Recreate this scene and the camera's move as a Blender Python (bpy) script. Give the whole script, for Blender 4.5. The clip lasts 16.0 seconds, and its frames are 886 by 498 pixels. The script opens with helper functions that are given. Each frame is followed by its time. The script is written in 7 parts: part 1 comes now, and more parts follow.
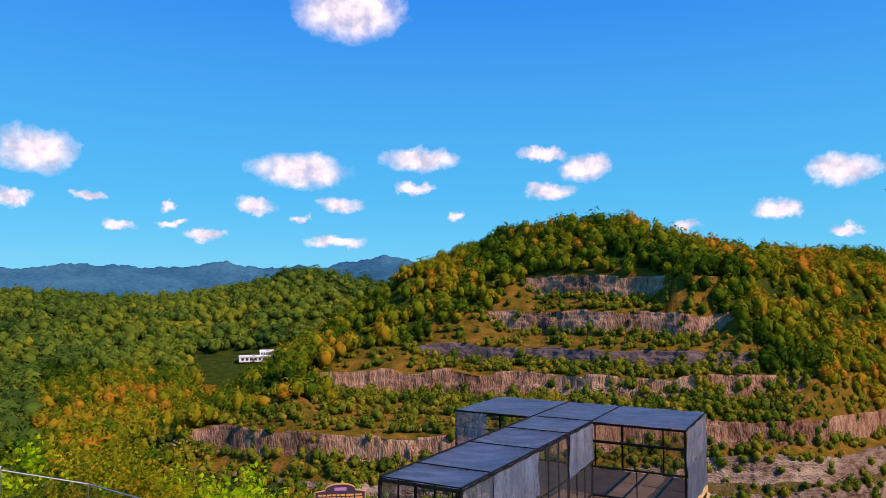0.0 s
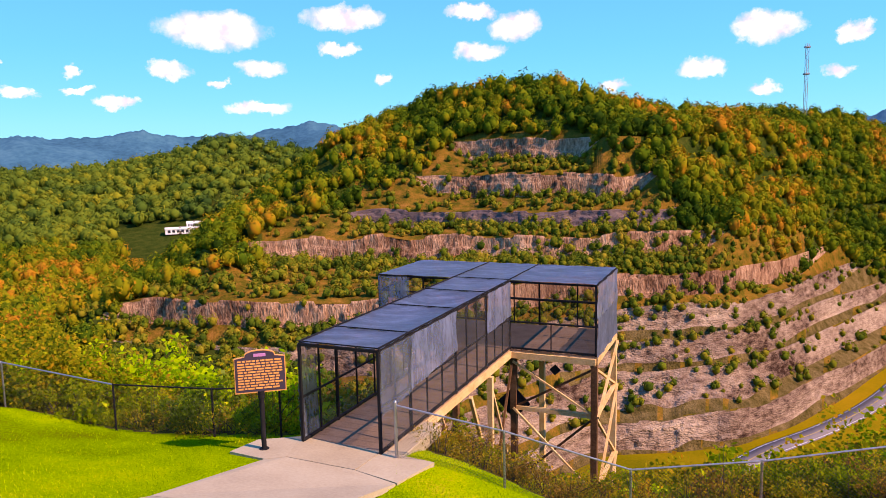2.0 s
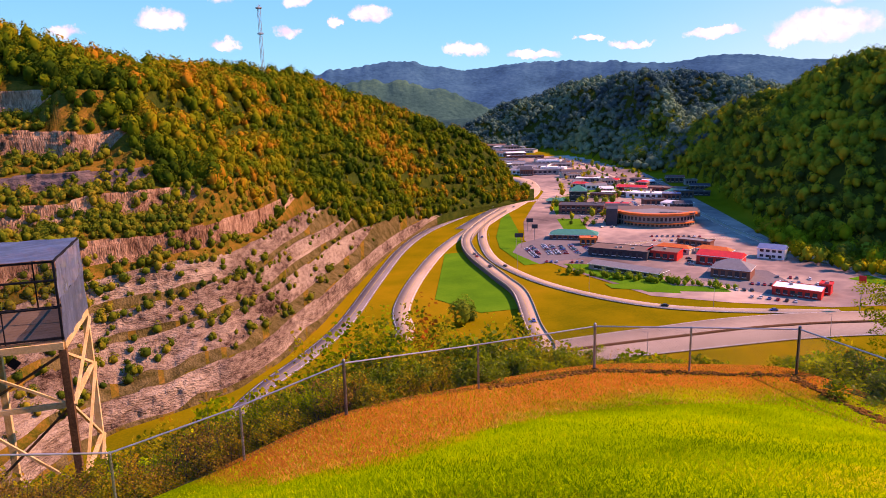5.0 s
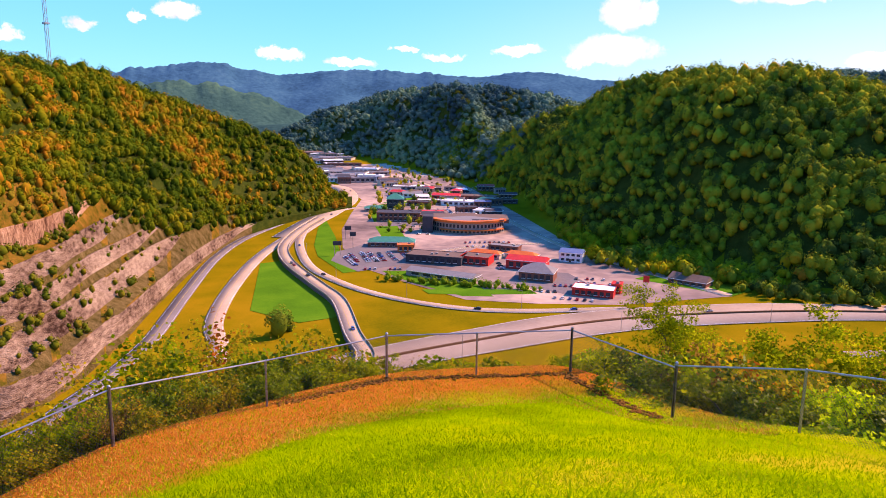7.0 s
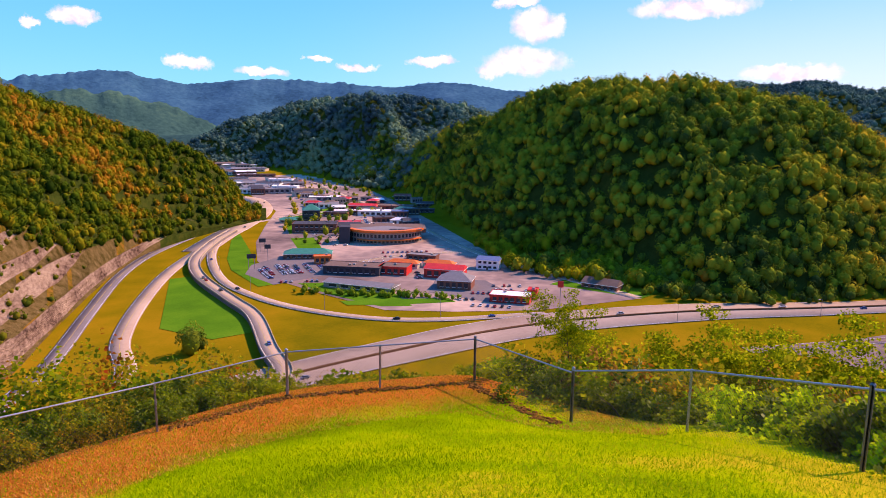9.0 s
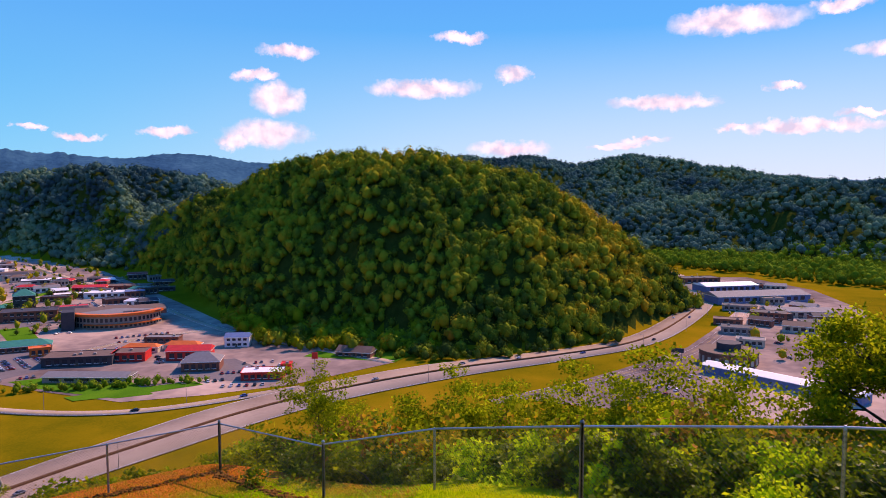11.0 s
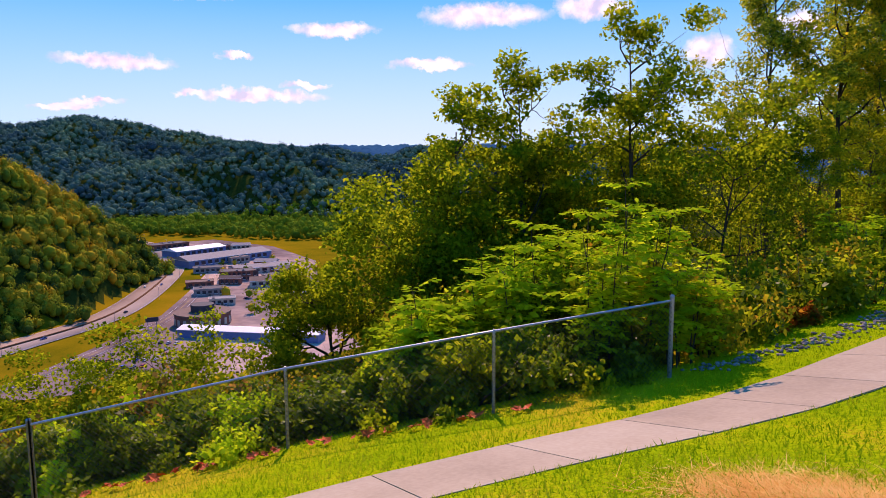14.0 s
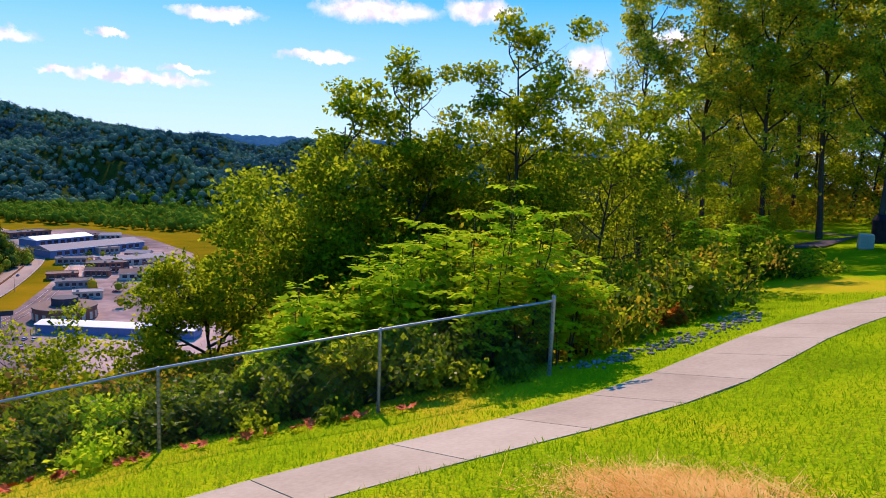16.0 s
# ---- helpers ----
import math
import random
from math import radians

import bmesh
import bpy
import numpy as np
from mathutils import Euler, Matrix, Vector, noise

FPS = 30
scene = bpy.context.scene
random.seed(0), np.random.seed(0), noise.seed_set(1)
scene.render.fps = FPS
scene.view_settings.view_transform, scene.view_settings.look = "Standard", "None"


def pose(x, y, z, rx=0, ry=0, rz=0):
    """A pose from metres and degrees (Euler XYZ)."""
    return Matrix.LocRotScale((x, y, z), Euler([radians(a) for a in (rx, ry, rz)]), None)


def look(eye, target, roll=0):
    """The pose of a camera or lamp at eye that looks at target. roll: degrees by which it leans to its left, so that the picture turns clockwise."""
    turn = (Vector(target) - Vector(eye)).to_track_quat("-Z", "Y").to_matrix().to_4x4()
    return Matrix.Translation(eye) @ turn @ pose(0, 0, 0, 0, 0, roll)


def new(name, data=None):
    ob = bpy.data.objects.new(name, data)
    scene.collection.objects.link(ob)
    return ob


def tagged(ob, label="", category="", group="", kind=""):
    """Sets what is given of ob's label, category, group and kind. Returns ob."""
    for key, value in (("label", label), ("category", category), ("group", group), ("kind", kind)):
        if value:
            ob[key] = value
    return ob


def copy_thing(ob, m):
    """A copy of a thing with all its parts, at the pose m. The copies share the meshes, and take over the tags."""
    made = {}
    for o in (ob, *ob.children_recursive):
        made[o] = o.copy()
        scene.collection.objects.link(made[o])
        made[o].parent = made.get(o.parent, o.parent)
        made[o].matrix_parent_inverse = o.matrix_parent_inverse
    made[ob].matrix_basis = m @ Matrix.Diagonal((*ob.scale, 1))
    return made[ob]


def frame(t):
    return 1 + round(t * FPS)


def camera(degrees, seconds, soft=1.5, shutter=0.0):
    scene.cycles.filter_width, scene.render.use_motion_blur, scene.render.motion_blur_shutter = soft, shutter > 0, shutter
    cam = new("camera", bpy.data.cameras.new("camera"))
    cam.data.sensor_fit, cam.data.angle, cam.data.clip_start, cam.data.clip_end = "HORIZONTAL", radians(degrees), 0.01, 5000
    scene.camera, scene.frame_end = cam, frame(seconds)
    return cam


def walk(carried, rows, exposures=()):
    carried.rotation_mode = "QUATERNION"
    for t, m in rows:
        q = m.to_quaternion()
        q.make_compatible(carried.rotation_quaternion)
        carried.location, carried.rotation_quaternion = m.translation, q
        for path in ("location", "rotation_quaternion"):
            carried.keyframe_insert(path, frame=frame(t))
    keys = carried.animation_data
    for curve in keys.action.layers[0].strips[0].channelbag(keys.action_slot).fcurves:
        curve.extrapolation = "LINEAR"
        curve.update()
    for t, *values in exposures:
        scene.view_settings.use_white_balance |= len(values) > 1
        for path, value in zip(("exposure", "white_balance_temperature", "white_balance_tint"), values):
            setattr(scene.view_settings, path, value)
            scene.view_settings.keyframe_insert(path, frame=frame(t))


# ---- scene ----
cam = camera(64.7, 16.0, soft=0.5)
PATH = [
    (0, (1.24, -1.509, 6.272), (1.035, 0.476, 6.411), 0.1),
    (0.5, (1.481, -1.455, 6.259), (1.292, 0.536, 6.291), 1.2),
    (1, (1.537, -1.419, 6.249), (1.346, 0.57, 6.162), -0.9),
    (1.5, (1.548, -1.331, 6.242), (1.38, 0.649, 6.014), -0.7),
    (2, (1.611, -1.272, 6.241), (1.599, 0.713, 5.995), -1.2),
    (2.5, (1.756, -1.222, 6.287), (1.995, 0.756, 6.109), -1.3),
    (3, (1.871, -1.36, 6.311), (2.367, 0.573, 6.177), 1.1),
    (3.5, (1.948, -1.375, 6.298), (2.592, 0.508, 6.102), 1.1),
    (4, (1.998, -1.288, 6.312), (2.887, 0.486, 6.065), 1.0),
    (4.5, (2.047, -1.252, 6.299), (3.192, 0.363, 6.014), -0.4),
    (4.7, (2.08, -1.252, 6.3), (3.284, 0.308, 5.959), -0.9),
    (6.8, (2.78, -1.671, 6.346), (4.35, -0.499, 5.945), 0.6),
    (7, (2.8, -1.739, 6.36), (4.417, -0.626, 5.977), 0.7),
    (7.5, (2.999, -1.91, 6.362), (4.666, -0.865, 6.005), 0.3),
    (8, (3.084, -2.018, 6.369), (4.796, -1.042, 6.029), 0.6),
    (8.2, (3.113, -2.035, 6.376), (4.829, -1.068, 6.03), 1.0),
    (10.3, (3.316, -2.094, 6.355), (5.188, -1.44, 6.096), -1.0),
    (10.5, (3.326, -2.146, 6.364), (5.233, -1.584, 6.144), -0.5),
    (11, (3.231, -2.279, 6.404), (5.209, -2.021, 6.253), -0.0),
    (11.5, (3.077, -2.365, 6.459), (5.07, -2.368, 6.302), -0.7),
    (11.9, (3.067, -2.393, 6.47), (5.033, -2.634, 6.193), -1.1),
    (12, (3.097, -2.402, 6.469), (5.054, -2.711, 6.2), -1.5),
    (12.2, (3.126, -2.429, 6.461), (5.073, -2.806, 6.203), -1.6),
    (12.5, (3.133, -2.472, 6.449), (5.007, -3.123, 6.196), -1.5),
    (13, (3.103, -2.526, 6.463), (4.885, -3.402, 6.216), -1.6),
    (13.5, (3.061, -2.55, 6.487), (4.718, -3.637, 6.219), -1.2),
    (14, (3.028, -2.54, 6.487), (4.666, -3.66, 6.233), -0.3),
    (14.5, (3.087, -2.554, 6.489), (4.682, -3.735, 6.243), -0.3),
    (15, (3.1, -2.572, 6.479), (4.557, -3.914, 6.205), 1.2),
    (15.5, (3.094, -2.58, 6.48), (4.516, -3.955, 6.187), 1.9),
    (16, (3.117, -2.559, 6.492), (4.549, -3.931, 6.235), 2.3),
]
walk(cam, [(t, look(eye, target, roll)) for t, eye, target, roll in PATH],
     exposures=[(0.0, -0.2, 7100, 32), (0.5, -0.1, 7200, 34), (1.0, 0.04, 7600, 42), (1.5, 0.38, 8300, 48), (2.5, 0.28, 8100, 42), (3.5, 0.18, 8400, 50), (4.5, 0.22, 9100, 66), (7.0, 0.5, 8400, 54),
                (7.5, 0.3, 7900, 46), (8.2, 0.24, 8000, 48), (10.5, 0.0, 7900, 54), (11.0, -0.1, 7750, 52), (12.5, -0.06, 7550, 52), (14.5, -0.02, 7300, 50), (15.0, -0.02, 7600, 54),
                (15.5, 0.02, 7100, 44), (16.0, 0.08, 6700, 36)])

# ---- light ----
SUN_AZ, SUN_EL = 121.0, 41.5
sun_dir = Vector((math.sin(radians(SUN_AZ)) * math.cos(radians(SUN_EL)),
                  math.cos(radians(SUN_AZ)) * math.cos(radians(SUN_EL)), math.sin(radians(SUN_EL))))
sun = new("sun", bpy.data.lights.new("sun", "SUN"))
sun.data.energy, sun.data.angle, sun.data.color = 5.4, radians(0.55), (1.0, 0.86, 0.66)
sun.matrix_world = look(sun_dir * 100, (0, 0, 0))

world = bpy.data.worlds.new("sky")
scene.world = world
world.use_nodes = True
wn, wl = world.node_tree.nodes, world.node_tree.links
wn.clear()


def wnode(kind, **sets):
    nd = wn.new(kind)
    for k, v in sets.items():
        if k == "op":
            nd.operation = v
        elif k.startswith("i"):
            nd.inputs[int(k[1:])].default_value = v
    return nd


def wmath(op, a, b=None):
    nd = wnode("ShaderNodeMath", op=op)
    for i, v in enumerate((a, b)):
        if v is None:
            continue
        if isinstance(v, (int, float)):
            nd.inputs[i].default_value = v
        else:
            wl.new(v, nd.inputs[i])
    return nd.outputs[0]


sky = wn.new("ShaderNodeTexSky")
sky.sky_type, sky.sun_disc = "NISHITA", False
sky.sun_elevation, sky.sun_rotation = radians(SUN_EL), radians(SUN_AZ)
sky.altitude, sky.air_density, sky.dust_density, sky.ozone_density = 300, 1.0, 0.35, 3.0
hue = wn.new("ShaderNodeHueSaturation")
hue.inputs["Saturation"].default_value, hue.inputs["Value"].default_value = 1.8, 1.4
wl.new(sky.outputs[0], hue.inputs["Color"])
clear = wn.new("ShaderNodeMixRGB")
coord = wn.new("ShaderNodeTexCoord")
split = wn.new("ShaderNodeSeparateXYZ")
wl.new(coord.outputs["Generated"], split.inputs[0])
az_out = wmath("MULTIPLY", wmath("ARCTAN2", split.outputs[0], split.outputs[1]), 57.29578)
el_out = wmath("MULTIPLY", wmath("ARCSINE", split.outputs[2]), 57.29578)
# clear autumn air: an even blue from the skyline up
height = wn.new("ShaderNodeMapRange")
height.inputs["From Min"].default_value, height.inputs["From Max"].default_value = 0.0, 25.0
wl.new(el_out, height.inputs["Value"])
blues = wn.new("ShaderNodeValToRGB")
blues.color_ramp.elements[0].color, blues.color_ramp.elements[1].color = (0.7, 7.0, 10.0, 1), (0.0, 2.9, 9.6, 1)
wl.new(height.outputs[0], blues.inputs[0])
clear.inputs[0].default_value = 0.9
wl.new(hue.outputs[0], clear.inputs[1]), wl.new(blues.outputs[0], clear.inputs[2])
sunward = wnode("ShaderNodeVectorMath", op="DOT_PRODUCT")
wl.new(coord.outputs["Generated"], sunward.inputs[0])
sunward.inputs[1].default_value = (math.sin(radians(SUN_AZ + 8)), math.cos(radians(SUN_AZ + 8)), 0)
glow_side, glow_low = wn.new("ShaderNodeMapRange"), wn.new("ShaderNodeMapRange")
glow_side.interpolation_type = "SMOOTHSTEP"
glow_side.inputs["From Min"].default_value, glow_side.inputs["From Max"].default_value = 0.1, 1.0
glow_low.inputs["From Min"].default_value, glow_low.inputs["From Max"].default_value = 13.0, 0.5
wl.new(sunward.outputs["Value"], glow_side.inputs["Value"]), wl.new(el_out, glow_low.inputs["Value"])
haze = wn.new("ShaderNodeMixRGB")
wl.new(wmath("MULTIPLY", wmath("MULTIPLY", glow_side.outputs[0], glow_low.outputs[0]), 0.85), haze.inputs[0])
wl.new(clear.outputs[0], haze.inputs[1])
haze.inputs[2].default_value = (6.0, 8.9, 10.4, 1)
flat = wn.new("ShaderNodeCombineXYZ")
wl.new(az_out, flat.inputs[0]), wl.new(el_out, flat.inputs[1])
# ragged cloud edges: shift the sky coordinates by two sizes of noise
warp = wn.new("ShaderNodeTexNoise")
warp.inputs["Scale"].default_value, warp.inputs["Detail"].default_value, warp.inputs["Roughness"].default_value = 0.6, 8.0, 0.66
wl.new(flat.outputs[0], warp.inputs["Vector"])
wshift = wnode("ShaderNodeVectorMath", op="SUBTRACT")
wl.new(warp.outputs["Color"], wshift.inputs[0])
wshift.inputs[1].default_value = (0.5, 0.5, 0.5)
wscale = wnode("ShaderNodeVectorMath", op="MULTIPLY")
wl.new(wshift.outputs[0], wscale.inputs[0])
wscale.inputs[1].default_value = (3.0, 1.9, 0.0)
wsum = wnode("ShaderNodeVectorMath", op="ADD")
wl.new(flat.outputs[0], wsum.inputs[0]), wl.new(wscale.outputs[0], wsum.inputs[1])
sky_state = {"near": None}


def cloud(az, el, w, h):
    """One cumulus at that azimuth and elevation, with its half width and half height in degrees."""
    sub = wnode("ShaderNodeVectorMath", op="SUBTRACT")
    wl.new(wsum.outputs[0], sub.inputs[0])
    sub.inputs[1].default_value = (az, el, 0)
    mul = wnode("ShaderNodeVectorMath", op="MULTIPLY")
    wl.new(sub.outputs[0], mul.inputs[0])
    mul.inputs[1].default_value = (1.22 / w, 1.12 / h, 0)
    ln = wnode("ShaderNodeVectorMath", op="LENGTH")
    wl.new(mul.outputs[0], ln.inputs[0])
    out = ln.outputs["Value"]
    sky_state["near"] = out if sky_state["near"] is None else wmath("MINIMUM", sky_state["near"], out)


cloud(-13.7, 22.6, 5.2, 2.3)
cloud(-36.5, 10.4, 3.0, 1.7)
cloud(-17.6, 10.2, 4.4, 1.4)
cloud(-7.7, 11.2, 3.5, 1.0)
cloud(-21.1, 7.2, 1.8, 0.7)
cloud(-14.4, 7.5, 2.1, 0.7)
cloud(-8.4, 8.9, 1.9, 0.6)
cloud(2.3, 11.6, 2.3, 0.6)
cloud(5.7, 10.4, 2.2, 1.1)
cloud(2.9, 8.6, 2.2, 0.7)
cloud(24.1, 9.1, 2.6, 1.0)
cloud(19.8, 6.6, 1.9, 0.8)
cloud(13.4, 5.6, 1.5, 0.4)
cloud(-24.7, 4.9, 1.8, 0.4)
cloud(-30.9, 5.3, 1.2, 0.4)
cloud(-27.2, 5.7, 1.2, 0.3)
cloud(-27.5, 7.2, 0.7, 0.5)
cloud(-17.3, 6.3, 0.9, 0.4)
cloud(-4.9, 6.7, 0.8, 0.5)
cloud(-32.8, 7.4, 1.2, 0.3)
cloud(-37.8, 7.0, 1.4, 0.6)
cloud(-14.8, 4.5, 2.8, 0.5)
cloud(23.9, 9.2, 2.2, 1.2)
cloud(29.7, 8.4, 1.2, 0.8)
cloud(19.7, 6.6, 1.7, 0.6)
cloud(35.3, 7.1, 1.6, 0.7)
cloud(28.8, 5.8, 1.3, 0.5)
cloud(32.6, 6.5, 0.6, 0.4)
cloud(24.1, 4.9, 1.1, 0.5)
cloud(42.5, 4.3, 2.0, 0.5)
cloud(48.0, 3.8, 2.2, 0.4)
cloud(61.0, 4.9, 1.8, 0.4)
cloud(55.1, 4.3, 1.9, 0.3)
cloud(66.1, 4.3, 1.2, 0.9)
cloud(70.3, 11.2, 2.5, 0.6)
cloud(67.8, 9.3, 2.2, 0.4)
cloud(69.4, 7.6, 2.5, 1.3)
cloud(68.6, 4.9, 3.6, 1.1)
cloud(61.7, 5.0, 1.6, 0.4)
cloud(80.9, 8.6, 4.9, 0.8)
cloud(84.1, 12.5, 2.4, 0.5)
cloud(88.3, 9.7, 1.7, 0.7)
cloud(52.3, 4.9, 1.1, 0.3)
cloud(98.4, 4.3, 1.9, 0.3)
cloud(104.8, 12.8, 5.2, 1.0)
cloud(111.7, 13.1, 2.2, 0.5)
cloud(99.9, 7.2, 4.6, 0.6)
cloud(108.4, 7.9, 1.6, 0.3)
cloud(109.4, 5.1, 3.3, 0.6)
cloud(105.0, 5.1, 1.5, 0.3)
cloud(113.7, 5.8, 2.2, 0.3)
cloud(87.9, 3.8, 3.4, 0.7)
cloud(116.0, 10.0, 3.6, 0.6)
cloud(110.0, 5.0, 5.9, 0.5)
cloud(123.6, 7.4, 3.6, 0.4)
cloud(127.6, 11.1, 5.7, 0.8)
cloud(96.6, 3.9, 2.6, 0.3)
cloud(115.8, 10.0, 3.8, 0.6)
cloud(127.5, 11.1, 5.3, 1.0)
cloud(136.0, 11.5, 3.1, 1.0)
cloud(123.2, 7.5, 3.5, 0.4)
cloud(150.8, 9.4, 1.7, 0.9)
cloud(144.6, 7.9, 2.0, 1.3)
body = wn.new("ShaderNodeMapRange")
body.inputs["From Min"].default_value, body.inputs["From Max"].default_value = 1.22, 0.5
wl.new(sky_state["near"], body.inputs["Value"])
soft_noise = wn.new("ShaderNodeTexNoise")
soft_noise.inputs["Scale"].default_value, soft_noise.inputs["Detail"].default_value = 0.75, 4.0
wl.new(flat.outputs[0], soft_noise.inputs["Vector"])
cover = wmath("MULTIPLY", body.outputs[0], wmath("ADD", wmath("MULTIPLY", soft_noise.outputs[0], 0.9), 0.56))
clampn = wnode("ShaderNodeClamp")
wl.new(cover, clampn.inputs[0])
tone = wn.new("ShaderNodeValToRGB")
tone.color_ramp.elements[0].color, tone.color_ramp.elements[1].color = (6.2, 6.9, 8.6, 1), (11.2, 11.2, 11.4, 1)
tone.color_ramp.elements[0].position, tone.color_ramp.elements[1].position = 0.35, 0.62
wl.new(soft_noise.outputs[0], tone.inputs[0])
over = wn.new("ShaderNodeMixRGB")
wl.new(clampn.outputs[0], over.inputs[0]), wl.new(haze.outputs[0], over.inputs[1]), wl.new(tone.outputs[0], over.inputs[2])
bg = wn.new("ShaderNodeBackground")
bg.inputs["Strength"].default_value = 0.11
wl.new(over.outputs[0], bg.inputs["Color"])
wout = wn.new("ShaderNodeOutputWorld")
wl.new(bg.outputs[0], wout.inputs[0])


# ---- materials ----
def material(name, colours, scale=1.0, rough=0.8, metal=0.0, bump=0.0, bump_scale=None, island=0.0, objvar=0.0, fine=8.0,
             subsurf=0.0, spec=0.0, stretch=(1, 1, 1), big=0.0, tone=0.0):
    """A noise-varied surface. colours: two to five; scale: of the broad variation per metre; fine: the grain, times scale."""
    m = bpy.data.materials.new(name)
    m.use_nodes = True
    nt = m.node_tree
    b = nt.nodes["Principled BSDF"]
    b.inputs["Roughness"].default_value, b.inputs["Metallic"].default_value = rough, metal
    b.inputs["Specular IOR Level"].default_value = spec
    geo, tc = nt.nodes.new("ShaderNodeNewGeometry"), nt.nodes.new("ShaderNodeTexCoord")
    mp = nt.nodes.new("ShaderNodeMapping")
    mp.inputs["Scale"].default_value = stretch
    nt.links.new(geo.outputs["Position"], mp.inputs[0])

    def noise_tex(s, detail=4.0):
        t = nt.nodes.new("ShaderNodeTexNoise")
        t.inputs["Scale"].default_value, t.inputs["Detail"].default_value = s, detail
        nt.links.new(mp.outputs[0], t.inputs["Vector"])
        return t.outputs[0]

    def mth(op, a, c):
        nd = nt.nodes.new("ShaderNodeMath")
        nd.operation = op
        for i, v in enumerate((a, c)):
            if isinstance(v, (int, float)):
                nd.inputs[i].default_value = v
            else:
                nt.links.new(v, nd.inputs[i])
        return nd.outputs[0]

    f = mth("ADD", mth("MULTIPLY", noise_tex(scale), 0.62), mth("MULTIPLY", noise_tex(scale * fine), 0.38))
    f = mth("ADD", mth("MULTIPLY", mth("SUBTRACT", f, 0.5), 2.2), 0.5)
    if big:
        f = mth("ADD", f, mth("MULTIPLY", mth("SUBTRACT", noise_tex(big, 2.0), 0.5), 1.6))
    if island:
        f = mth("ADD", f, mth("MULTIPLY", mth("SUBTRACT", geo.outputs["Random Per Island"], 0.5), island))
    if tone:
        at = nt.nodes.new("ShaderNodeAttribute")
        at.attribute_name = "tone"
        f = mth("ADD", f, mth("MULTIPLY", mth("SUBTRACT", at.outputs["Fac"], 0.5), tone))
    if objvar:
        oi = nt.nodes.new("ShaderNodeObjectInfo")
        f = mth("ADD", f, mth("MULTIPLY", mth("SUBTRACT", oi.outputs["Random"], 0.5), objvar))
    ramp = nt.nodes.new("ShaderNodeValToRGB")
    el = ramp.color_ramp.elements
    while len(el) < len(colours):
        el.new(0.5)
    for i, c in enumerate(colours):
        el[i].position, el[i].color = i / (len(colours) - 1), (*c, 1)
    nt.links.new(f, ramp.inputs[0])
    nt.links.new(ramp.outputs[0], b.inputs["Base Color"])
    if bump:
        bp = nt.nodes.new("ShaderNodeBump")
        bp.inputs["Strength"].default_value, bp.inputs["Distance"].default_value = 0.9, bump
        nt.links.new(noise_tex(bump_scale or scale * fine, 6.0), bp.inputs["Height"])
        nt.links.new(bp.outputs[0], b.inputs["Normal"])
    if subsurf:
        tr = nt.nodes.new("ShaderNodeBsdfTranslucent")
        mx = nt.nodes.new("ShaderNodeMixShader")
        mx.inputs[0].default_value = subsurf
        nt.links.new(ramp.outputs[0], tr.inputs[0])
        nt.links.new(b.outputs[0], mx.inputs[1]), nt.links.new(tr.outputs[0], mx.inputs[2])
        nt.links.new(mx.outputs[0], nt.nodes["Material Output"].inputs[0])
    return m


M_LAWN = material("lawn", [(0.1132, 0.1207, 0.0036), (0.1339, 0.2262, 0.0018), (0.1955, 0.3219, 0.0018), (0.2985, 0.3821, 0.0027), (0.4632, 0.362, 0.0135)], 0.5, 0.95, bump=0.07, bump_scale=18, fine=34, big=0.11)
M_BLADE = material("grass_blade", [(0.1348, 0.2423, 0.002), (0.2206, 0.3825, 0.002), (0.3431, 0.4847, 0.003), (0.5147, 0.5101, 0.015)], 0.4, 0.75, island=0.7, subsurf=0.3, big=0.1)


def wear_into(m, bare):
    """Lets bare earth show through where the mesh's own worn value says, with a ragged edge."""
    nt = m.node_tree
    b = nt.nodes["Principled BSDF"]
    src = b.inputs["Base Color"].links[0].from_socket
    at = nt.nodes.new("ShaderNodeAttribute")
    at.attribute_name = "worn"
    geo, tx = nt.nodes.new("ShaderNodeNewGeometry"), nt.nodes.new("ShaderNodeTexNoise")
    tx.inputs["Scale"].default_value, tx.inputs["Detail"].default_value, tx.inputs["Roughness"].default_value = 0.9, 8.0, 0.65
    nt.links.new(geo.outputs["Position"], tx.inputs["Vector"])
    su, mp2 = nt.nodes.new("ShaderNodeMath"), nt.nodes.new("ShaderNodeMapRange")
    su.operation = "ADD"
    nt.links.new(at.outputs["Fac"], su.inputs[0]), nt.links.new(tx.outputs[0], su.inputs[1])
    mp2.inputs["From Min"].default_value, mp2.inputs["From Max"].default_value = 0.86, 1.28
    nt.links.new(su.outputs[0], mp2.inputs["Value"])
    rp = nt.nodes.new("ShaderNodeValToRGB")
    rp.color_ramp.elements[0].color, rp.color_ramp.elements[1].color = (*bare[0], 1), (*bare[1], 1)
    tx2 = nt.nodes.new("ShaderNodeTexNoise")
    tx2.inputs["Scale"].default_value, tx2.inputs["Detail"].default_value = 3.5, 8.0
    nt.links.new(geo.outputs["Position"], tx2.inputs["Vector"]), nt.links.new(tx2.outputs[0], rp.inputs[0])
    mx = nt.nodes.new("ShaderNodeMixRGB")
    nt.links.new(mp2.outputs[0], mx.inputs[0]), nt.links.new(src, mx.inputs[1]), nt.links.new(rp.outputs[0], mx.inputs[2])
    nt.links.new(mx.outputs[0], b.inputs["Base Color"])


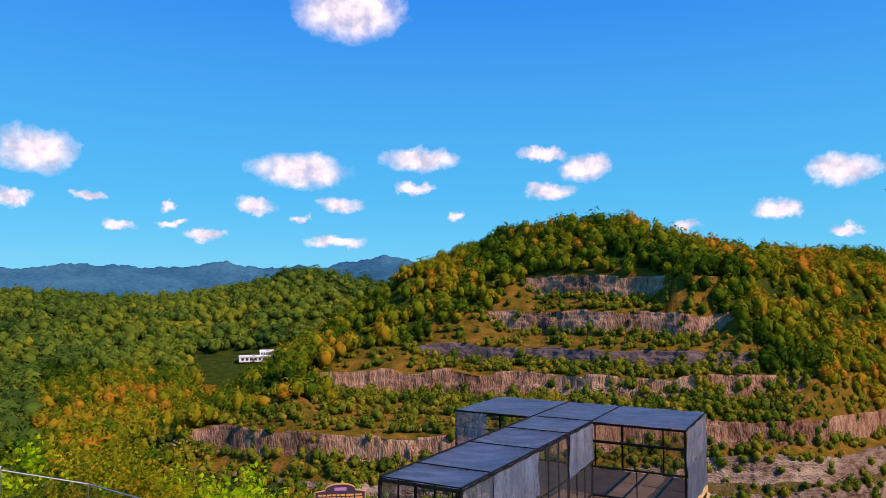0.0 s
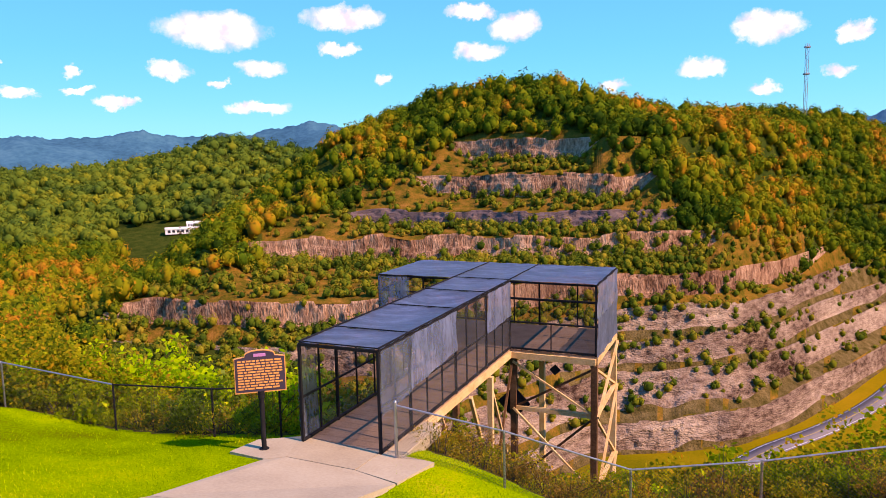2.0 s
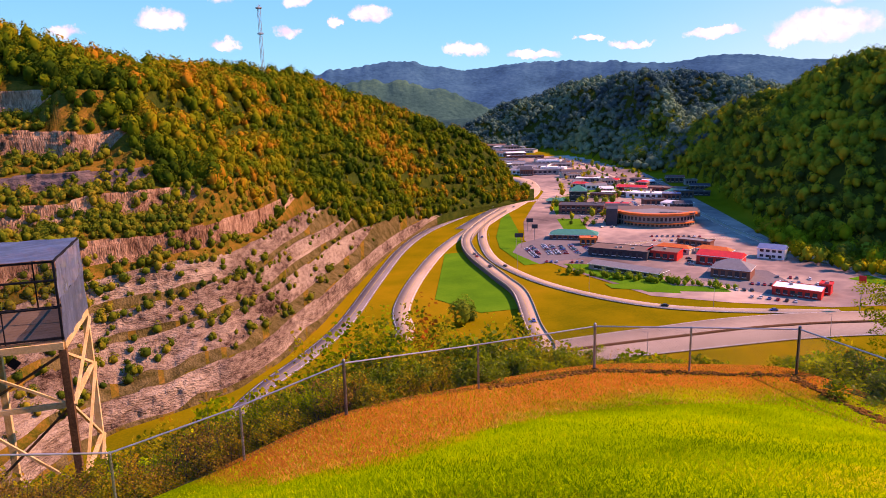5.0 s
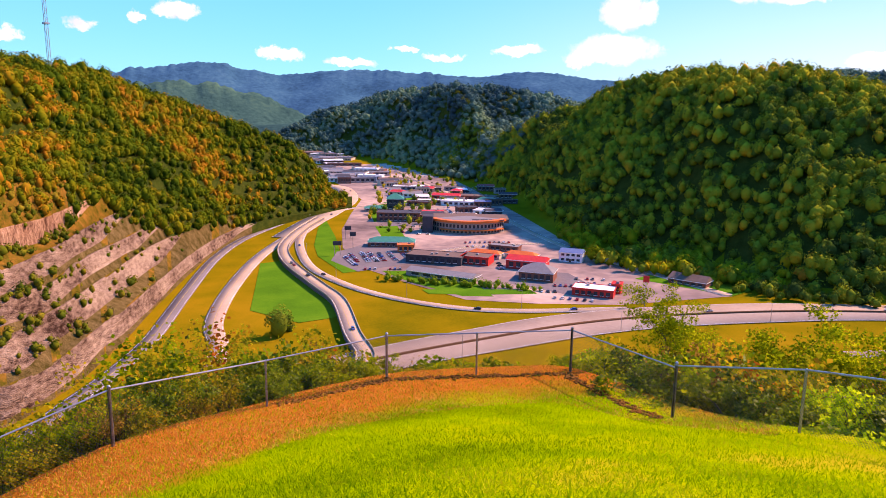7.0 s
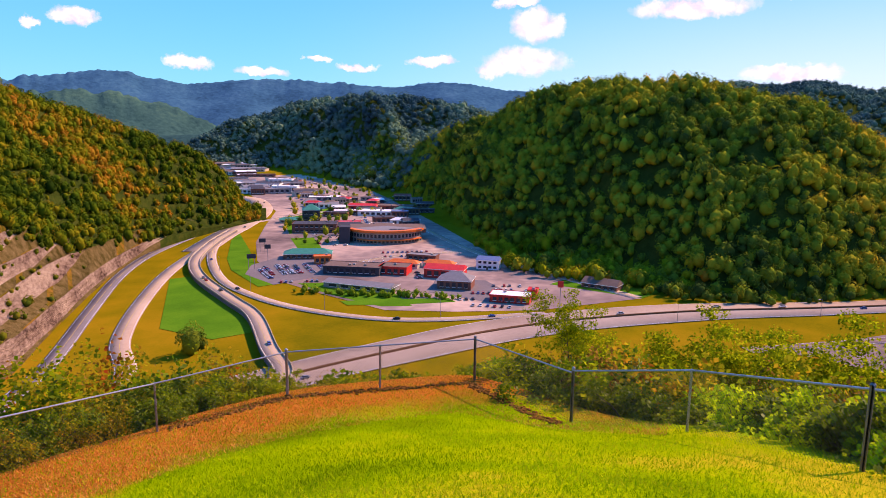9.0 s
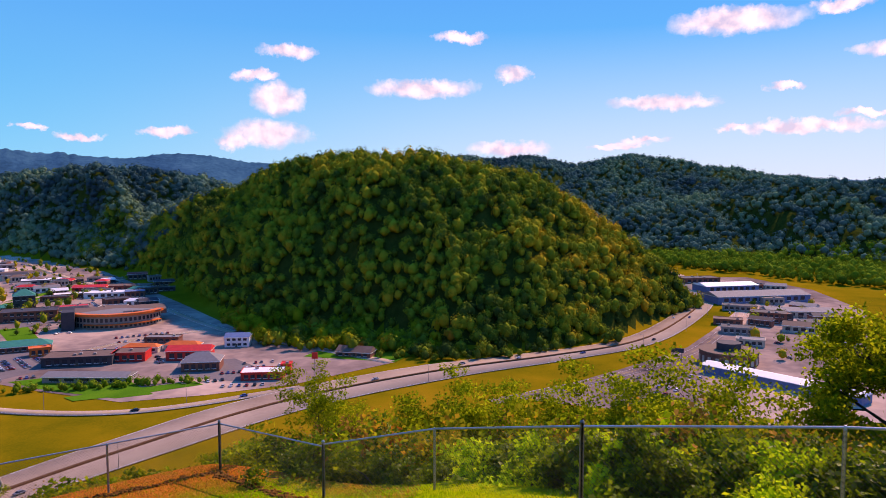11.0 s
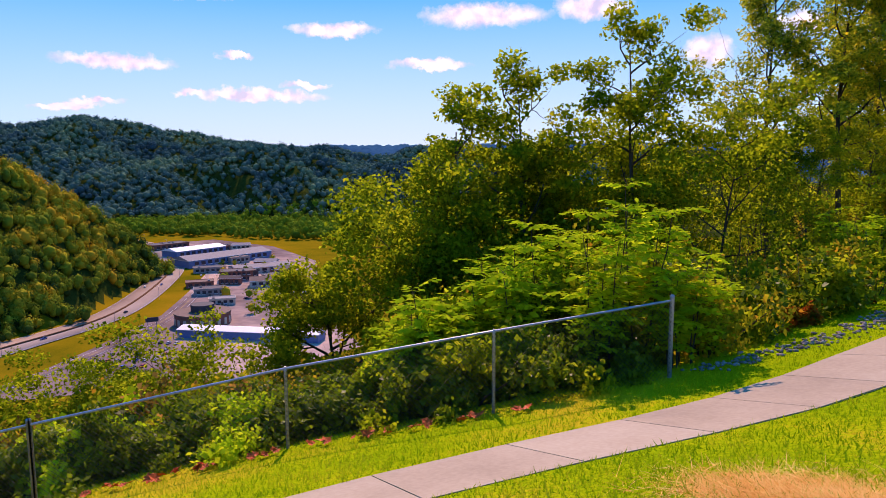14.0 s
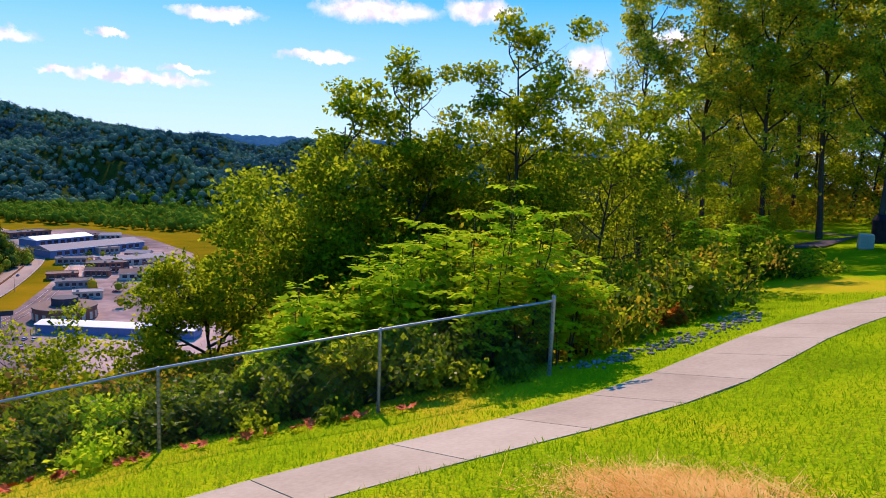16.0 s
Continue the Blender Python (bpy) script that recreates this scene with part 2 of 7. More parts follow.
wear_into(M_LAWN, ((0.3, 0.07, 0.006), (0.62, 0.2, 0.02)))
M_STRAW = material("straw", [(0.4725, 0.1507, 0.0168), (0.6615, 0.2512, 0.0392), (0.756, 0.3588, 0.084)], 1.5, 0.95, island=0.8, bump=0.03)
M_HAY = material("loose_hay", [(0.55, 0.228, 0.036), (0.792, 0.4085, 0.084), (0.85, 0.57, 0.168)], 1.5, 0.9, island=0.9)
M_SOIL = material("bare_soil", [(0.102, 0.0385, 0.009), (0.18, 0.0715, 0.018), (0.228, 0.11, 0.03)], 0.9, 0.95, bump=0.05, bump_scale=14)
M_BRUSH = material("brush_floor", [(0.03, 0.04, 0.008), (0.08, 0.08, 0.015), (0.14, 0.11, 0.03)], 0.5, 0.95, bump=0.12, bump_scale=6)
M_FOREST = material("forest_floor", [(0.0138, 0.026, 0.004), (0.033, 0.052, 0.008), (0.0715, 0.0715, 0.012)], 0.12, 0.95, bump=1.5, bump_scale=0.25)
M_FIELD = material("verge_grass", [(0.121, 0.1093, 0.0036), (0.209, 0.1473, 0.0045), (0.297, 0.1711, 0.0072)], 0.04, 0.95, bump=0.05, fine=30, big=0.008)
M_GREEN = material("mown_grass", [(0.03, 0.12, 0.008), (0.055, 0.19, 0.01), (0.1, 0.24, 0.013)], 0.04, 0.95, fine=30)
M_ROCK = material("cut_rock", [(0.0365, 0.0184, 0.0129), (0.1898, 0.1215, 0.0864), (0.3214, 0.2245, 0.1621), (0.4382, 0.3239, 0.2305)], 0.3, 0.92, bump=1.8, bump_scale=0.9, fine=6, stretch=(0.8, 0.8, 1.9), big=0.03)
M_ROCKV = material("fluted_rock", [(0.0602, 0.0252, 0.0155), (0.2408, 0.1224, 0.0744), (0.4128, 0.2376, 0.1488), (0.5676, 0.36, 0.2356)], 0.3, 0.92, bump=1.6, bump_scale=1.0, fine=4, stretch=(1.6, 1.6, 0.45), big=0.02)
M_TALUS = material("talus_bench", [(0.0275, 0.0284, 0.0054), (0.0771, 0.0567, 0.0162), (0.1487, 0.1021, 0.0396), (0.2203, 0.1588, 0.0684)], 0.2, 0.95, bump=1.2, bump_scale=0.9, fine=7)
M_ROCKY = material("ochre_rock", [(0.24, 0.14, 0.06), (0.42, 0.27, 0.12), (0.55, 0.4, 0.2)], 0.12, 0.92, bump=0.6, bump_scale=0.9, fine=9, stretch=(1, 1, 2.5))
M_ROCKD = material("dark_shale", [(0.0765, 0.054, 0.0578), (0.153, 0.108, 0.1088), (0.255, 0.1656, 0.136)], 0.12, 0.9, bump=0.6, bump_scale=1.0, fine=9, stretch=(1, 1, 2.5))
M_BENCH = material("bench_scrub", [(0.0308, 0.0382, 0.0049), (0.0924, 0.0723, 0.0081), (0.2053, 0.102, 0.0162), (0.349, 0.153, 0.0405)], 0.16, 0.95, bump=0.5, bump_scale=0.6, fine=7)
M_ASPH = material("road_asphalt", [(0.31, 0.225, 0.17), (0.39, 0.29, 0.22), (0.45, 0.35, 0.27)], 0.03, 0.9, fine=20)
M_DARKASPH = material("dark_asphalt", [(0.13, 0.115, 0.12), (0.18, 0.155, 0.155), (0.24, 0.2, 0.19)], 0.03, 0.9, fine=20)
M_LOT = material("parking_asphalt", [(0.112, 0.083, 0.0784), (0.28, 0.2013, 0.1736), (0.56, 0.3904, 0.3024)], 0.014, 0.9, fine=6, big=0.006)
M_CONC = material("concrete", [(0.3175, 0.2559, 0.1764), (0.4057, 0.3317, 0.2293), (0.4675, 0.398, 0.2822)], 0.8, 0.88, bump=0.004, bump_scale=60, fine=20, objvar=0.35)
M_GRAVEL = material("gravel_stone", [(0.12, 0.1, 0.085), (0.24, 0.2, 0.165), (0.36, 0.31, 0.26)], 3.0, 0.9, island=0.8)
M_WHITE = material("white_paint", [(0.72, 0.72, 0.7), (0.82, 0.82, 0.8)], 1.0, 0.6)
M_YELLOW = material("yellow_paint", [(0.6, 0.42, 0.06), (0.7, 0.5, 0.08)], 1.0, 0.6)
M_GALV = material("galvanised_steel", [(0.228, 0.2392, 0.261), (0.418, 0.4232, 0.4524)], 6.0, 0.45, 0.75, spec=0.5)
M_WIRE = material("fence_wire", [(0.0231, 0.0231, 0.0254), (0.0462, 0.0462, 0.0508)], 6.0, 0.6, 0.3, spec=0.2)
M_BLACK = material("black_steel", [(0.012, 0.012, 0.014), (0.03, 0.03, 0.034)], 4.0, 0.5, 0.2)
M_TAN = material("weathered_tan_beam", [(0.42, 0.24, 0.09), (0.66, 0.43, 0.2), (0.78, 0.57, 0.32)], 1.5, 0.8, bump=0.01, fine=10)
M_RUST = material("rusted_steel", [(0.05, 0.03, 0.02), (0.14, 0.07, 0.035), (0.24, 0.13, 0.07)], 2.0, 0.8, 0.2, bump=0.01)
M_DECK = material("deck_boards", [(0.1872, 0.1254, 0.09), (0.2736, 0.1848, 0.132), (0.3312, 0.2376, 0.174)], 1.4, 0.9, bump=0.01, fine=14)
M_BARK = material("bark", [(0.03, 0.022, 0.016), (0.075, 0.055, 0.04), (0.12, 0.09, 0.065)], 3.0, 0.95, bump=0.03, bump_scale=14, stretch=(1, 1, 0.25))


def leafy(name, colours, scale=0.35, island=1.3, big=0.0, subsurf=0.55, tone=0.0, rough=0.58, spec=0.0):
    return material(name, colours, scale, rough, island=island, subsurf=subsurf, fine=5, spec=spec, big=big, tone=tone)


M_WOODS = leafy("autumn_woods", [(0.02, 0.05, 0.005), (0.055, 0.105, 0.006), (0.12, 0.155, 0.007), (0.24, 0.2, 0.009), (0.42, 0.17, 0.014)], 0.03, 0.3, big=0.008, subsurf=0.12, tone=0.75)
M_SIDE = leafy("side_valley_leaves", [(0.027, 0.0625, 0.0132), (0.0675, 0.1187, 0.0154), (0.1215, 0.1625, 0.0154), (0.216, 0.2125, 0.0154)], 0.015, 0.3, big=0.005, subsurf=0.1, tone=0.6)
M_WOODG = leafy("green_woods", [(0.0268, 0.0648, 0.014), (0.0854, 0.1404, 0.016), (0.183, 0.2322, 0.016), (0.3294, 0.3132, 0.018), (0.5124, 0.324, 0.02)], 0.012, 0.25, big=0.005, subsurf=0.1, tone=0.9)
# aerial haze is painted in: blue mixed into the leaf colours
M_FARWOOD = leafy("hazed_woods", [(0.0298, 0.0798, 0.0813), (0.0595, 0.133, 0.1057), (0.1071, 0.1995, 0.1219), (0.1785, 0.266, 0.1219)], 0.006, 0.08, subsurf=0.05, tone=0.25, big=0.003)
M_LIME = leafy("valley_leaves", [(0.07, 0.14, 0.01), (0.14, 0.24, 0.012), (0.22, 0.3, 0.02)], 0.03, 0.3, subsurf=0.2, tone=0.8)
M_PINE = leafy("pine_scrub", [(0.0345, 0.066, 0.008), (0.0805, 0.121, 0.01), (0.161, 0.165, 0.012), (0.276, 0.198, 0.02)], 0.1, 0.35, subsurf=0.1, tone=0.8)
M_LEAF = leafy("oak_leaves", [(0.0698, 0.1272, 0.0051), (0.1894, 0.2724, 0.0062), (0.3391, 0.4117, 0.0075), (0.4588, 0.4602, 0.0151)], 0.5, 0.7, subsurf=0.68)
M_LEAFD = leafy("dark_leaves", [(0.0567, 0.1067, 0.0032), (0.1376, 0.2218, 0.0048), (0.259, 0.3367, 0.0063)], 0.5, 0.8, subsurf=0.58, rough=0.45, spec=0.15)
M_LEAFS = leafy("shade_tree_leaves", [(0.1092, 0.1913, 0.011), (0.2621, 0.36, 0.0148), (0.5242, 0.54, 0.0185), (0.7862, 0.6076, 0.0259)], 0.4, 0.8, subsurf=0.6, rough=0.5, spec=0.1)
M_LEAFB = leafy("bright_leaves", [(0.2401, 0.4066, 0.0072), (0.4632, 0.6535, 0.0096), (0.7205, 0.748, 0.018)], 0.8, 0.7)
M_LEAFY = leafy("yellow_leaves", [(0.126, 0.162, 0.008), (0.27, 0.279, 0.01), (0.468, 0.387, 0.014), (0.522, 0.252, 0.016)], 0.6, 0.8)
M_LEAFW = leafy("weed_leaves", [(0.0875, 0.12, 0.008), (0.225, 0.24, 0.01), (0.4, 0.312, 0.015), (0.5, 0.288, 0.03)], 0.6, 0.8)
M_LEAFR = leafy("red_leaves", [(0.195, 0.18, 0.01), (0.375, 0.18, 0.012), (0.45, 0.0675, 0.012), (0.495, 0.27, 0.02)], 0.6, 0.9)
M_LEAFO = leafy("brown_leaves", [(0.135, 0.091, 0.012), (0.297, 0.169, 0.024), (0.486, 0.26, 0.048)], 0.8, 0.9)


def screen_cloth(name, colour, opaque, stretch=(1, 1, 1)):
    """Woven mesh cloth: a fine weave that lets part of the view through."""
    m = material(name, [tuple(c * 0.5 for c in colour), colour, tuple(c * 2.0 for c in colour)], 1.2, 0.5, fine=7, spec=0.3, stretch=stretch, bump=0.02, bump_scale=2.5)
    nt = m.node_tree
    b = nt.nodes["Principled BSDF"]
    tr, mx = nt.nodes.new("ShaderNodeBsdfTransparent"), nt.nodes.new("ShaderNodeMixShader")
    mx.inputs[0].default_value = opaque
    nt.links.new(tr.outputs[0], mx.inputs[1]), nt.links.new(b.outputs[0], mx.inputs[2])
    nt.links.new(mx.outputs[0], nt.nodes["Material Output"].inputs[0])
    return m


M_ROOFCLOTH = screen_cloth("roof_cloth", (0.07, 0.098, 0.155), 0.84, (0.8, 2.6, 1))
M_VEIL = screen_cloth("veil_screen", (0.15, 0.19, 0.27), 0.36, (2.2, 2.2, 0.5))
M_CLOTH = screen_cloth("side_cloth", (0.16, 0.21, 0.33), 0.55, (2.2, 2.2, 0.5))
M_THIN = screen_cloth("thin_screen", (0.045, 0.05, 0.06), 0.38)


def plain(name, c, rough=0.6, metal=0.0, vary=0.2, scale=0.4):
    return material(name, [tuple(v * (1 - vary) for v in c), c, tuple(min(1, v * (1 + vary)) for v in c)], scale, rough, metal, fine=9, spec=0.3)


# ---- mesh helpers ----
def mesh_np(name, verts, faces, mat, smooth=False, mat_index=None):
    """A mesh object from arrays: verts (n, 3), faces (m, 3 or 4)."""
    me = bpy.data.meshes.new(name)
    verts, faces = np.asarray(verts, np.float32), np.asarray(faces, np.int32)
    k = faces.shape[1]
    me.vertices.add(len(verts)), me.loops.add(faces.size), me.polygons.add(len(faces))
    me.vertices.foreach_set("co", verts.ravel())
    me.loops.foreach_set("vertex_index", faces.ravel())
    me.polygons.foreach_set("loop_start", np.arange(0, faces.size, k, dtype=np.int32))
    for mm in (mat if isinstance(mat, (list, tuple)) else [mat]):
        me.materials.append(mm)
    if mat_index is not None:
        me.polygons.foreach_set("material_index", np.asarray(mat_index, np.int32))
    if smooth:
        me.polygons.foreach_set("use_smooth", np.ones(len(faces), bool))
    me.update(calc_edges=True)
    me.validate()
    return new(name, me)


def part(name, bm, mat, parent=None, label=""):
    me = bpy.data.meshes.new(name)
    bm.to_mesh(me)
    bm.free()
    for mm in (mat if isinstance(mat, (list, tuple)) else [mat]):
        me.materials.append(mm)
    ob = new(name, me)
    ob.parent = parent
    if label:
        ob["label"] = label
    return ob


def thing(name, m, label, category, group="", kind=""):
    e = new(name)
    e.matrix_world = m
    return tagged(e, label, category, group, kind)


def box(bm, x0, y0, z0, x1, y1, z1, bevel=0.0):
    g = bmesh.ops.create_cube(bm, size=1, matrix=Matrix.LocRotScale(((x0 + x1) / 2, (y0 + y1) / 2, (z0 + z1) / 2), None, (x1 - x0, y1 - y0, z1 - z0)))
    if bevel:
        bmesh.ops.bevel(bm, geom=list({e for v in g["verts"] for e in v.link_edges}), offset=bevel, segments=1, affect="EDGES")
    return bm


def bar(bm, a, b, w, d=None):
    """A square bar from a to b."""
    a, b = Vector(a), Vector(b)
    mid, v = (a + b) / 2, b - a
    q = v.to_track_quat("Z", "Y")
    bmesh.ops.create_cube(bm, size=1, matrix=Matrix.LocRotScale(mid, q, (w, d or w, v.length)))
    return bm


def rod(bm, a, b, r0, r1=None, seg=8):
    a, b = Vector(a), Vector(b)
    v = b - a
    bmesh.ops.create_cone(bm, cap_ends=True, segments=seg, radius1=r0, radius2=r0 if r1 is None else r1, depth=v.length,
                          matrix=Matrix.LocRotScale((a + b) / 2, v.to_track_quat("Z", "Y"), None))
    return bm


def bar_part(name, a, b, w, mat, parent, d=None, label=""):
    return part(name, bar(bmesh.new(), a, b, w, d), mat, parent, label)


def spline(pts, step):
    """A smooth line through the points, at about that step."""
    p = np.array(pts, float)
    ext = np.vstack([2 * p[0] - p[1], p, 2 * p[-1] - p[-2]])
    out = []
    for i in range(1, len(ext) - 2):
        n = max(2, int(np.linalg.norm(ext[i + 1] - ext[i]) / step))
        for t in np.arange(n) / n:
            a, b, c, d = ext[i - 1:i + 3]
            out.append(0.5 * (2 * b + (c - a) * t + (2 * a - 5 * b + 4 * c - d) * t ** 2 + (3 * b - a - 3 * c + d) * t ** 3))
    out.append(p[-1])
    return np.array(out)


# ---- the lie of the land ----
EYE = np.array([2.2, -1.5])
FLOOR = -108.0
# ground heights on the overlook
NEAR = np.array([(-13, 13, 1.4), (-11.5, 15.6, 0.7), (-7, 15.4, -0.35), (-3.5, 14.6, -0.2), (-1.8, 13.8, 0), (0.1, 13.1, 0), (1.2, 12.5, 0), (5.2, 12.1, -1.2),
                 (7.7, 11.8, -0.9), (10.0, 11.48, -0.5), (13.9, 11.2, -0.95), (17.14, 9.98, -0.92), (18.5, 7.8, -0.85), (20.5, 6.0, -0.86), (18.2, 2.4, -0.46),
                 (16.9, -0.3, 0.45), (14.1, -3.1, 1.6), (12.0, -6.0, 2.4), (10.9, -8.8, 2.72), (10.0, -11.7, 2.97), (8.3, -12.8, 3.4), (6.8, -11.8, 3.65)])
NEAR = np.vstack([NEAR, [(2.5, -1.8, 4.75), (0.0, 11.3, 0.05), (-2.5, 11.2, 0.2), (8.8, -25, 3.5), (14, -35, 3.3), (0, -20, 5.0), (-15, -10, 5.0), (-12, 3, 4.0), (7.1, 1.2, 3.2), (2.5, 5, 2.6)]])


def tps_kernel(d):
    return np.where(d > 0, d * d * np.log(np.maximum(d, 1e-9)), 0.0)


_d = np.linalg.norm(NEAR[:, None, :2] - NEAR[None, :, :2], axis=2)
_n = len(NEAR)
_A = np.zeros((_n + 3, _n + 3))
_A[:_n, :_n] = tps_kernel(_d) + np.eye(_n) * 0.6
_A[:_n, _n], _A[:_n, _n + 1:], _A[_n, :_n], _A[_n + 1:, :_n] = 1, NEAR[:, :2], 1, NEAR[:, :2].T
TPS = np.linalg.solve(_A, np.concatenate([NEAR[:, 2], [0, 0, 0]]))


def near_z(x, y):
    x, y = np.asarray(x, float), np.asarray(y, float)
    d = np.sqrt((x[..., None] - NEAR[:, 0]) ** 2 + (y[..., None] - NEAR[:, 1]) ** 2)
    return tps_kernel(d) @ TPS[:_n] + TPS[_n] + TPS[_n + 1] * x + TPS[_n + 2] * y


def curve(az, nodes):
    """A value along the compass, from (azimuth, value) nodes, with rounded corners."""
    n = np.array(nodes, float)
    return (np.interp(az - 0.7, n[:, 0], n[:, 1]) + np.interp(az, n[:, 0], n[:, 1]) + np.interp(az + 0.7, n[:, 0], n[:, 1])) / 3


RIM = [(-180, 30), (-120, 28), (-60, 24), (-42, 21.5), (-33, 21.2), (-24, 18.6), (-15, 16.6), (-5, 15.4), (5, 14.2), (15, 14.0), (32, 15.5), (45, 18.5), (53, 19.5),
       (67, 20.5), (78, 17.5), (86, 15.6), (98, 12.8), (112, 11.6), (127, 11.8), (138, 13.2), (146, 18), (152, 45), (165, 60), (180, 30)]
CUT_LO = [(-36, 310), (-26, 231), (-16, 194), (-6, 185), (6, 228), (13, 268), (18, 276), (23, 290), (27, 322), (30.2, 370), (33.5, 458), (36.3, 556), (38.5, 640), (48, 850)]
CUT_HI = [(-36, 500), (-26, 496), (-16, 459), (-6, 445), (6, 397), (13, 380), (18, 395), (22, 425), (26, 500), (28.8, 626), (30.6, 690), (33, 735), (36.3, 780), (40, 830), (48, 920)]
CREST_R = [(-36, 600), (-11, 520), (-4, 485), (6, 440), (13, 430), (20, 545), (28, 690), (33, 800), (39, 860), (48, 960)]
CREST_EL = [(-36, -11.0), (-26.5, -9.3), (-20.5, -6.0), (-17.8, -3.9), (-15, -2.3), (-11.4, 0.0), (-8.6, 2.3), (-7, 3.55), (-3.7, 4.65), (-1.6, 5.65), (1.4, 6.25), (4, 6.55), (9.6, 6.65), (11.3, 5.65), (15, 4.65), (16.8, 3.85), (21, 3.75), (24.1, 3.50),
            (29.4, 3.20), (32.8, 1.25), (35.7, 0.45), (38.9, -0.75), (41.6, -1.55), (43.8, -2.65), (45.6, -4.55), (46.6, -6.35), (48, -7.85)]


def hill(az, r, el, rc, rf, floor, canopy, back=0.35, bulge=0.0):
    """A hill: crest elevation el and distance rc along the compass, foot at rf."""
    zc = 6.3 + rc * np.tan(np.radians(el)) - canopy
    t = np.clip((r - rf) / np.maximum(rc - rf, 1), 0, 1)
    soft_foot = (np.sin((t - 0.5) * np.pi) + 1) * 0.3 + t * 0.4
    steep_foot = 0.9 * np.sin(t * np.pi / 2) + 0.1 * t
    front = floor + (zc - floor) * (soft_foot * (1 - bulge) + steep_foot * bulge)
    return np.where(r <= rc, front, zc - (r - rc) * back)


def lumps(x, y, s, seed=0.0):
    """Soft ridges and hollows of about the size s."""
    return (np.sin(x / s + seed) * np.cos(y / s * 1.3 + seed * 2) + 0.6 * np.sin(x / s * 2.3 + y / s * 1.7 + seed * 3) + 0.35 * np.sin(y / s * 4.1 - x / s * 3.3 + seed)) / 1.95


def vnoise(x, y, s, seed=0):
    """Irregular soft bumps of about the size s, from -1 to 1."""
    t = np.random.default_rng(seed + 700).uniform(-1, 1, (64, 64))
    u, v = np.asarray(x, float) / s, np.asarray(y, float) / s
    i, j = np.floor(u).astype(int), np.floor(v).astype(int)
    a, b = u - i, v - j
    a, b = a * a * (3 - 2 * a), b * b * (3 - 2 * b)
    g00, g10, g01, g11 = t[i % 64, j % 64], t[(i + 1) % 64, j % 64], t[i % 64, (j + 1) % 64], t[(i + 1) % 64, (j + 1) % 64]
    return (g00 * (1 - a) + g10 * a) * (1 - b) + (g01 * (1 - a) + g11 * a) * b


HILLS = {
    "left_mid": dict(el=[(-80, 1), (-36.9, 0.9), (-32.5, 0.2), (-26, 0.55), (-21.9, 1.2), (-18.4, 2.7), (-15.8, 2.6), (-13.1, 1.75), (-8.6, 1.3), (-2, -3), (4, -8)],
                     rc=[(-80, 1000), (-26, 1150), (-18, 950), (4, 900)], rf=[(-80, 520), (-26, 500), (-18, 560), (4, 620)], floor=-62, canopy=13),
    "mid": dict(el=[(38, -6), (42.6, -1.8), (45.3, 0), (49.3, 1.15), (52.4, 2.0), (56, 2.15), (59.6, 2.2), (63.2, 1.6), (67, 0.6), (75, -2)],
                rc=[(38, 2500), (43, 2400), (49, 2200), (56, 1800), (64, 1600), (75, 1500)], rf=[(38, 2150), (43, 2000), (49, 1750), (56, 1200), (64, 1050), (75, 1000)], floor=FLOOR, canopy=12),
    "big": dict(el=[(54, -5), (59.1, -2.2), (62.7, -0.1), (66.8, 1.25), (70, 2.8), (73.6, 3.7), (77.3, 3.9), (80.9, 3.85), (84, 3.1), (89.3, 2.1), (91.4, 1.2), (93.9, -0.3), (96.3, -2.0),
                    (98.7, -3.3), (100.6, -4.9), (101.8, -6.5), (103, -8.5)],
                rc=[(54, 1500), (60, 1250), (66, 1010), (72, 830), (80, 715), (90, 690), (97, 715), (103, 780)],
                rf=[(54, 1350), (58.7, 1150), (64.5, 735), (68, 612), (72, 590), (78, 538), (83, 503), (87, 502), (95.8, 565), (100, 672), (103, 755)], floor=FLOOR, canopy=13),
    "right_near": dict(el=[(92, -6), (96, -2.2), (99, -1.2), (102.2, -0.2), (106.2, 0.35), (109.8, 0.9), (112.1, 1.3), (113.9, 0.6), (115.3, -0.1), (118.5, -0.7), (121.7, -0.9), (128, 0.2), (150, 0.5)],
                       rc=[(92, 1900), (126, 1750), (150, 1500)], rf=[(92, 1450), (106, 1400), (126, 1200), (150, 1000)], floor=FLOOR, canopy=12),
    "right_far": dict(el=[(72, -1), (78, 2), (84.4, 3.3), (86.4, 2.95), (89.3, 3.3), (92.6, 2.65), (95.3, 2.8), (98.6, 3.2), (101.1, 2.5), (104.5, 2.2), (108, 1.4), (110.7, 1.05), (114.4, 1.1), (116.2, 1.0), (118.5, 0.3), (122.6, 0.65), (134, 1.0), (150, 0.7)],
                      rc=[(72, 2500), (150, 2600)], rf=[(72, 1500), (96, 1500), (150, 1900)], floor=FLOOR, canopy=12),
}


def polar(x, y):
    dx, dy = x - EYE[0], y - EYE[1]
    return np.degrees(np.arctan2(dx, dy)), np.hypot(dx, dy)


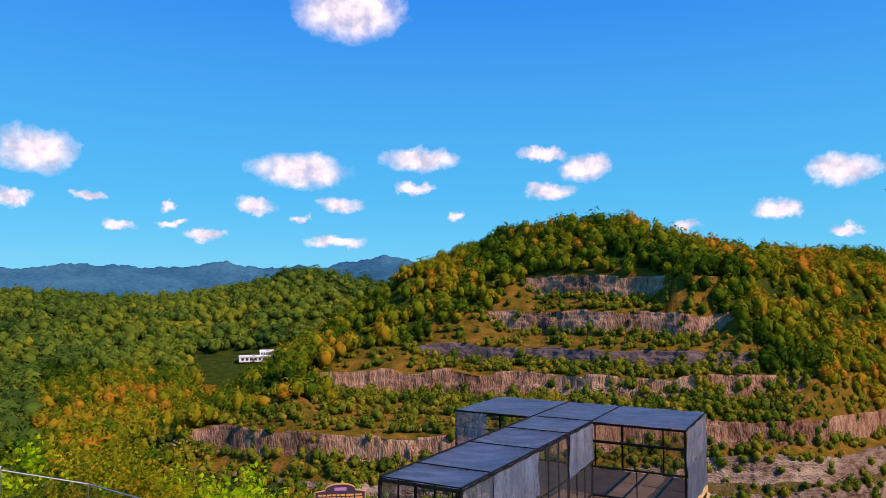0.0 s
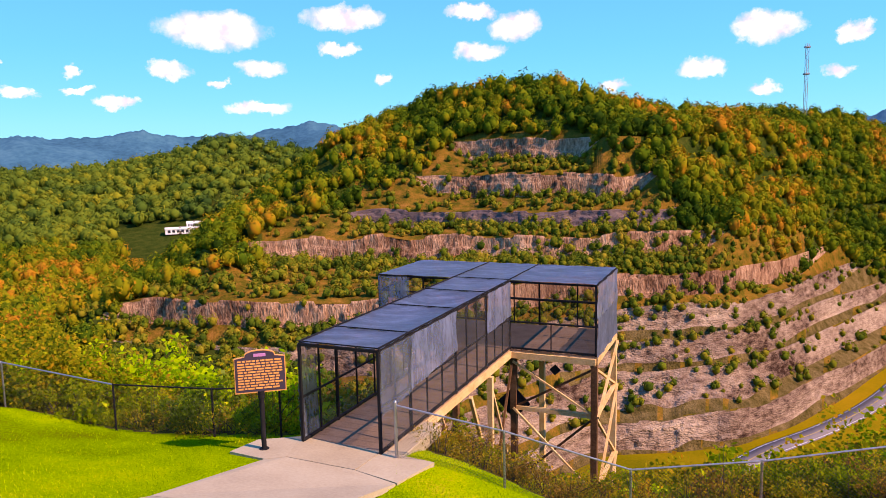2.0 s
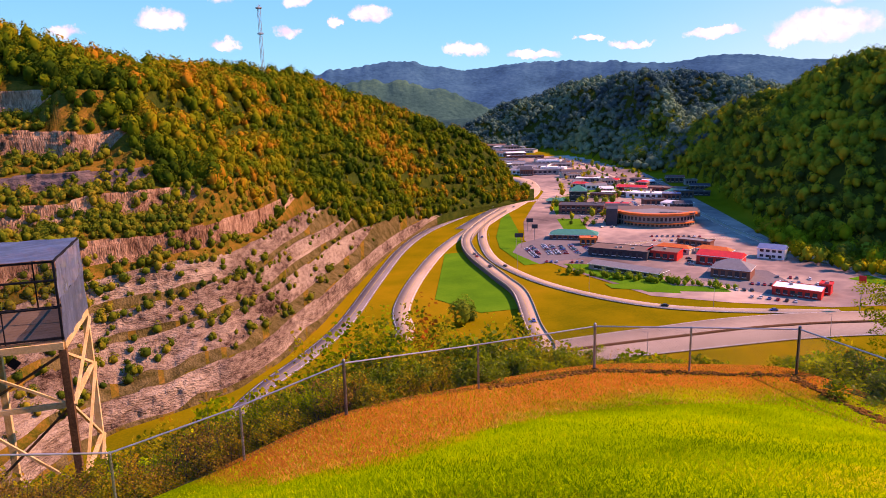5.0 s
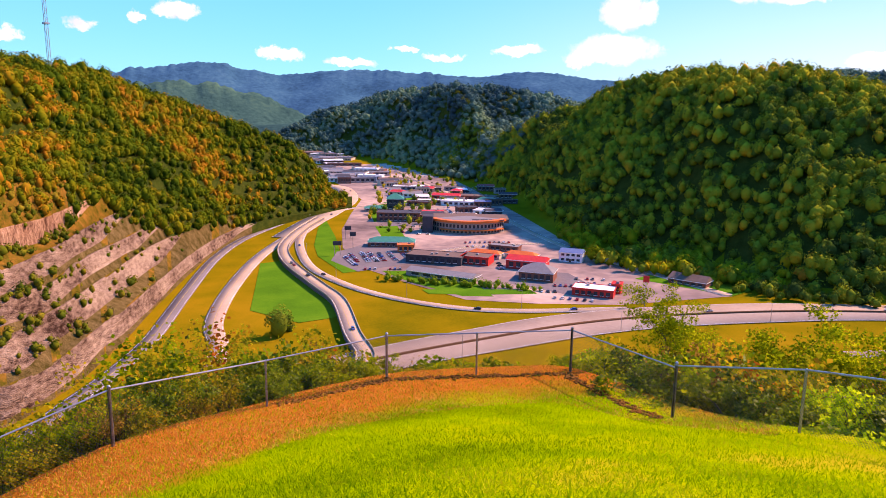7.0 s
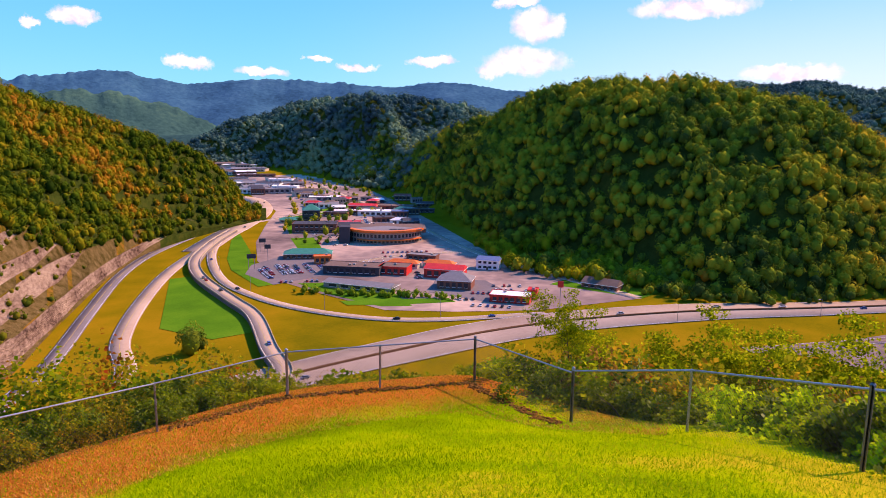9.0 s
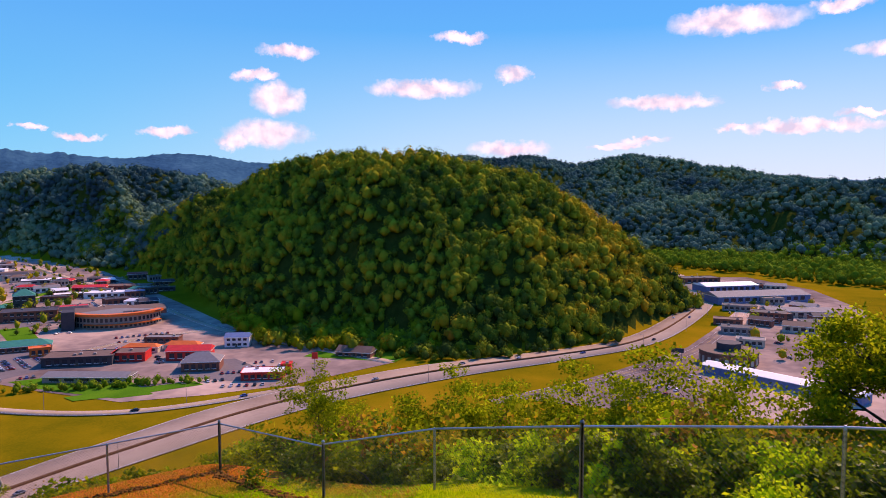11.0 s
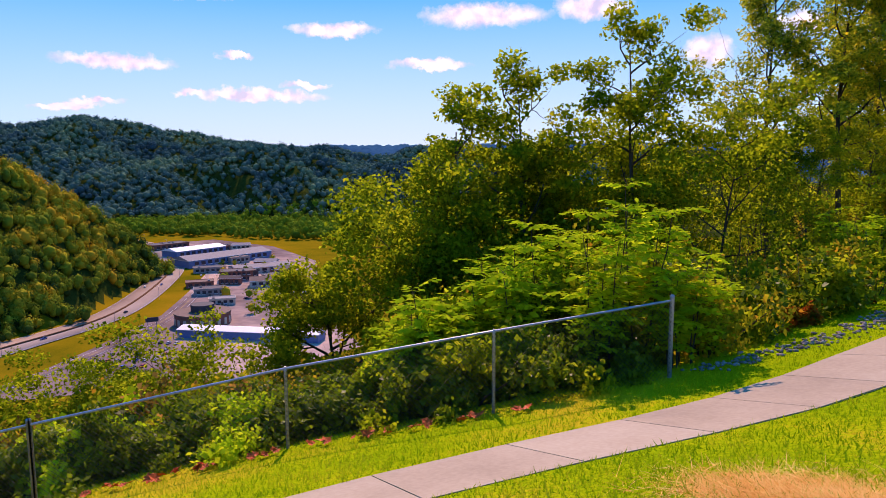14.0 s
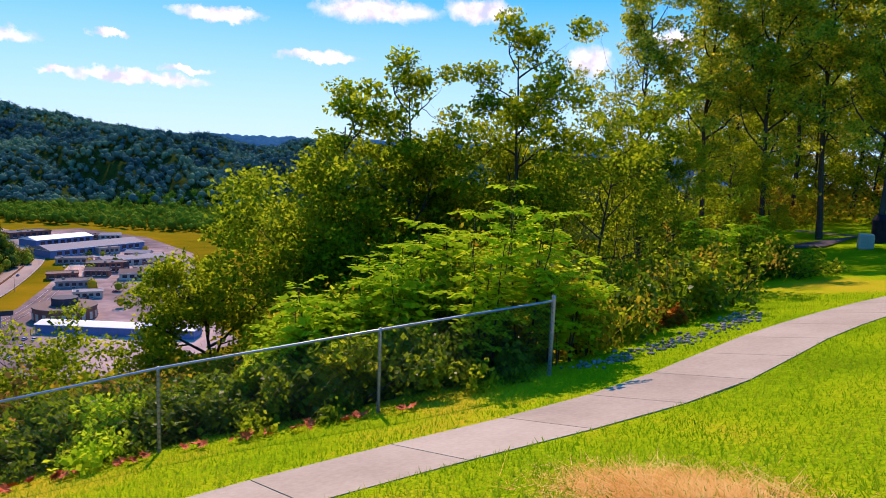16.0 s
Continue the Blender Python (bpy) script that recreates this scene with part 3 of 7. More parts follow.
def land(az, r):
    """Ground height at azimuth az and distance r from the overlook's middle, without the rock cut."""
    x, y = EYE[0] + r * np.sin(np.radians(az)), EYE[1] + r * np.cos(np.radians(az))
    rim = curve(az, RIM)
    edge = near_z(EYE[0] + np.minimum(r, rim) * np.sin(np.radians(az)), EYE[1] + np.minimum(r, rim) * np.cos(np.radians(az)))
    out = np.maximum(r - rim, 0)
    steep = curve(az, [(-180, 0.5), (-30, 0.46), (-8, 0.62), (10, 0.8), (110, 0.8), (125, 0.62), (150, 0.3), (180, 0.5)])
    z = edge - out * steep * np.clip(0.45 + out / 14, 0, 1) + lumps(x, y, 9.0) * np.clip(out / 30, 0, 1) * 1.5
    floor = curve(az, [(-180, -60), (-30, -60), (-14, -62), (2, FLOOR), (150, FLOOR), (180, -60)])
    z = np.where(out > 0, np.maximum(z, floor), z)
    far = np.clip((r - 200) / 200, 0, 1)
    for k, h in HILLS.items():
        az_ = np.clip(az, h["el"][0][0], h["el"][-1][0])
        hz = hill(az_, r, curve(az_, h["el"]), curve(az_, h["rc"]), curve(az_, h["rf"]), h["floor"], h["canopy"], bulge=0.0 if k == "left_mid" else 1.0 if k == "big" else 0.7)
        bump = (lumps(x, y, 70.0, len(k)) * 5.0 + lumps(x, y, 190.0, len(k)) * 16.0 * np.clip((r - 1000) / 400, 0, 1) * np.clip((curve(az_, h["rc"]) - r) / 300, 0, 1)) * np.clip((hz - h["floor"]) / 40, 0, 1) * np.clip((r - 450) / 300, 0, 1)
        if k == "big":
            share = np.clip((r - curve(az_, h["rf"])) / np.maximum(curve(az_, h["rc"]) - curve(az_, h["rf"]), 1), 0, 1)
            bump = bump + 15 * np.sin(share * np.pi) * (vnoise(az + share * 7, share * 4, 3.4, 3) + 0.6 * vnoise(az - share * 5, share * 6, 1.6, 4))
        elif k.startswith("right") or k == "mid":
            share = np.clip((r - curve(az_, h["rf"])) / np.maximum(curve(az_, h["rc"]) - curve(az_, h["rf"]), 1), 0, 1)
            # spurs and hollows running down the slope
            bump = bump + 12 * vnoise(x, y, 150.0, 5) * np.clip((hz - h["floor"]) / 60, 0, 1) * np.clip((curve(az_, h["rc"]) - r) / 250, 0, 1)
            bump = bump + 34 * np.sin(share * np.pi) * (vnoise(az + share * 5, share * 3, 2.3, 8) + 0.45 * vnoise(az - share * 4, share * 5, 0.9, 9))
        inside = (az >= h["el"][0][0]) & (az <= h["el"][-1][0]) & (r > curve(az_, h["rf"]))
        z = np.where(inside, np.maximum(z, hz + bump), z)
    return z


def land_xy(x, y):
    az, r = polar(np.asarray(x, float), np.asarray(y, float))
    return land(az, r)


def on_land(x, y):
    return float(land_xy(np.array([x]), np.array([y]))[0])


az_f = np.arange(-62, 172, 0.6)
az_c = np.arange(174, 298, 4.0)
azs = np.concatenate([az_f, az_c])
rs = np.concatenate([np.linspace(0.05, 26, 62), np.geomspace(26.6, 330, 80), np.linspace(336, 1500, 130), np.geomspace(1515, 4850, 60)])
A2, R2 = np.meshgrid(azs, rs, indexing="ij")
Az2 = np.where(A2 > 180, A2 - 360, A2)
Z2 = land(Az2, R2)
X2, Y2 = EYE[0] + R2 * np.sin(np.radians(A2)), EYE[1] + R2 * np.cos(np.radians(A2))
na, nr = A2.shape
gv = np.stack([X2, Y2, Z2], -1).reshape(-1, 3)
ia = np.arange(na)
quads = np.stack(np.meshgrid(ia, np.arange(nr - 1), indexing="ij"), -1).reshape(-1, 2)
nxt = (quads[:, 0] + 1) % na
gf = np.stack([quads[:, 0] * nr + quads[:, 1], quads[:, 0] * nr + quads[:, 1] + 1, nxt * nr + quads[:, 1] + 1, nxt * nr + quads[:, 1]], -1)
fa, fr, fz = Az2[quads[:, 0], quads[:, 1]], R2[quads[:, 0], quads[:, 1]], Z2[quads[:, 0], quads[:, 1]]
rimv = curve(fa, RIM)
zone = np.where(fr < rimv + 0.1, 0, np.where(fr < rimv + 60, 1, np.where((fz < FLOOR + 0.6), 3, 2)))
# worn, straw-coloured earth just inside the fence where the lawn falls away
def worn_at(a, r):
    inner = curve(a, RIM) - curve(a, [(14, 2.0), (25, 5.5), (36, 8.5), (45, 7.5), (55, 5.5), (66, 4.6), (72, 2.4), (88, 1.2)])
    return np.clip((r - inner) / 4.0, 0, 1) ** 0.7 * np.clip((a - 14) / 10, 0, 1) * np.clip((88 - a) / 8, 0, 1)


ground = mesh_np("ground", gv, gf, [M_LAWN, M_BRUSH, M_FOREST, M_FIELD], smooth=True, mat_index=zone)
at_ = ground.data.attributes.new("worn", "FLOAT", "POINT")
at_.data.foreach_set("value", np.where(R2 < 40, worn_at(Az2, R2), 0).ravel().astype(np.float32))
tagged(ground, "grassy overlook lawn falling to a wooded valley floor", "ground", kind="structure")

# ---- the stepped rock cut ----
# per lift: share of the way up the slope, height of its top, height of the face, first and last azimuth of bare rock, rock
LIFTS = [(0.05, -96.5, 10.8, -4, 40.5, 0), (0.20, -82.0, 12.5, -6, 35, 0), (0.28, -71.0, 10.0, -8, 33.5, 0), (0.36, -59.5, 10.5, -29, 31.3, 0), (0.44, -45.5, 11.0, -27.5, 29, 5),
         (0.58, -29.0, 12.0, -18, 22, 5), (0.70, -18.0, 9.0, -9, 22, 2), (0.85, -1.3, 12.5, -3.2, 17, 5), (1.0, 18.0, 12.5, -0.5, 12.5, 5)]


def cut_share(az, f):
    s = np.clip((az + 2) / 15, 0, 1)
    return f * (0.66 + 0.34 * s) if f < 0.5 else np.full_like(az, f)


cut_az = np.arange(-36, 48.01, 0.14)
ncol = len(cut_az)
lo, hi = curve(cut_az, CUT_LO), curve(cut_az, CUT_HI)
crest_r = np.maximum(curve(cut_az, CREST_R), hi + 30)
crest_z = 6.3 + crest_r * np.tan(np.radians(curve(cut_az, CREST_EL))) - 9
rng = np.random.default_rng(5)
rows_r, rows_z, rows_m = [lo - 3, lo - 1], [np.full(ncol, FLOOR - 3), np.full(ncol, FLOOR + 0.8)], [0, 0]
top_cap = np.where(cut_az < 0, 1.0, np.clip((crest_z + 104) / 122, 0.05, 1))     # where the ridge sinks to the valley the lifts sink with it


def blocky(width, depth):
    """Steps along the face: blocks of about that width, set in and out."""
    edges = np.cumsum(rng.uniform(0.5, 1.5, 900) * width)
    arc = np.cumsum(np.concatenate([[0], np.diff(cut_az)])) * np.pi / 180 * 300
    idx = np.searchsorted(edges, arc)
    return rng.uniform(-depth, depth, 901)[idx]


before = 0.0
for f, zt, face, a0, a1, kind in LIFTS:
    s = cut_share(cut_az, f)
    r = lo + (hi - lo) * s
    fade = np.clip((cut_az - a0) / 2.5, 0, 1) * np.clip((a1 - cut_az) / 2.0, 0, 1)
    line = 6.3 + r * np.tan(np.radians(curve(cut_az, CREST_EL))) - 5
    zt_ = np.where(cut_az < 0, np.minimum(zt, line), FLOOR + (zt - FLOOR) * top_cap) + vnoise(cut_az * 5, cut_az * 0, 14.0, int(f * 50)) * 1.3
    h = face * (0.06 + 0.94 * fade) * (0.88 + 0.12 * vnoise(cut_az * 5, cut_az * 0, 9.0, int(f * 70))) * top_cap
    spacing = (hi - lo) * (s - cut_share(cut_az, before))
    lean = np.where(f < 0.4, np.minimum(0.6 * spacing, face * 1.15) * fade, 0) + 1.5 + (1 - fade) * 6
    before = f
    n = 14
    joints, ledges = blocky(5, 0.9), None
    wander = vnoise(cut_az * 5, cut_az * 0, 17.0, int(f * 31)) * 2.2
    for k in range(n + 1):
        t = k / n
        if k % 3 == 0:
            joints = blocky(rng.uniform(2, 5), 0.85) + blocky(11, 0.45)
            ledges = rng.uniform(-0.2, 0.9)
        notch = -0.9 if k % 3 == 2 and k < n else 0.0
        d = (joints + blocky(2.0, 0.3) + ledges + notch * (blocky(8, 0.5) + 0.5)) * fade if 0 < k < n else 0.3 * joints * fade
        rows_r.append(r + wander - lean * (1 - t) + d)
        rows_z.append(zt_ - h * (1 - t) + (blocky(7, 0.9) * fade if k == n else 0))
        rows_m.append(1 + kind if k < n else 0)
    rows_m[-1] = 0
    if f < 1.0:
        rows_r.append(r + wander + 2.0), rows_z.append(zt_ - 0.2 + 0 * r), rows_m.append(0)
for t in (0.12, 0.3, 0.5, 0.7, 0.85, 1.0):
    rows_r.append(hi + (crest_r - hi) * t + 4 * (1 - t))
    base = np.where(cut_az < 0, np.minimum(18.0, 6.3 + hi * np.tan(np.radians(curve(cut_az, CREST_EL))) - 7), FLOOR + (18.0 - FLOOR) * top_cap)
    rows_z.append(base + (crest_z - base) * (t * 0.6 + 0.4 * np.sin(t * np.pi / 2)) + lumps(cut_az * 4, cut_az * 0 + t * 60, 20) * 2 * (1 - t))
    rows_m.append(0)
rows_r.append(crest_r + 160), rows_z.append(crest_z - 70), rows_m.append(0)
CR, CZ = np.array(rows_r), np.array(rows_z)
CR = np.maximum.accumulate(CR, axis=0)
cx, cy = EYE[0] + CR * np.sin(np.radians(cut_az)), EYE[1] + CR * np.cos(np.radians(cut_az))
nrow = len(rows_r)
cv = np.stack([cx, cy, CZ], -1).reshape(-1, 3)
q = np.stack(np.meshgrid(np.arange(nrow - 1), np.arange(ncol - 1), indexing="ij"), -1).reshape(-1, 2)
cf = np.stack([q[:, 0] * ncol + q[:, 1], q[:, 0] * ncol + q[:, 1] + 1, (q[:, 0] + 1) * ncol + q[:, 1] + 1, (q[:, 0] + 1) * ncol + q[:, 1]], -1)
row_kind = np.array(rows_m)[q[:, 0]]
fade_rows = np.zeros((nrow, ncol))
i = 2
for f, zt, face, a0, a1, kind in LIFTS:
    fd = np.clip((cut_az - a0) / 2.5, 0, 1) * np.clip((a1 - cut_az) / 2.0, 0, 1)
    fade_rows[i:i + 15] = fd
    i += 16 if f < 1.0 else 15
bare = fade_rows[q[:, 0], q[:, 1]] > 0.25 + 0.3 * lumps(q[:, 1] * 0.4, q[:, 0] * 1.0, 2.0)
# the ochre sandstone shows where the slope turns towards the valley road
ochre = (cut_az[q[:, 1]] > 23.5 + 0.3 * q[:, 0]) & (row_kind == 1) & (q[:, 0] < 18)
steep_right = (row_kind == 2) & (cut_az[q[:, 1]] < 12)
mi = np.where((row_kind > 0) & bare, row_kind, 0)
mi = np.where(steep_right & (mi == 2), 6, mi)
fs_az = cut_az[q[:, 1]]
fs_sh = (CR[q[:, 0], q[:, 1]] - lo[q[:, 1]]) / (hi - lo)[q[:, 1]]
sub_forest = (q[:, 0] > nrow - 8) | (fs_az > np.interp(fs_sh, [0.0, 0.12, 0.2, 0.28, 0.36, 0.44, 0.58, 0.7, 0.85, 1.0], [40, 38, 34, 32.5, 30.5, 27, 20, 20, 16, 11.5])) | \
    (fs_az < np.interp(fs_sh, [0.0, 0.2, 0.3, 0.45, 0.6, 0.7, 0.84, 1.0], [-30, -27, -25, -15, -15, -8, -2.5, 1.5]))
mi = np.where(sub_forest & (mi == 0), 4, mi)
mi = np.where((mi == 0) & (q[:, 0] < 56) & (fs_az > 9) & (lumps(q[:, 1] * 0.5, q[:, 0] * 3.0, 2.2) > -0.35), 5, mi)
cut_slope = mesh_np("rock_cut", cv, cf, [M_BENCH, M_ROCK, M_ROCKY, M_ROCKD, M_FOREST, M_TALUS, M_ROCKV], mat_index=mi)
tagged(cut_slope, "terraced rock cut with bare sandstone faces and scrubby benches", "hillside", kind="structure")


def cut_height(az, r):
    """Height of the cut slope by its own rows."""
    out = np.full(len(az), -999.0)
    col = np.clip(np.round((az + 36) / 0.14).astype(int), 0, ncol - 1)
    for n_, (c, rr) in enumerate(zip(col, r)):
        out[n_] = np.interp(rr, CR[:, c], CZ[:, c], left=-999, right=-999)
    return out


# ---- woods ----
M_FOOT = leafy("clearing_leaves", [(0.0435, 0.091, 0.006), (0.145, 0.208, 0.0072), (0.319, 0.325, 0.0096), (0.493, 0.338, 0.012), (0.609, 0.195, 0.018)], 0.03, 0.3, subsurf=0.2, tone=1.0)
def ico(sub):
    bm = bmesh.new()
    bmesh.ops.create_icosphere(bm, subdivisions=sub, radius=1)
    v = np.array([p.co[:] for p in bm.verts])
    f = np.array([[p.index for p in fc.verts] for fc in bm.faces])
    bm.free()
    return v, f


ICO1 = ico(1)


def woods(name, pts, rad, tall, mat, tufts=60, seed=1, tuft=0.18, lobes=6):
    """A stand of trees as one mesh: each crown a core under several bulging lobes of leaf masses, a tone for each tree."""
    g = np.random.default_rng(seed)
    n = len(pts)
    bv, bf = ICO1
    ang = g.uniform(0, 2 * np.pi, n)
    half = np.stack([rad * g.uniform(0.85, 1.15, n), rad * g.uniform(0.85, 1.15, n), tall * 0.5], -1)
    mid = pts + np.stack([0 * rad, 0 * rad, tall * 0.5], -1)
    core = bv[None] * g.uniform(0.6, 0.85, (n, len(bv), 1)) * half[:, None]
    v = (core + mid[:, None]).reshape(-1, 3)
    f = (bf[None] + (np.arange(n) * len(bv))[:, None, None]).reshape(-1, 3)
    shade = np.clip(g.normal(0.5, 0.24, n), 0, 1)
    # lobes: one at the top, the others round about
    up = g.uniform(-0.25, 0.75, (n, lobes))
    up[:, 0] = 0.95
    turn = ang[:, None] + np.arange(lobes) * 2.4 + g.uniform(-0.5, 0.5, (n, lobes))
    flat_ = np.sqrt(1 - up ** 2)
    ld = np.stack([np.cos(turn) * flat_, np.sin(turn) * flat_, up], -1)
    lr = g.uniform(0.38, 0.62, (n, lobes))
    lc = ld * (1.02 - lr[..., None] * 0.85)
    pick = g.integers(0, lobes, (n, tufts))
    row = np.arange(n)[:, None]
    e = g.normal(size=(n, tufts, 3))
    e /= np.linalg.norm(e, axis=2, keepdims=True)
    e = e + ld[row, pick] * 0.75
    e /= np.linalg.norm(e, axis=2, keepdims=True)
    e[..., 2] = np.where(e[..., 2] < -0.35, -e[..., 2], e[..., 2])
    ctr = mid[:, None] + (lc[row, pick] + e * (lr[row, pick] * g.uniform(0.88, 1.1, (n, tufts)))[..., None]) * half[:, None]
    off = g.normal(size=(n, tufts, 3, 3))
    out = (off * e[:, :, None]).sum(-1, keepdims=True) * e[:, :, None]
    tv = ctr[:, :, None] + (off - out * 0.72) * (rad * tuft)[:, None, None, None]
    # leaf masses face outwards
    nm = np.cross(tv[:, :, 1] - tv[:, :, 0], tv[:, :, 2] - tv[:, :, 0])
    flip = (nm * e).sum(-1) < 0
    tv[flip] = tv[flip][:, ::-1]
    tf = np.arange(n * tufts * 3).reshape(-1, 3) + len(v)
    v, f = np.vstack([v, tv.reshape(-1, 3)]), np.vstack([f, tf])
    tone = np.concatenate([np.repeat(shade, len(bf)), (shade[:, None] + g.normal(size=(n, lobes))[row, pick] * 0.07).ravel()])
    ob = mesh_np(name, v, f, mat)
    at = ob.data.attributes.new("tone", "FLOAT", "FACE")
    at.data.foreach_set("value", tone.astype(np.float32))
    return tagged(ob, kind="stuff")


def scatter(az0, az1, r0, r1, spacing, seed, jitter=1.0):
    """Random places in a sector, one for each spacing squared."""
    g = np.random.default_rng(seed)
    area = np.radians(az1 - az0) * (r1 ** 2 - r0 ** 2) / 2
    n = int(area / spacing ** 2)
    az = g.uniform(az0, az1, n)
    r = np.sqrt(g.uniform(r0 ** 2, r1 ** 2, n))
    return az, r


def place(az, r, z):
    return np.stack([EYE[0] + r * np.sin(np.radians(az)), EYE[1] + r * np.cos(np.radians(az)), z], -1)


def stand(name, az, r, z, size, mat, label, seed, tufts=60, tallness=1.25, tuft=0.18, lobes=6):
    g = np.random.default_rng(seed + 99)
    rad = size * np.clip(g.lognormal(0.0, 0.3, len(az)), 0.5, 1.45)
    ob = woods(name, place(az, r, z - 0.8), rad, rad * 2 * tallness * g.uniform(0.8, 1.2, len(az)), mat, tufts, seed, tuft, lobes)
    return tagged(ob, label, "woods")


# above the cut and on its flanks
az, r = scatter(-36, 47.5, 180, 960, 5.9, 11)
lo_, hi_ = curve(az, CUT_LO), curve(az, CUT_HI)
cr_ = np.maximum(curve(az, CREST_R), hi_ + 30)
sh = (r - lo_) / (hi_ - lo_)
right_flank = az > np.interp(sh, [0.0, 0.12, 0.2, 0.28, 0.36, 0.44, 0.58, 0.7, 0.85, 1.0], [39.5, 37.5, 33.5, 32, 30, 27, 20, 20, 16, 11.5])
left_flank = az < np.interp(sh, [0.0, 0.2, 0.3, 0.45, 0.6, 0.7, 0.84, 1.0], [-30, -27, -25, -15, -15, -8, -2.5, 1.5])
keep = (r > lo_ + 3) & (r < cr_ + 35) & ((r > hi_ + 5) | right_flank | left_flank)
# twice as dense on the steep flank beside the lifts
steep_g = np.random.default_rng(61)
a2 = steep_g.uniform(10, 40, 3000)
lo2, hi2 = curve(a2, CUT_LO), curve(a2, CUT_HI)
s2 = steep_g.uniform(0.1, 1.15, 3000)
k2 = (a2 > np.interp(s2, [0.0, 0.12, 0.2, 0.28, 0.36, 0.44, 0.58, 0.7, 0.85, 1.0], [39.5, 37.5, 33.5, 32, 30, 26, 19, 18, 14.5, 11.0])) & (steep_g.random(3000) < 0.55)
a3 = steep_g.uniform(-14, 22, 620)
r3 = curve(a3, CUT_HI) + 3 + (np.maximum(curve(a3, CREST_R), curve(a3, CUT_HI) + 30) - curve(a3, CUT_HI)) * steep_g.uniform(0, 1.1, 620)
az, r = np.concatenate([az[keep], a2[k2], a3]), np.concatenate([r[keep], (lo2 + (hi2 - lo2) * s2)[k2], r3])
z = np.maximum(cut_height(az, r), land(az, r))
ok = (z > -200) & ~((az > -25.0) & (az < -19.0) & (r > 500))
stand("hilltop_woods", az[ok], r[ok], z[ok], 3.4, M_WOODS, "mixed autumn hardwoods covering the hill above the rock cut", 3, tufts=90, tuft=0.15, tallness=1.3)
# pines and scrub along the benches
g = np.random.default_rng(21)
ba, br, bz = [], [], []
for j, (f, zt, face, a0, a1, kind) in enumerate(LIFTS[:-1]):
    n = int((a1 - a0) * (3.4 if j < 3 else 4.6 if j == 3 else 24 if j == 4 else 11 if j == 5 else 8))
    a = g.uniform(a0, a1, n)
    s0, s1 = cut_share(a, f), cut_share(a, LIFTS[j + 1][0])
    span = (curve(a, CUT_HI) - curve(a, CUT_LO))
    rr = curve(a, CUT_LO) + span * (s0 + (s1 - s0) * np.where(g.random(n) < 0.4, g.uniform(0.75, 0.97, n), g.uniform(0.06, 0.8, n)))
    ba.append(a), br.append(rr)
# scrub below the western lifts
a = g.uniform(-31, 2, 900)
ba.append(a), br.append(curve(a, CUT_LO) + g.uniform(-45, 75, 900))
ba, br = np.concatenate(ba), np.concatenate(br)
bz = np.maximum(cut_height(ba, br), land(ba, br))
stand("bench_scrub_trees", ba, br, bz, 1.85, M_PINE, "young pines and scrub growing along the rock benches", 4, tufts=44, tallness=1.15, tuft=0.2, lobes=5)

# woods to the west, below and behind the cut
az, r = scatter(-62, -2, 60, 330, 5.6, 12)
lo_ = curve(az, CUT_LO)
keep = (r < lo_ + 10) & (r > 60 + 40 * (az > -14))
stand("near_valley_woods", az[keep], r[keep], land(az, r)[keep], 3.0, M_FOOT, "autumn-tinted woods filling the side valley", 5, tufts=100, tuft=0.14)
az, r = scatter(-62, -3, 300, 1200, 9.5, 13)
keep = (r > np.where(az > -36, np.maximum(curve(az, CREST_R), curve(az, CUT_HI) + 30) + 30, 325))
keep &= ~((az > -25.5) & (az < -18.5) & (r > 560) & (r < 672))
az, r = az[keep], r[keep]
stand("side_valley_woods", az, r, land(az, r), 6.0, M_SIDE, "rolling green woods of the side valley", 6, tufts=44, tuft=0.16, tallness=0.95)

# hill across the town
az, r = scatter(55, 103, 490, 1500, 6.7, 14)
rf_, rc_ = curve(az, HILLS["big"]["rf"]), curve(az, HILLS["big"]["rc"])
keep = (r > rf_ + 6) & (r < rc_ + 40) 
stand("town_hill_woods", az[keep], r[keep], land(az, r)[keep], 4.6, M_WOODG, "dense green woods with touches of autumn on the hill", 7, tufts=120, tuft=0.13, tallness=1.2, lobes=8)
az, r = scatter(80, 103, 500, 800, 9.0, 26)
rf_, rc_ = curve(az, HILLS["big"]["rf"]), curve(az, HILLS["big"]["rc"])
keep = (r > rf_ + 4) & (r < rc_)
stand("hill_end_woods", az[keep], r[keep], land(az, r)[keep], 4.0, M_WOODG, "dense green woods on the steep end of the hill", 27, tufts=80, tuft=0.15, tallness=1.3)
az, r = scatter(65, 84, 480, 690, 9.4, 25)
rf_ = curve(az, HILLS["big"]["rf"])
keep = (r > np.maximum(rf_ - 75, 505)) & (r < rf_ + 14) & ~((az > 71.0) & (az < 74.0) & (r > rf_ - 45) & (r < rf_ - 18))
stand("clearing_woods", az[keep], r[keep], land(az, r)[keep], 4.4, M_FOOT, "green, yellow and russet trees round a clearing", 28, tufts=130, tuft=0.13, tallness=1.2, lobes=8)
az, r = scatter(68, 97, 465, 580, 7.5, 15)
keep = (r > curve(az, [(68, 545), (72, 515), (77, 492), (82, 476), (88, 488), (96, 550)])) & (r < curve(az, HILLS["big"]["rf"]) + 30)
stand("hill_foot_woods", az[keep], r[keep], land(az, r)[keep], 3.8, M_WOODG, "mixed green and yellow trees along the foot of the hill", 8, tufts=80)
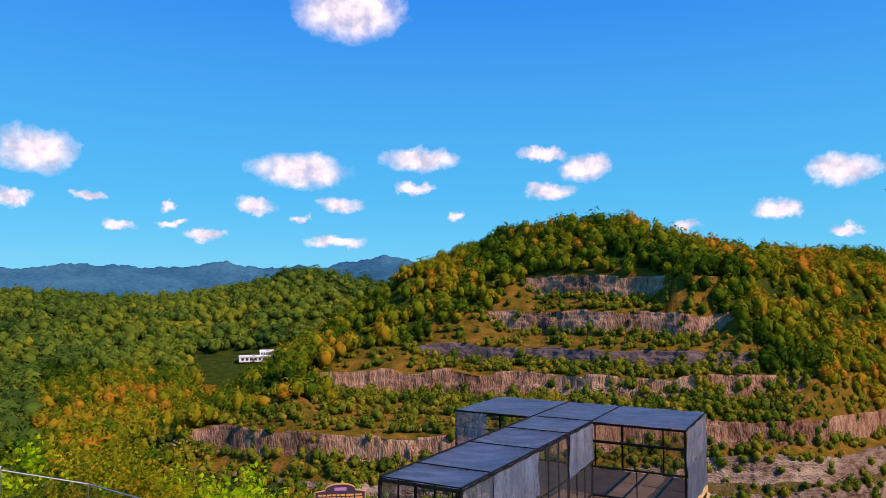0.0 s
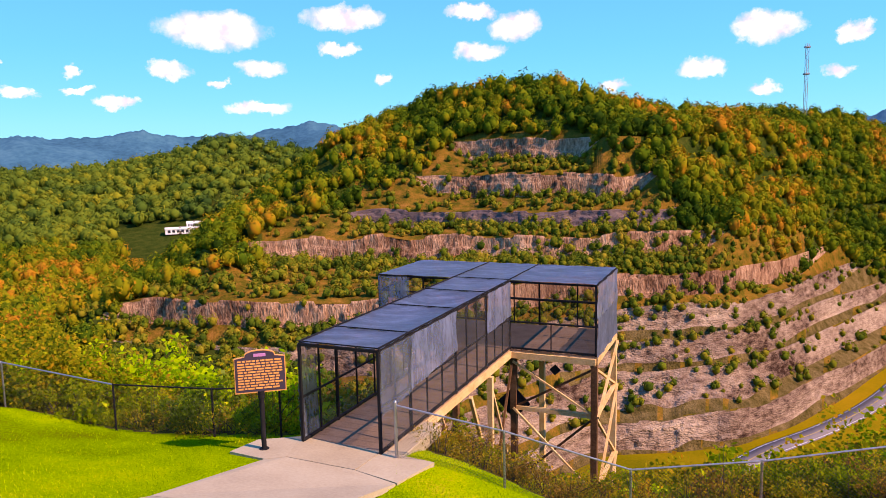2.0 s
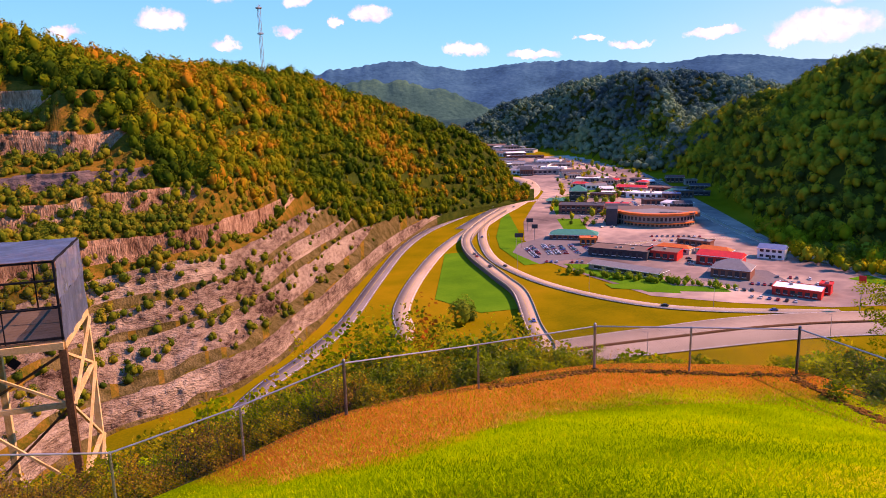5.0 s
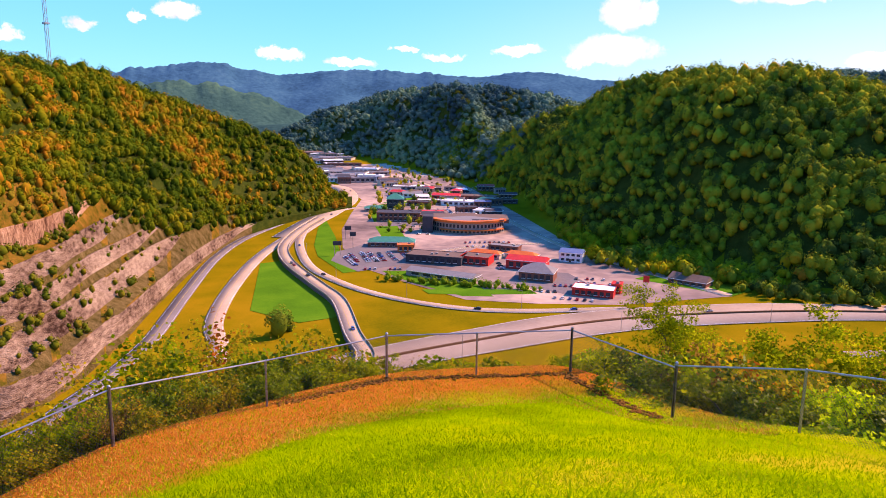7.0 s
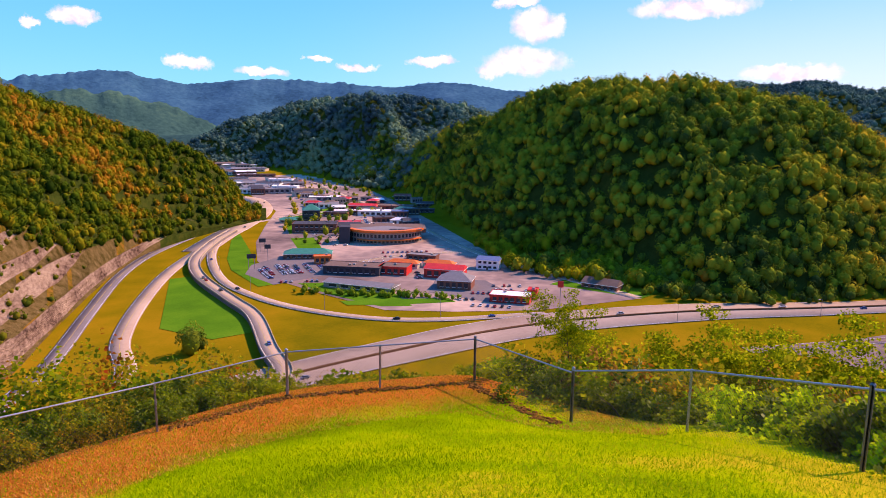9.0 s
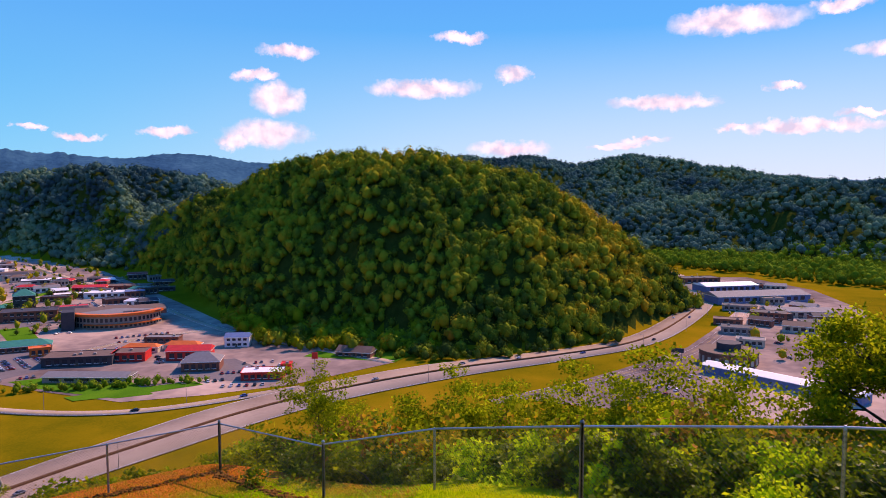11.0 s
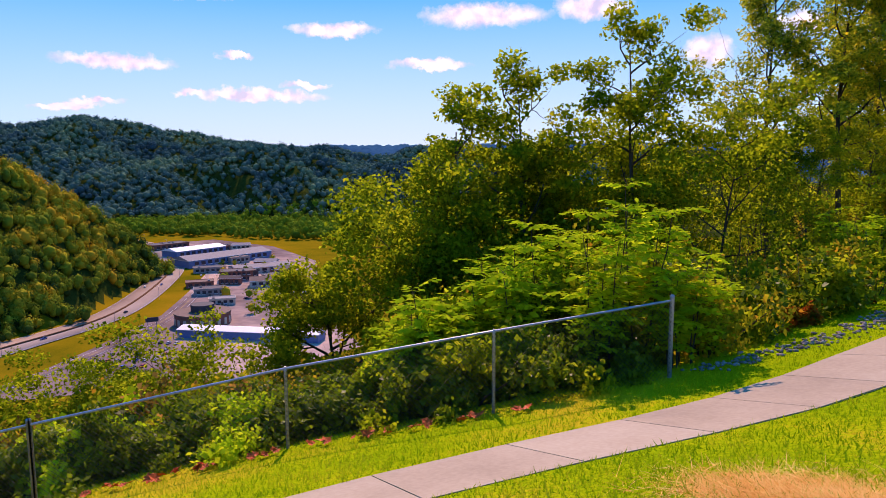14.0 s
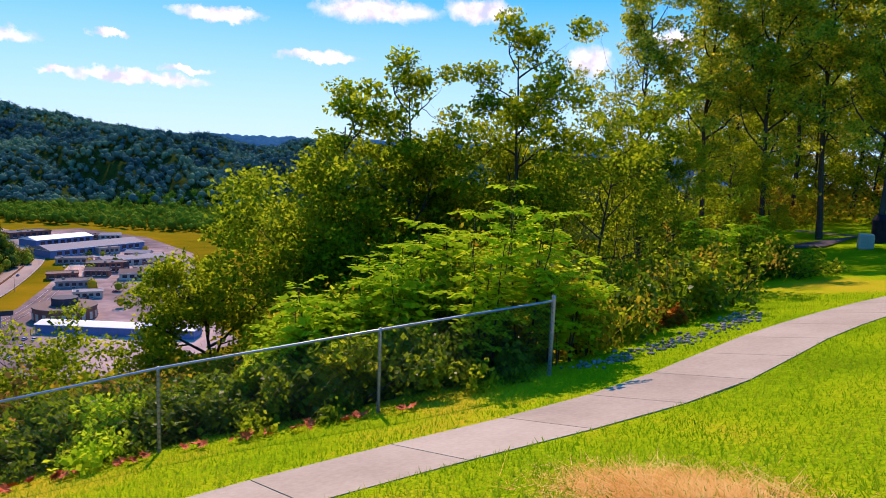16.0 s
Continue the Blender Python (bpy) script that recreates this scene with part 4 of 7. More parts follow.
# farther hills, their leaf colour tinted blue for haze
az, r = scatter(40, 75, 1000, 2550, 12.0, 16)
rf_, rc_ = curve(az, HILLS["mid"]["rf"]), curve(az, HILLS["mid"]["rc"])
keep = (r > rf_) & (r < rc_ + 60)
stand("mid_hill_woods", az[keep], r[keep], land(az, r)[keep], 7.0, M_FARWOOD, "green woods on the hill beyond the town, coloured with blue haze", 9, tufts=56, tuft=0.15, tallness=0.95)
az, r = scatter(80, 140, 1150, 2660, 13.5, 17)
z = land(az, r)
keep = (z > FLOOR + 4)
stand("right_hill_woods", az[keep], r[keep], z[keep], 7.5, M_FARWOOD, "green woods on the ridges down the valley, coloured with blue haze", 10, tufts=22, tuft=0.2, tallness=0.95, lobes=5)
az, r = scatter(97, 128, 1000, 1400, 11.0, 18)
keep = r > curve(az, [(97, 1250), (104, 1130), (112, 1020), (128, 1000)])
stand("river_trees", az[keep], r[keep], land(az, r)[keep], 5.5, M_LIME, "light green trees lining the river", 19, tufts=40)


g = np.random.default_rng(41)
n = 130
tx_ = np.concatenate([g.uniform(500, 1150, n), g.uniform(480, 820, 26)])
ty_ = np.concatenate([0.82 * tx_[:n] + g.uniform(-170, 40, n) * np.interp(tx_[:n], [500, 1150], [0.35, 1.3]), -140 - 0.28 * (tx_[n:] - 480) + g.uniform(-70, -5, 26)])
ta_, tr_ = polar(tx_, ty_)
stand("street_trees", ta_, tr_, np.full(len(ta_), FLOOR), 3.4, M_WOODG, "scattered trees between the shops and lots", 42, tufts=60)
g = np.random.default_rng(43)
ln_ = np.linspace(0, 1, 60)
hx_, hy_ = 372 + 40 * ln_ + g.normal(size=60) * 2.5, 300 - 100 * ln_ + g.normal(size=60) * 2.5
ha_, hr_ = polar(hx_ - 6, hy_)
stand("hedge_trees", ha_, hr_, np.full(60, FLOOR), 2.0, M_LIME, "low green bushes between the ramp and the lots", 44, tufts=60)
va_, vr_ = polar(np.array([244.0, 239.0, 249.0]), np.array([268.0, 262.0, 266.0]))
stand("verge_trees", va_, vr_, np.full(3, FLOOR - 2.5), 6.0, M_WOODG, "clump of green trees on the grass verge", 46, tufts=1400, tallness=1.35, tuft=0.07, lobes=12)

# far ridges on the skyline, distance haze painted on as blue
def ridge(name, nodes, r, seed, mat):
    a = np.arange(nodes[0][0], nodes[-1][0], 0.16)
    g = np.random.default_rng(seed)
    smooth_top = 6.3 + r * np.tan(np.radians(curve(a, nodes)))
    top = smooth_top + vnoise(a, a * 0, 1.1, seed) * 9 + vnoise(a, a * 0, 0.35, seed) * 5
    prof = [(0.94 + 0.19 * k / 26, (k / 26) ** 0.9) for k in range(27)] + [(1.17, 0.7)]
    vs = []
    for rm, t in prof:
        rr = r / 1.13 * rm
        px, py = EYE[0] + rr * np.sin(np.radians(a)), EYE[1] + rr * np.cos(np.radians(a))
        zz = -150 + (smooth_top + 150) * t + (top - smooth_top) * t ** 6 + (vnoise(px, py, 430.0, seed) * 75 + vnoise(px, py, 170.0, seed + 1) * 20) * np.sin(min(t, 1) * np.pi) + (g.uniform(-1, 5, len(a)) if 0.95 < t <= 1 else 0)
        vs.append(np.stack([px, py, zz], -1))
    n = len(a)
    qq = np.stack(np.meshgrid(np.arange(len(prof) - 1), np.arange(n - 1), indexing="ij"), -1).reshape(-1, 2)
    ff = np.stack([qq[:, 0] * n + qq[:, 1], qq[:, 0] * n + qq[:, 1] + 1, (qq[:, 0] + 1) * n + qq[:, 1] + 1, (qq[:, 0] + 1) * n + qq[:, 1]], -1)
    return tagged(mesh_np(name, np.vstack(vs), ff, mat, smooth=True), "distant wooded mountain ridge, coloured blue for haze", "backdrop", kind="structure")


# the blue in both ridge colours stands for haze over wooded slopes
M_RIDGE = material("hazed_blue_ridge", [(0.012, 0.058, 0.1), (0.028, 0.12, 0.185), (0.055, 0.175, 0.235)], 0.005, 0.95, bump=5.0, bump_scale=0.03, fine=9)
M_RIDGE2 = material("hazed_green_ridge", [(0.012, 0.05, 0.05), (0.035, 0.105, 0.085), (0.075, 0.165, 0.1)], 0.006, 0.95, bump=5.0, bump_scale=0.04, fine=11)
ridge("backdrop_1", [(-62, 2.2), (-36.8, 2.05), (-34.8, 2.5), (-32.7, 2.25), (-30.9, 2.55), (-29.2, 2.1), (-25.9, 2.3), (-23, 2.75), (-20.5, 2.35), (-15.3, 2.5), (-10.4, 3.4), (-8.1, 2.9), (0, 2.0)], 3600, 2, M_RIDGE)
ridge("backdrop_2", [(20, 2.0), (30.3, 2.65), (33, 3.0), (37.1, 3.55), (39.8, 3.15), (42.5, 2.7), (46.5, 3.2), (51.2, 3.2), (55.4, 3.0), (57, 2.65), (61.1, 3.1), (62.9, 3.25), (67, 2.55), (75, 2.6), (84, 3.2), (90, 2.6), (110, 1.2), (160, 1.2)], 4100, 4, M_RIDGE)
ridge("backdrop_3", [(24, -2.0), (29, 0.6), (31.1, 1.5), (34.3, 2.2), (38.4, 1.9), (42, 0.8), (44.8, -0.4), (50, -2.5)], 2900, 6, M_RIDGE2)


# ---- roads ----
def strip(line, half0, half1, z, thick=0.25):
    """A ribbon between two offsets from a line, with a little thickness."""
    t = np.gradient(line[:, :2], axis=0)
    t /= np.linalg.norm(t, axis=1, keepdims=True)
    nrm = np.stack([t[:, 1], -t[:, 0]], -1)
    n = len(line)
    a, b = line[:, :2] + nrm * np.reshape(half0, (-1, 1)), line[:, :2] + nrm * np.reshape(half1, (-1, 1))
    zz = np.full(n, z) if np.isscalar(z) else z
    v = np.vstack([np.column_stack([a, zz]), np.column_stack([b, zz]), np.column_stack([a, zz - thick]), np.column_stack([b, zz - thick])])
    i = np.arange(n - 1)
    f = np.vstack([np.stack([i, i + 1, n + i + 1, n + i], -1), np.stack([2 * n + i, 2 * n + i + 1, i + 1, i], -1), np.stack([n + i, n + i + 1, 3 * n + i + 1, 3 * n + i], -1)])
    return v, f


def road(name, pts, width, z, mat, label, lines=True, step=8.0):
    ln = spline(pts, step)
    if not np.isscalar(width):
        width = np.interp(ln[:, 0], [p[0] for p in width], [p[1] for p in width])
    v, f = strip(ln, -width / 2, width / 2, z)
    ob = tagged(mesh_np(name, v, f, mat), label, "road", kind="structure")
    if lines:
        for off, mm in ((-width / 2 + 0.7, M_WHITE), (width / 2 - 0.7, M_WHITE), (0, M_YELLOW)):
            v, f = strip(ln, off - 0.08, off + 0.08, z + 0.03, 0.02)
            lo_ = mesh_np("lane_line", v, f, mm)
            lo_.parent = ob
    return ob, ln


def barrier(ln, off, z, h, w, mat, parent):
    v, f = strip(ln, off - w / 2, off + w / 2, z + h, h)
    ob = mesh_np("barrier", v, f, mat)
    ob.parent = parent
    return ob


HW = [(120, 228), (170, 240), (196, 258), (213, 278), (236, 311), (291, 364), (369, 427), (458, 483), (576, 546), (665, 600), (732, 658), (800, 730), (860, 800)]
r1, hw_ln = road("road_1", HW[:9], 10.5, FLOOR + 0.45, M_ASPH, "pale concrete highway carriageway curving through the valley")
r1b, hwb_ln = road("road_2", [(440, 474), (520, 522), (576, 552), (665, 606), (732, 664), (790, 735), (800, 790)], 27, FLOOR + 0.5, M_ASPH, "wide pale highway running towards the town")
r2, l2 = road("road_3", [(95, 235), (124, 259), (159, 281), (199, 312), (264, 375), (340, 446), (410, 497), (499, 542)], 9.0, FLOOR + 0.4, M_DARKASPH, "grey two-lane road along the foot of the rock cut")
r3, l3 = road("road_4", [(215, 190), (238, 203), (259, 230), (302, 280), (324, 320), (361, 386), (404, 437), (473, 488), (540, 528)], 8.5, FLOOR + 3.0, M_ASPH, "elevated curving concrete ramp with low parapets")
for o in (-4.3, 4.3):
    barrier(l3, o, FLOOR + 2.9, 1.0, 0.4, M_CONC, r3)
v_, f_ = strip(l3, -4.2, 4.2, FLOOR + 2.8, 3.0)
ab = mesh_np("ramp_wall", v_, f_, M_DARKASPH)
ab.parent = r3
r4, l4 = road("road_5", [(540, 535), (502, 508), (431, 447), (370, 374), (344, 319), (334, 271), (338, 222), (356, 185), (400, 135)], 8.0, FLOOR + 0.55, M_ASPH, "pale curving ramp along the shopping lots")
LOWER = [(-40, 165), (60, 205), (140, 220), (200, 214), (251, 196), (299, 174), (348, 149), (396, 113), (452, 54), (501, -15), (548, -72), (610, -112), (724, -162), (800, -186), (890, -203), (1030, -205), (1150, -180)]
r5, l5 = road("road_6", LOWER, [(60, 26), (250, 32), (330, 39), (440, 39), (520, 28), (1200, 25)], FLOOR + 0.6, M_ASPH, "divided highway with a dark median barrier")
barrier(l5, 0, FLOOR + 0.6, 0.9, 1.2, M_RUST, r5)
r6, l6 = road("road_7", [(385, 20), (420, -20), (455, -58), (520, -112), (590, -150), (690, -195), (800, -222), (900, -222)], 9.0, FLOOR + 0.4, M_LOT, "frontage road beside the highway")


def patch(name, pts, z, mat, label, category="ground"):
    bm = bmesh.new()
    vs = [bm.verts.new((x, y, z)) for x, y in pts]
    fc = bm.faces.new(vs)
    if fc.normal.z < 0:
        fc.normal_flip()
    bmesh.ops.triangulate(bm, faces=[fc])
    ob = part(name, bm, mat)
    return tagged(ob, label, category, kind="structure")


patch("pavement_1", [(436, 400), (386, 330), (372, 285), (358, 225), (377, 185), (406, 142), (470, 92), (505, 130), (515, 200), (560, 240), (690, 360), (900, 560), (1130, 790), (1250, 1000), (1050, 1060), (850, 800), (700, 610), (590, 530), (505, 465)], FLOOR + 0.2, M_LOT, "sprawling asphalt parking lots of the shopping strip", "parking lot")
patch("pavement_2", [(395, 12), (430, -25), (470, -60), (545, -118), (620, -155), (720, -200), (850, -225), (1020, -215), (1030, -300), (900, -340), (740, -330), (600, -270), (470, -215), (380, -200), (360, -120)], FLOOR + 0.2, M_LOT, "wide asphalt lots and yards beside the highway", "parking lot")
patch("lawn_1", [(352, 407), (372, 398), (335, 335), (312, 290), (284, 262), (262, 272), (262, 312), (300, 352)], FLOOR + 0.25, M_GREEN, "mown green grass inside the ramp")
patch("lawn_2", [(388, 318), (408, 292), (400, 245), (375, 215), (364, 232), (374, 282)], FLOOR + 0.3, M_GREEN, "strip of green lawn beside the lots")
patch("lawn_3", [(560, 470), (640, 548), (700, 560), (690, 530), (610, 480)], FLOOR + 0.3, M_GREEN, "grass strip behind the shops")
patch("lawn_4", [(478, 160), (520, 150), (510, 80), (470, 92)], FLOOR + 0.35, M_GREEN, "grass round the house by the highway")
patch("lawn_5", [(398, 392), (430, 428), (500, 492), (540, 520), (470, 440), (414, 382), (378, 330), (366, 335)], FLOOR + 0.26, M_GREEN, "bright grass bank beside the lots")


patch("pavement_5", [(376, 330), (392, 372), (420, 392), (470, 398), (486, 372), (448, 322), (420, 318)], FLOOR + 0.28, M_DARKASPH, "dark fresh asphalt lot packed with cars", "parking lot")
patch("pavement_6", [(412, 224), (452, 240), (466, 206), (440, 176), (408, 176)], FLOOR + 0.28, M_DARKASPH, "dark asphalt lot round the red-roofed restaurant", "parking lot")
patch("pavement_7", [(548, 440), (600, 490), (650, 480), (600, 420)], FLOOR + 0.28, M_DARKASPH, "dark asphalt lot beside the brick block", "parking lot")
patch("lawn_6", [(490, 400), (540, 452), (556, 436), (500, 380)], FLOOR + 0.3, M_GREEN, "grass strip between two lots")
patch("lawn_7", [(362, 262), (380, 240), (405, 205), (398, 196), (372, 226), (356, 252)], FLOOR + 0.32, M_GREEN, "bright mown lawn below the grey shed")
patch("lawn_8", [(660, 560), (720, 572), (800, 570), (790, 556), (700, 540)], FLOOR + 0.3, M_GREEN, "grass verge by the cross street")


# ---- buildings ----
M_BRICK = plain("brick_wall", (0.24, 0.09, 0.06), 0.9, vary=0.3)
M_CREAM = plain("cream_wall", (0.55, 0.45, 0.34), 0.85)
M_STONE = plain("grey_wall", (0.3, 0.27, 0.25), 0.85)
M_BLUEW = plain("blue_wall", (0.1, 0.17, 0.32), 0.7)
M_WHITER = plain("white_roof", (0.78, 0.76, 0.76), 0.6, vary=0.1)
M_GREYR = plain("grey_roof", (0.2, 0.19, 0.19), 0.8)
M_BROWNR = plain("brown_roof", (0.16, 0.1, 0.075), 0.85)
M_GREENR = plain("green_roof", (0.012, 0.22, 0.15), 0.5)
M_ORANGE = plain("orange_roof", (0.82, 0.16, 0.025), 0.6)
M_RED = plain("red_roof", (0.72, 0.035, 0.025), 0.5)
M_DARKR = plain("dark_roof", (0.05, 0.05, 0.06), 0.8)
M_GLASS = plain("window_glass", (0.03, 0.035, 0.045), 0.12, vary=0.1)
M_DOOR = plain("door_paint", (0.1, 0.07, 0.05), 0.5)


def building(x, y, w, d, h, rot, wall, roof, label, kind="flat", rise=2.5, windows=5, storeys=1, name="shop_building", z=None, parapet=0.6):
    """A building with its long side w; front faces local -y."""
    e = thing(name, pose(x, y, (FLOOR + 0.15) if z is None else z, 0, 0, rot), label, "building", "town buildings")
    part("wall", box(bmesh.new(), -w / 2, -d / 2, 0, w / 2, d / 2, h), wall, e)
    bm = bmesh.new()
    if kind == "flat":
        box(bm, -w / 2 - 0.2, -d / 2 - 0.2, h, w / 2 + 0.2, d / 2 + 0.2, h + 0.25)
        rf = part("roof", bm, roof, e)
        for sx, sy, lx, ly in ((0, -1, w / 2 + 0.3, 0.15), (0, 1, w / 2 + 0.3, 0.15), (-1, 0, 0.15, d / 2), (1, 0, 0.15, d / 2)):
            cx_, cy_ = sx * (w / 2 + 0.3), sy * (d / 2 + 0.3)
            part("parapet", box(bmesh.new(), cx_ - lx, cy_ - ly, h - 0.4, cx_ + lx, cy_ + ly, h + parapet), wall, e)
        for k in range(max(1, int(w * d / 260))):
            px, py = random.uniform(-w / 2.6, w / 2.6), random.uniform(-d / 3, d / 3)
            part("roof_unit", box(bmesh.new(), px - 1, py - 0.8, h + 0.25, px + 1, py + 0.8, h + 1.5, 0.1), M_STONE, e)
    else:
        o = 0.6
        inset = min(w, d) / 2 if kind == "hip" else 0
        v = [bm.verts.new(p) for p in ((-w / 2 - o, -d / 2 - o, h), (w / 2 + o, -d / 2 - o, h), (w / 2 + o, d / 2 + o, h), (-w / 2 - o, d / 2 + o, h),
                                        (-w / 2 + inset * 0.9, 0, h + rise), (w / 2 - inset * 0.9, 0, h + rise))]
        for ids in ((0, 1, 5, 4), (2, 3, 4, 5), (1, 2, 5), (3, 0, 4), (3, 2, 1, 0)):
            bm.faces.new([v[i] for i in ids])
        part("roof", bm, roof, e)
        part("fascia", box(bmesh.new(), -w / 2 - o - 0.03, -d / 2 - o - 0.03, h - 0.35, w / 2 + o + 0.03, d / 2 + o + 0.03, h + 0.02), M_WHITE, e)
    sh_ = h / storeys
    for s in range(storeys):
        for k in range(windows):
            px = (k + 0.5) / windows * w * 0.9 - w * 0.45
            ww = w / windows * 0.28
            wb = part("window", box(bmesh.new(), px - ww, -d / 2 - 0.06, s * sh_ + sh_ * 0.3, px + ww, -d / 2 + 0.1, s * sh_ + sh_ * 0.78), M_GLASS, e)
            part("sill", box(bmesh.new(), px - ww - 0.1, -d / 2 - 0.2, s * sh_ + sh_ * 0.25, px + ww + 0.1, -d / 2 + 0.1, s * sh_ + sh_ * 0.3), M_WHITE, wb)
    part("door", box(bmesh.new(), -w * 0.03 - 0.6, -d / 2 - 0.08, 0, w * 0.03 - 0.0, -d / 2 + 0.1, min(2.6, h * 0.7)), M_DOOR, e)
    return e


def facing(x, y):
    """Rotation that turns a building's front to the overlook."""
    return -math.degrees(math.atan2(x - EYE[0], y - EYE[1]))


building(470, 374, 40, 16, 4.5, facing(470, 374) - 4, M_BRICK, M_GREENR, "low brick restaurant with a green hipped roof", "hip", 3.6, 8)
building(457, 349, 13, 9, 6.0, facing(457, 349), M_ORANGE, M_ORANGE, "small bright orange box-shaped shop", windows=3)
building(440, 305, 44, 20, 6.0, facing(440, 305) - 16, M_DARKR, M_BROWNR, "long dark store with a brown flat roof", windows=8)
building(455, 277, 22, 17, 6.0, facing(455, 277) - 16, M_RED, M_BROWNR, "red-fronted store with a brown flat roof", windows=4)
building(478, 283, 26, 9, 4.2, facing(478, 283) - 22, M_CREAM, M_ORANGE, "cream diner with an orange hipped roof", "hip", 2.4, 6)
building(490, 257, 26, 9, 4.2, facing(490, 257) - 22, M_CREAM, M_ORANGE, "cream shop row with an orange hipped roof", "hip", 2.4, 6)
building(512, 285, 26, 10, 4.5, facing(512, 285) - 20, M_BRICK, M_GREYR, "low brick shop with a grey roof", windows=5)
building(436, 215, 24, 18, 6.5, facing(436, 215) - 10, M_BRICK, M_GREYR, "brick restaurant with a grey hipped roof", "hip", 5.0, 5)
building(462, 237, 30, 14, 7.0, facing(462, 237) - 14, M_RED, M_RED, "restaurant with a bright red gabled roof", "gable", 3.0, 5)
building(419, 166, 26, 14, 4.8, facing(419, 166) - 8, M_RED, M_WHITER, "red and white fast-food building with a white roof", windows=6)
building(433, 156, 6, 8, 6.2, facing(433, 156) - 8, M_RED, M_RED, "red entrance tower of a fast-food building", windows=1)
building(487, 124, 26, 13, 3.6, facing(487, 124) - 20, M_BRICK, M_BROWNR, "brick house with a dark gabled roof", "gable", 3.6, 5, name="house")
building(508, 222, 18, 12, 7.5, facing(508, 222) - 10, M_WHITE, M_BLUEW, "pale two-storey house with a blue roof", "gable", 2.6, 4, 2, name="house")
building(398, 270, 52, 14, 4.0, facing(398, 270) - 28, M_STONE, M_GREYR, "long low grey shed with a gabled metal roof", "gable", 2.0, 5)
building(656, 518, 20, 18, 13, facing(656, 518), M_DARKR, M_GREENR, "dark square pavilion with a green hipped roof", "hip", 6, 3, 2, name="pavilion")
building(628, 525, 26, 12, 4, facing(628, 525), M_STONE, M_GREENR, "low shop with a green roof", "hip", 2.5, 5)
building(590, 460, 46, 24, 9, facing(590, 460) - 6, M_BRICK, M_DARKR, "dark brick two-storey block with a flat roof", windows=8, storeys=2)
building(738, 470, 60, 22, 6, facing(738, 470) - 14, M_WHITE, M_WHITER, "white store with a white flat roof", windows=8)
building(765, 455, 26, 14, 6.5, facing(765, 455) - 14, M_BRICK, M_GREENR, "shop with a green hipped roof", "hip", 3, 4)
building(790, 490, 60, 22, 6.5, facing(790, 490) - 14, M_BRICK, M_BROWNR, "long dark red store row", windows=8)
building(760, 515, 36, 14, 8, facing(760, 515) - 14, M_RED, M_RED, "dark red store with a red gabled roof", "gable", 2.5, 5)
for k in range(44):
    t = random.random()
    sx = 840 + 560 * t ** 1.2 + random.uniform(-30, 30)
    sy = 0.98 * sx + random.uniform(-190, 60) * (1 - 0.45 * t)
    building(sx, sy, random.uniform(16, 46) * (1 + t), random.uniform(12, 26) * (1 + t), random.uniform(5, 10), facing(sx, sy) + random.choice((0, 12, -14)),
             random.choice((M_BRICK, M_STONE, M_CREAM, M_WHITE)), random.choice((M_WHITER, M_GREYR, M_BROWNR, M_DARKR, M_GREYR)), "town building far up the valley, with a pale or dark roof",
             random.choice(("flat", "flat", "gable")), 2.5, 5)
for k in range(34):
    t = random.random()
    sx = 560 + 330 * t + random.uniform(-15, 15)
    sy = 0.72 * sx - 5 + random.uniform(-130, 75) * (0.4 + 0.8 * t)
    if (sx - 574) ** 2 + (sy - 362) ** 2 < 70 ** 2 or abs(sy - (0.78 * sx + 90)) < 14:
        continue
    building(sx, sy, random.uniform(14, 34), random.uniform(10, 18), random.uniform(4.5, 8), facing(sx, sy) + random.choice((0, 14, -16)),
             random.choice((M_BRICK, M_STONE, M_CREAM, M_WHITE, M_BRICK, M_DARKR)), random.choice((M_WHITER, M_GREYR, M_BROWNR, M_DARKR, M_DARKR, M_RED, M_BLUEW)), "small shop among the parking lots",
             random.choice(("flat", "flat", "gable", "hip")), 2.5, 4)
road("road_8", [(470, 95), (505, 160), (548, 235), (600, 300), (680, 385), (800, 520), (930, 680), (1080, 850)], 9, FLOOR + 0.4, M_ASPH, "town street along the foot of the hill")
road("road_9", [(610, 560), (680, 560), (790, 545), (900, 560)], 8, FLOOR + 0.42, M_ASPH, "cross street at the edge of the town")
road("road_10", [(465, 330), (520, 310), (560, 275)], 7, FLOOR + 0.42, M_ASPH, "access street between the lots")
for a_, r_, w_ in ((-21.0, 640, 24), (-19.9, 652, 14)):
    hx, hy = EYE[0] + r_ * math.sin(radians(a_)), EYE[1] + r_ * math.cos(radians(a_))
    building(hx, hy, w_, 12, 4.5, facing(hx, hy), M_WHITE, M_WHITER, "white building at the foot of the side valley", windows=6, z=on_land(hx, hy))
# along the highway down the valley
for k in range(16):
    t = random.random()
    sx = 540 + 380 * t
    sy = -168 - 0.2 * (sx - 540) + random.uniform(-75, 0)
    building(sx, sy, random.uniform(12, 26), random.uniform(8, 14), random.uniform(4, 7), facing(sx, sy) + random.choice((0, 25, -16)), random.choice((M_BRICK, M_STONE, M_CREAM, M_DARKR)),
             random.choice((M_GREYR, M_BROWNR, M_DARKR, M_BROWNR)), "small workshop in the yards by the highway", random.choice(("flat", "gable")), 2.5, 4)
building(440, -150, 96, 14, 5.5, 45.8, M_BLUEW, M_WHITER, "very long blue-walled warehouse with a white roof", "gable", 1.6, 14, name="warehouse")
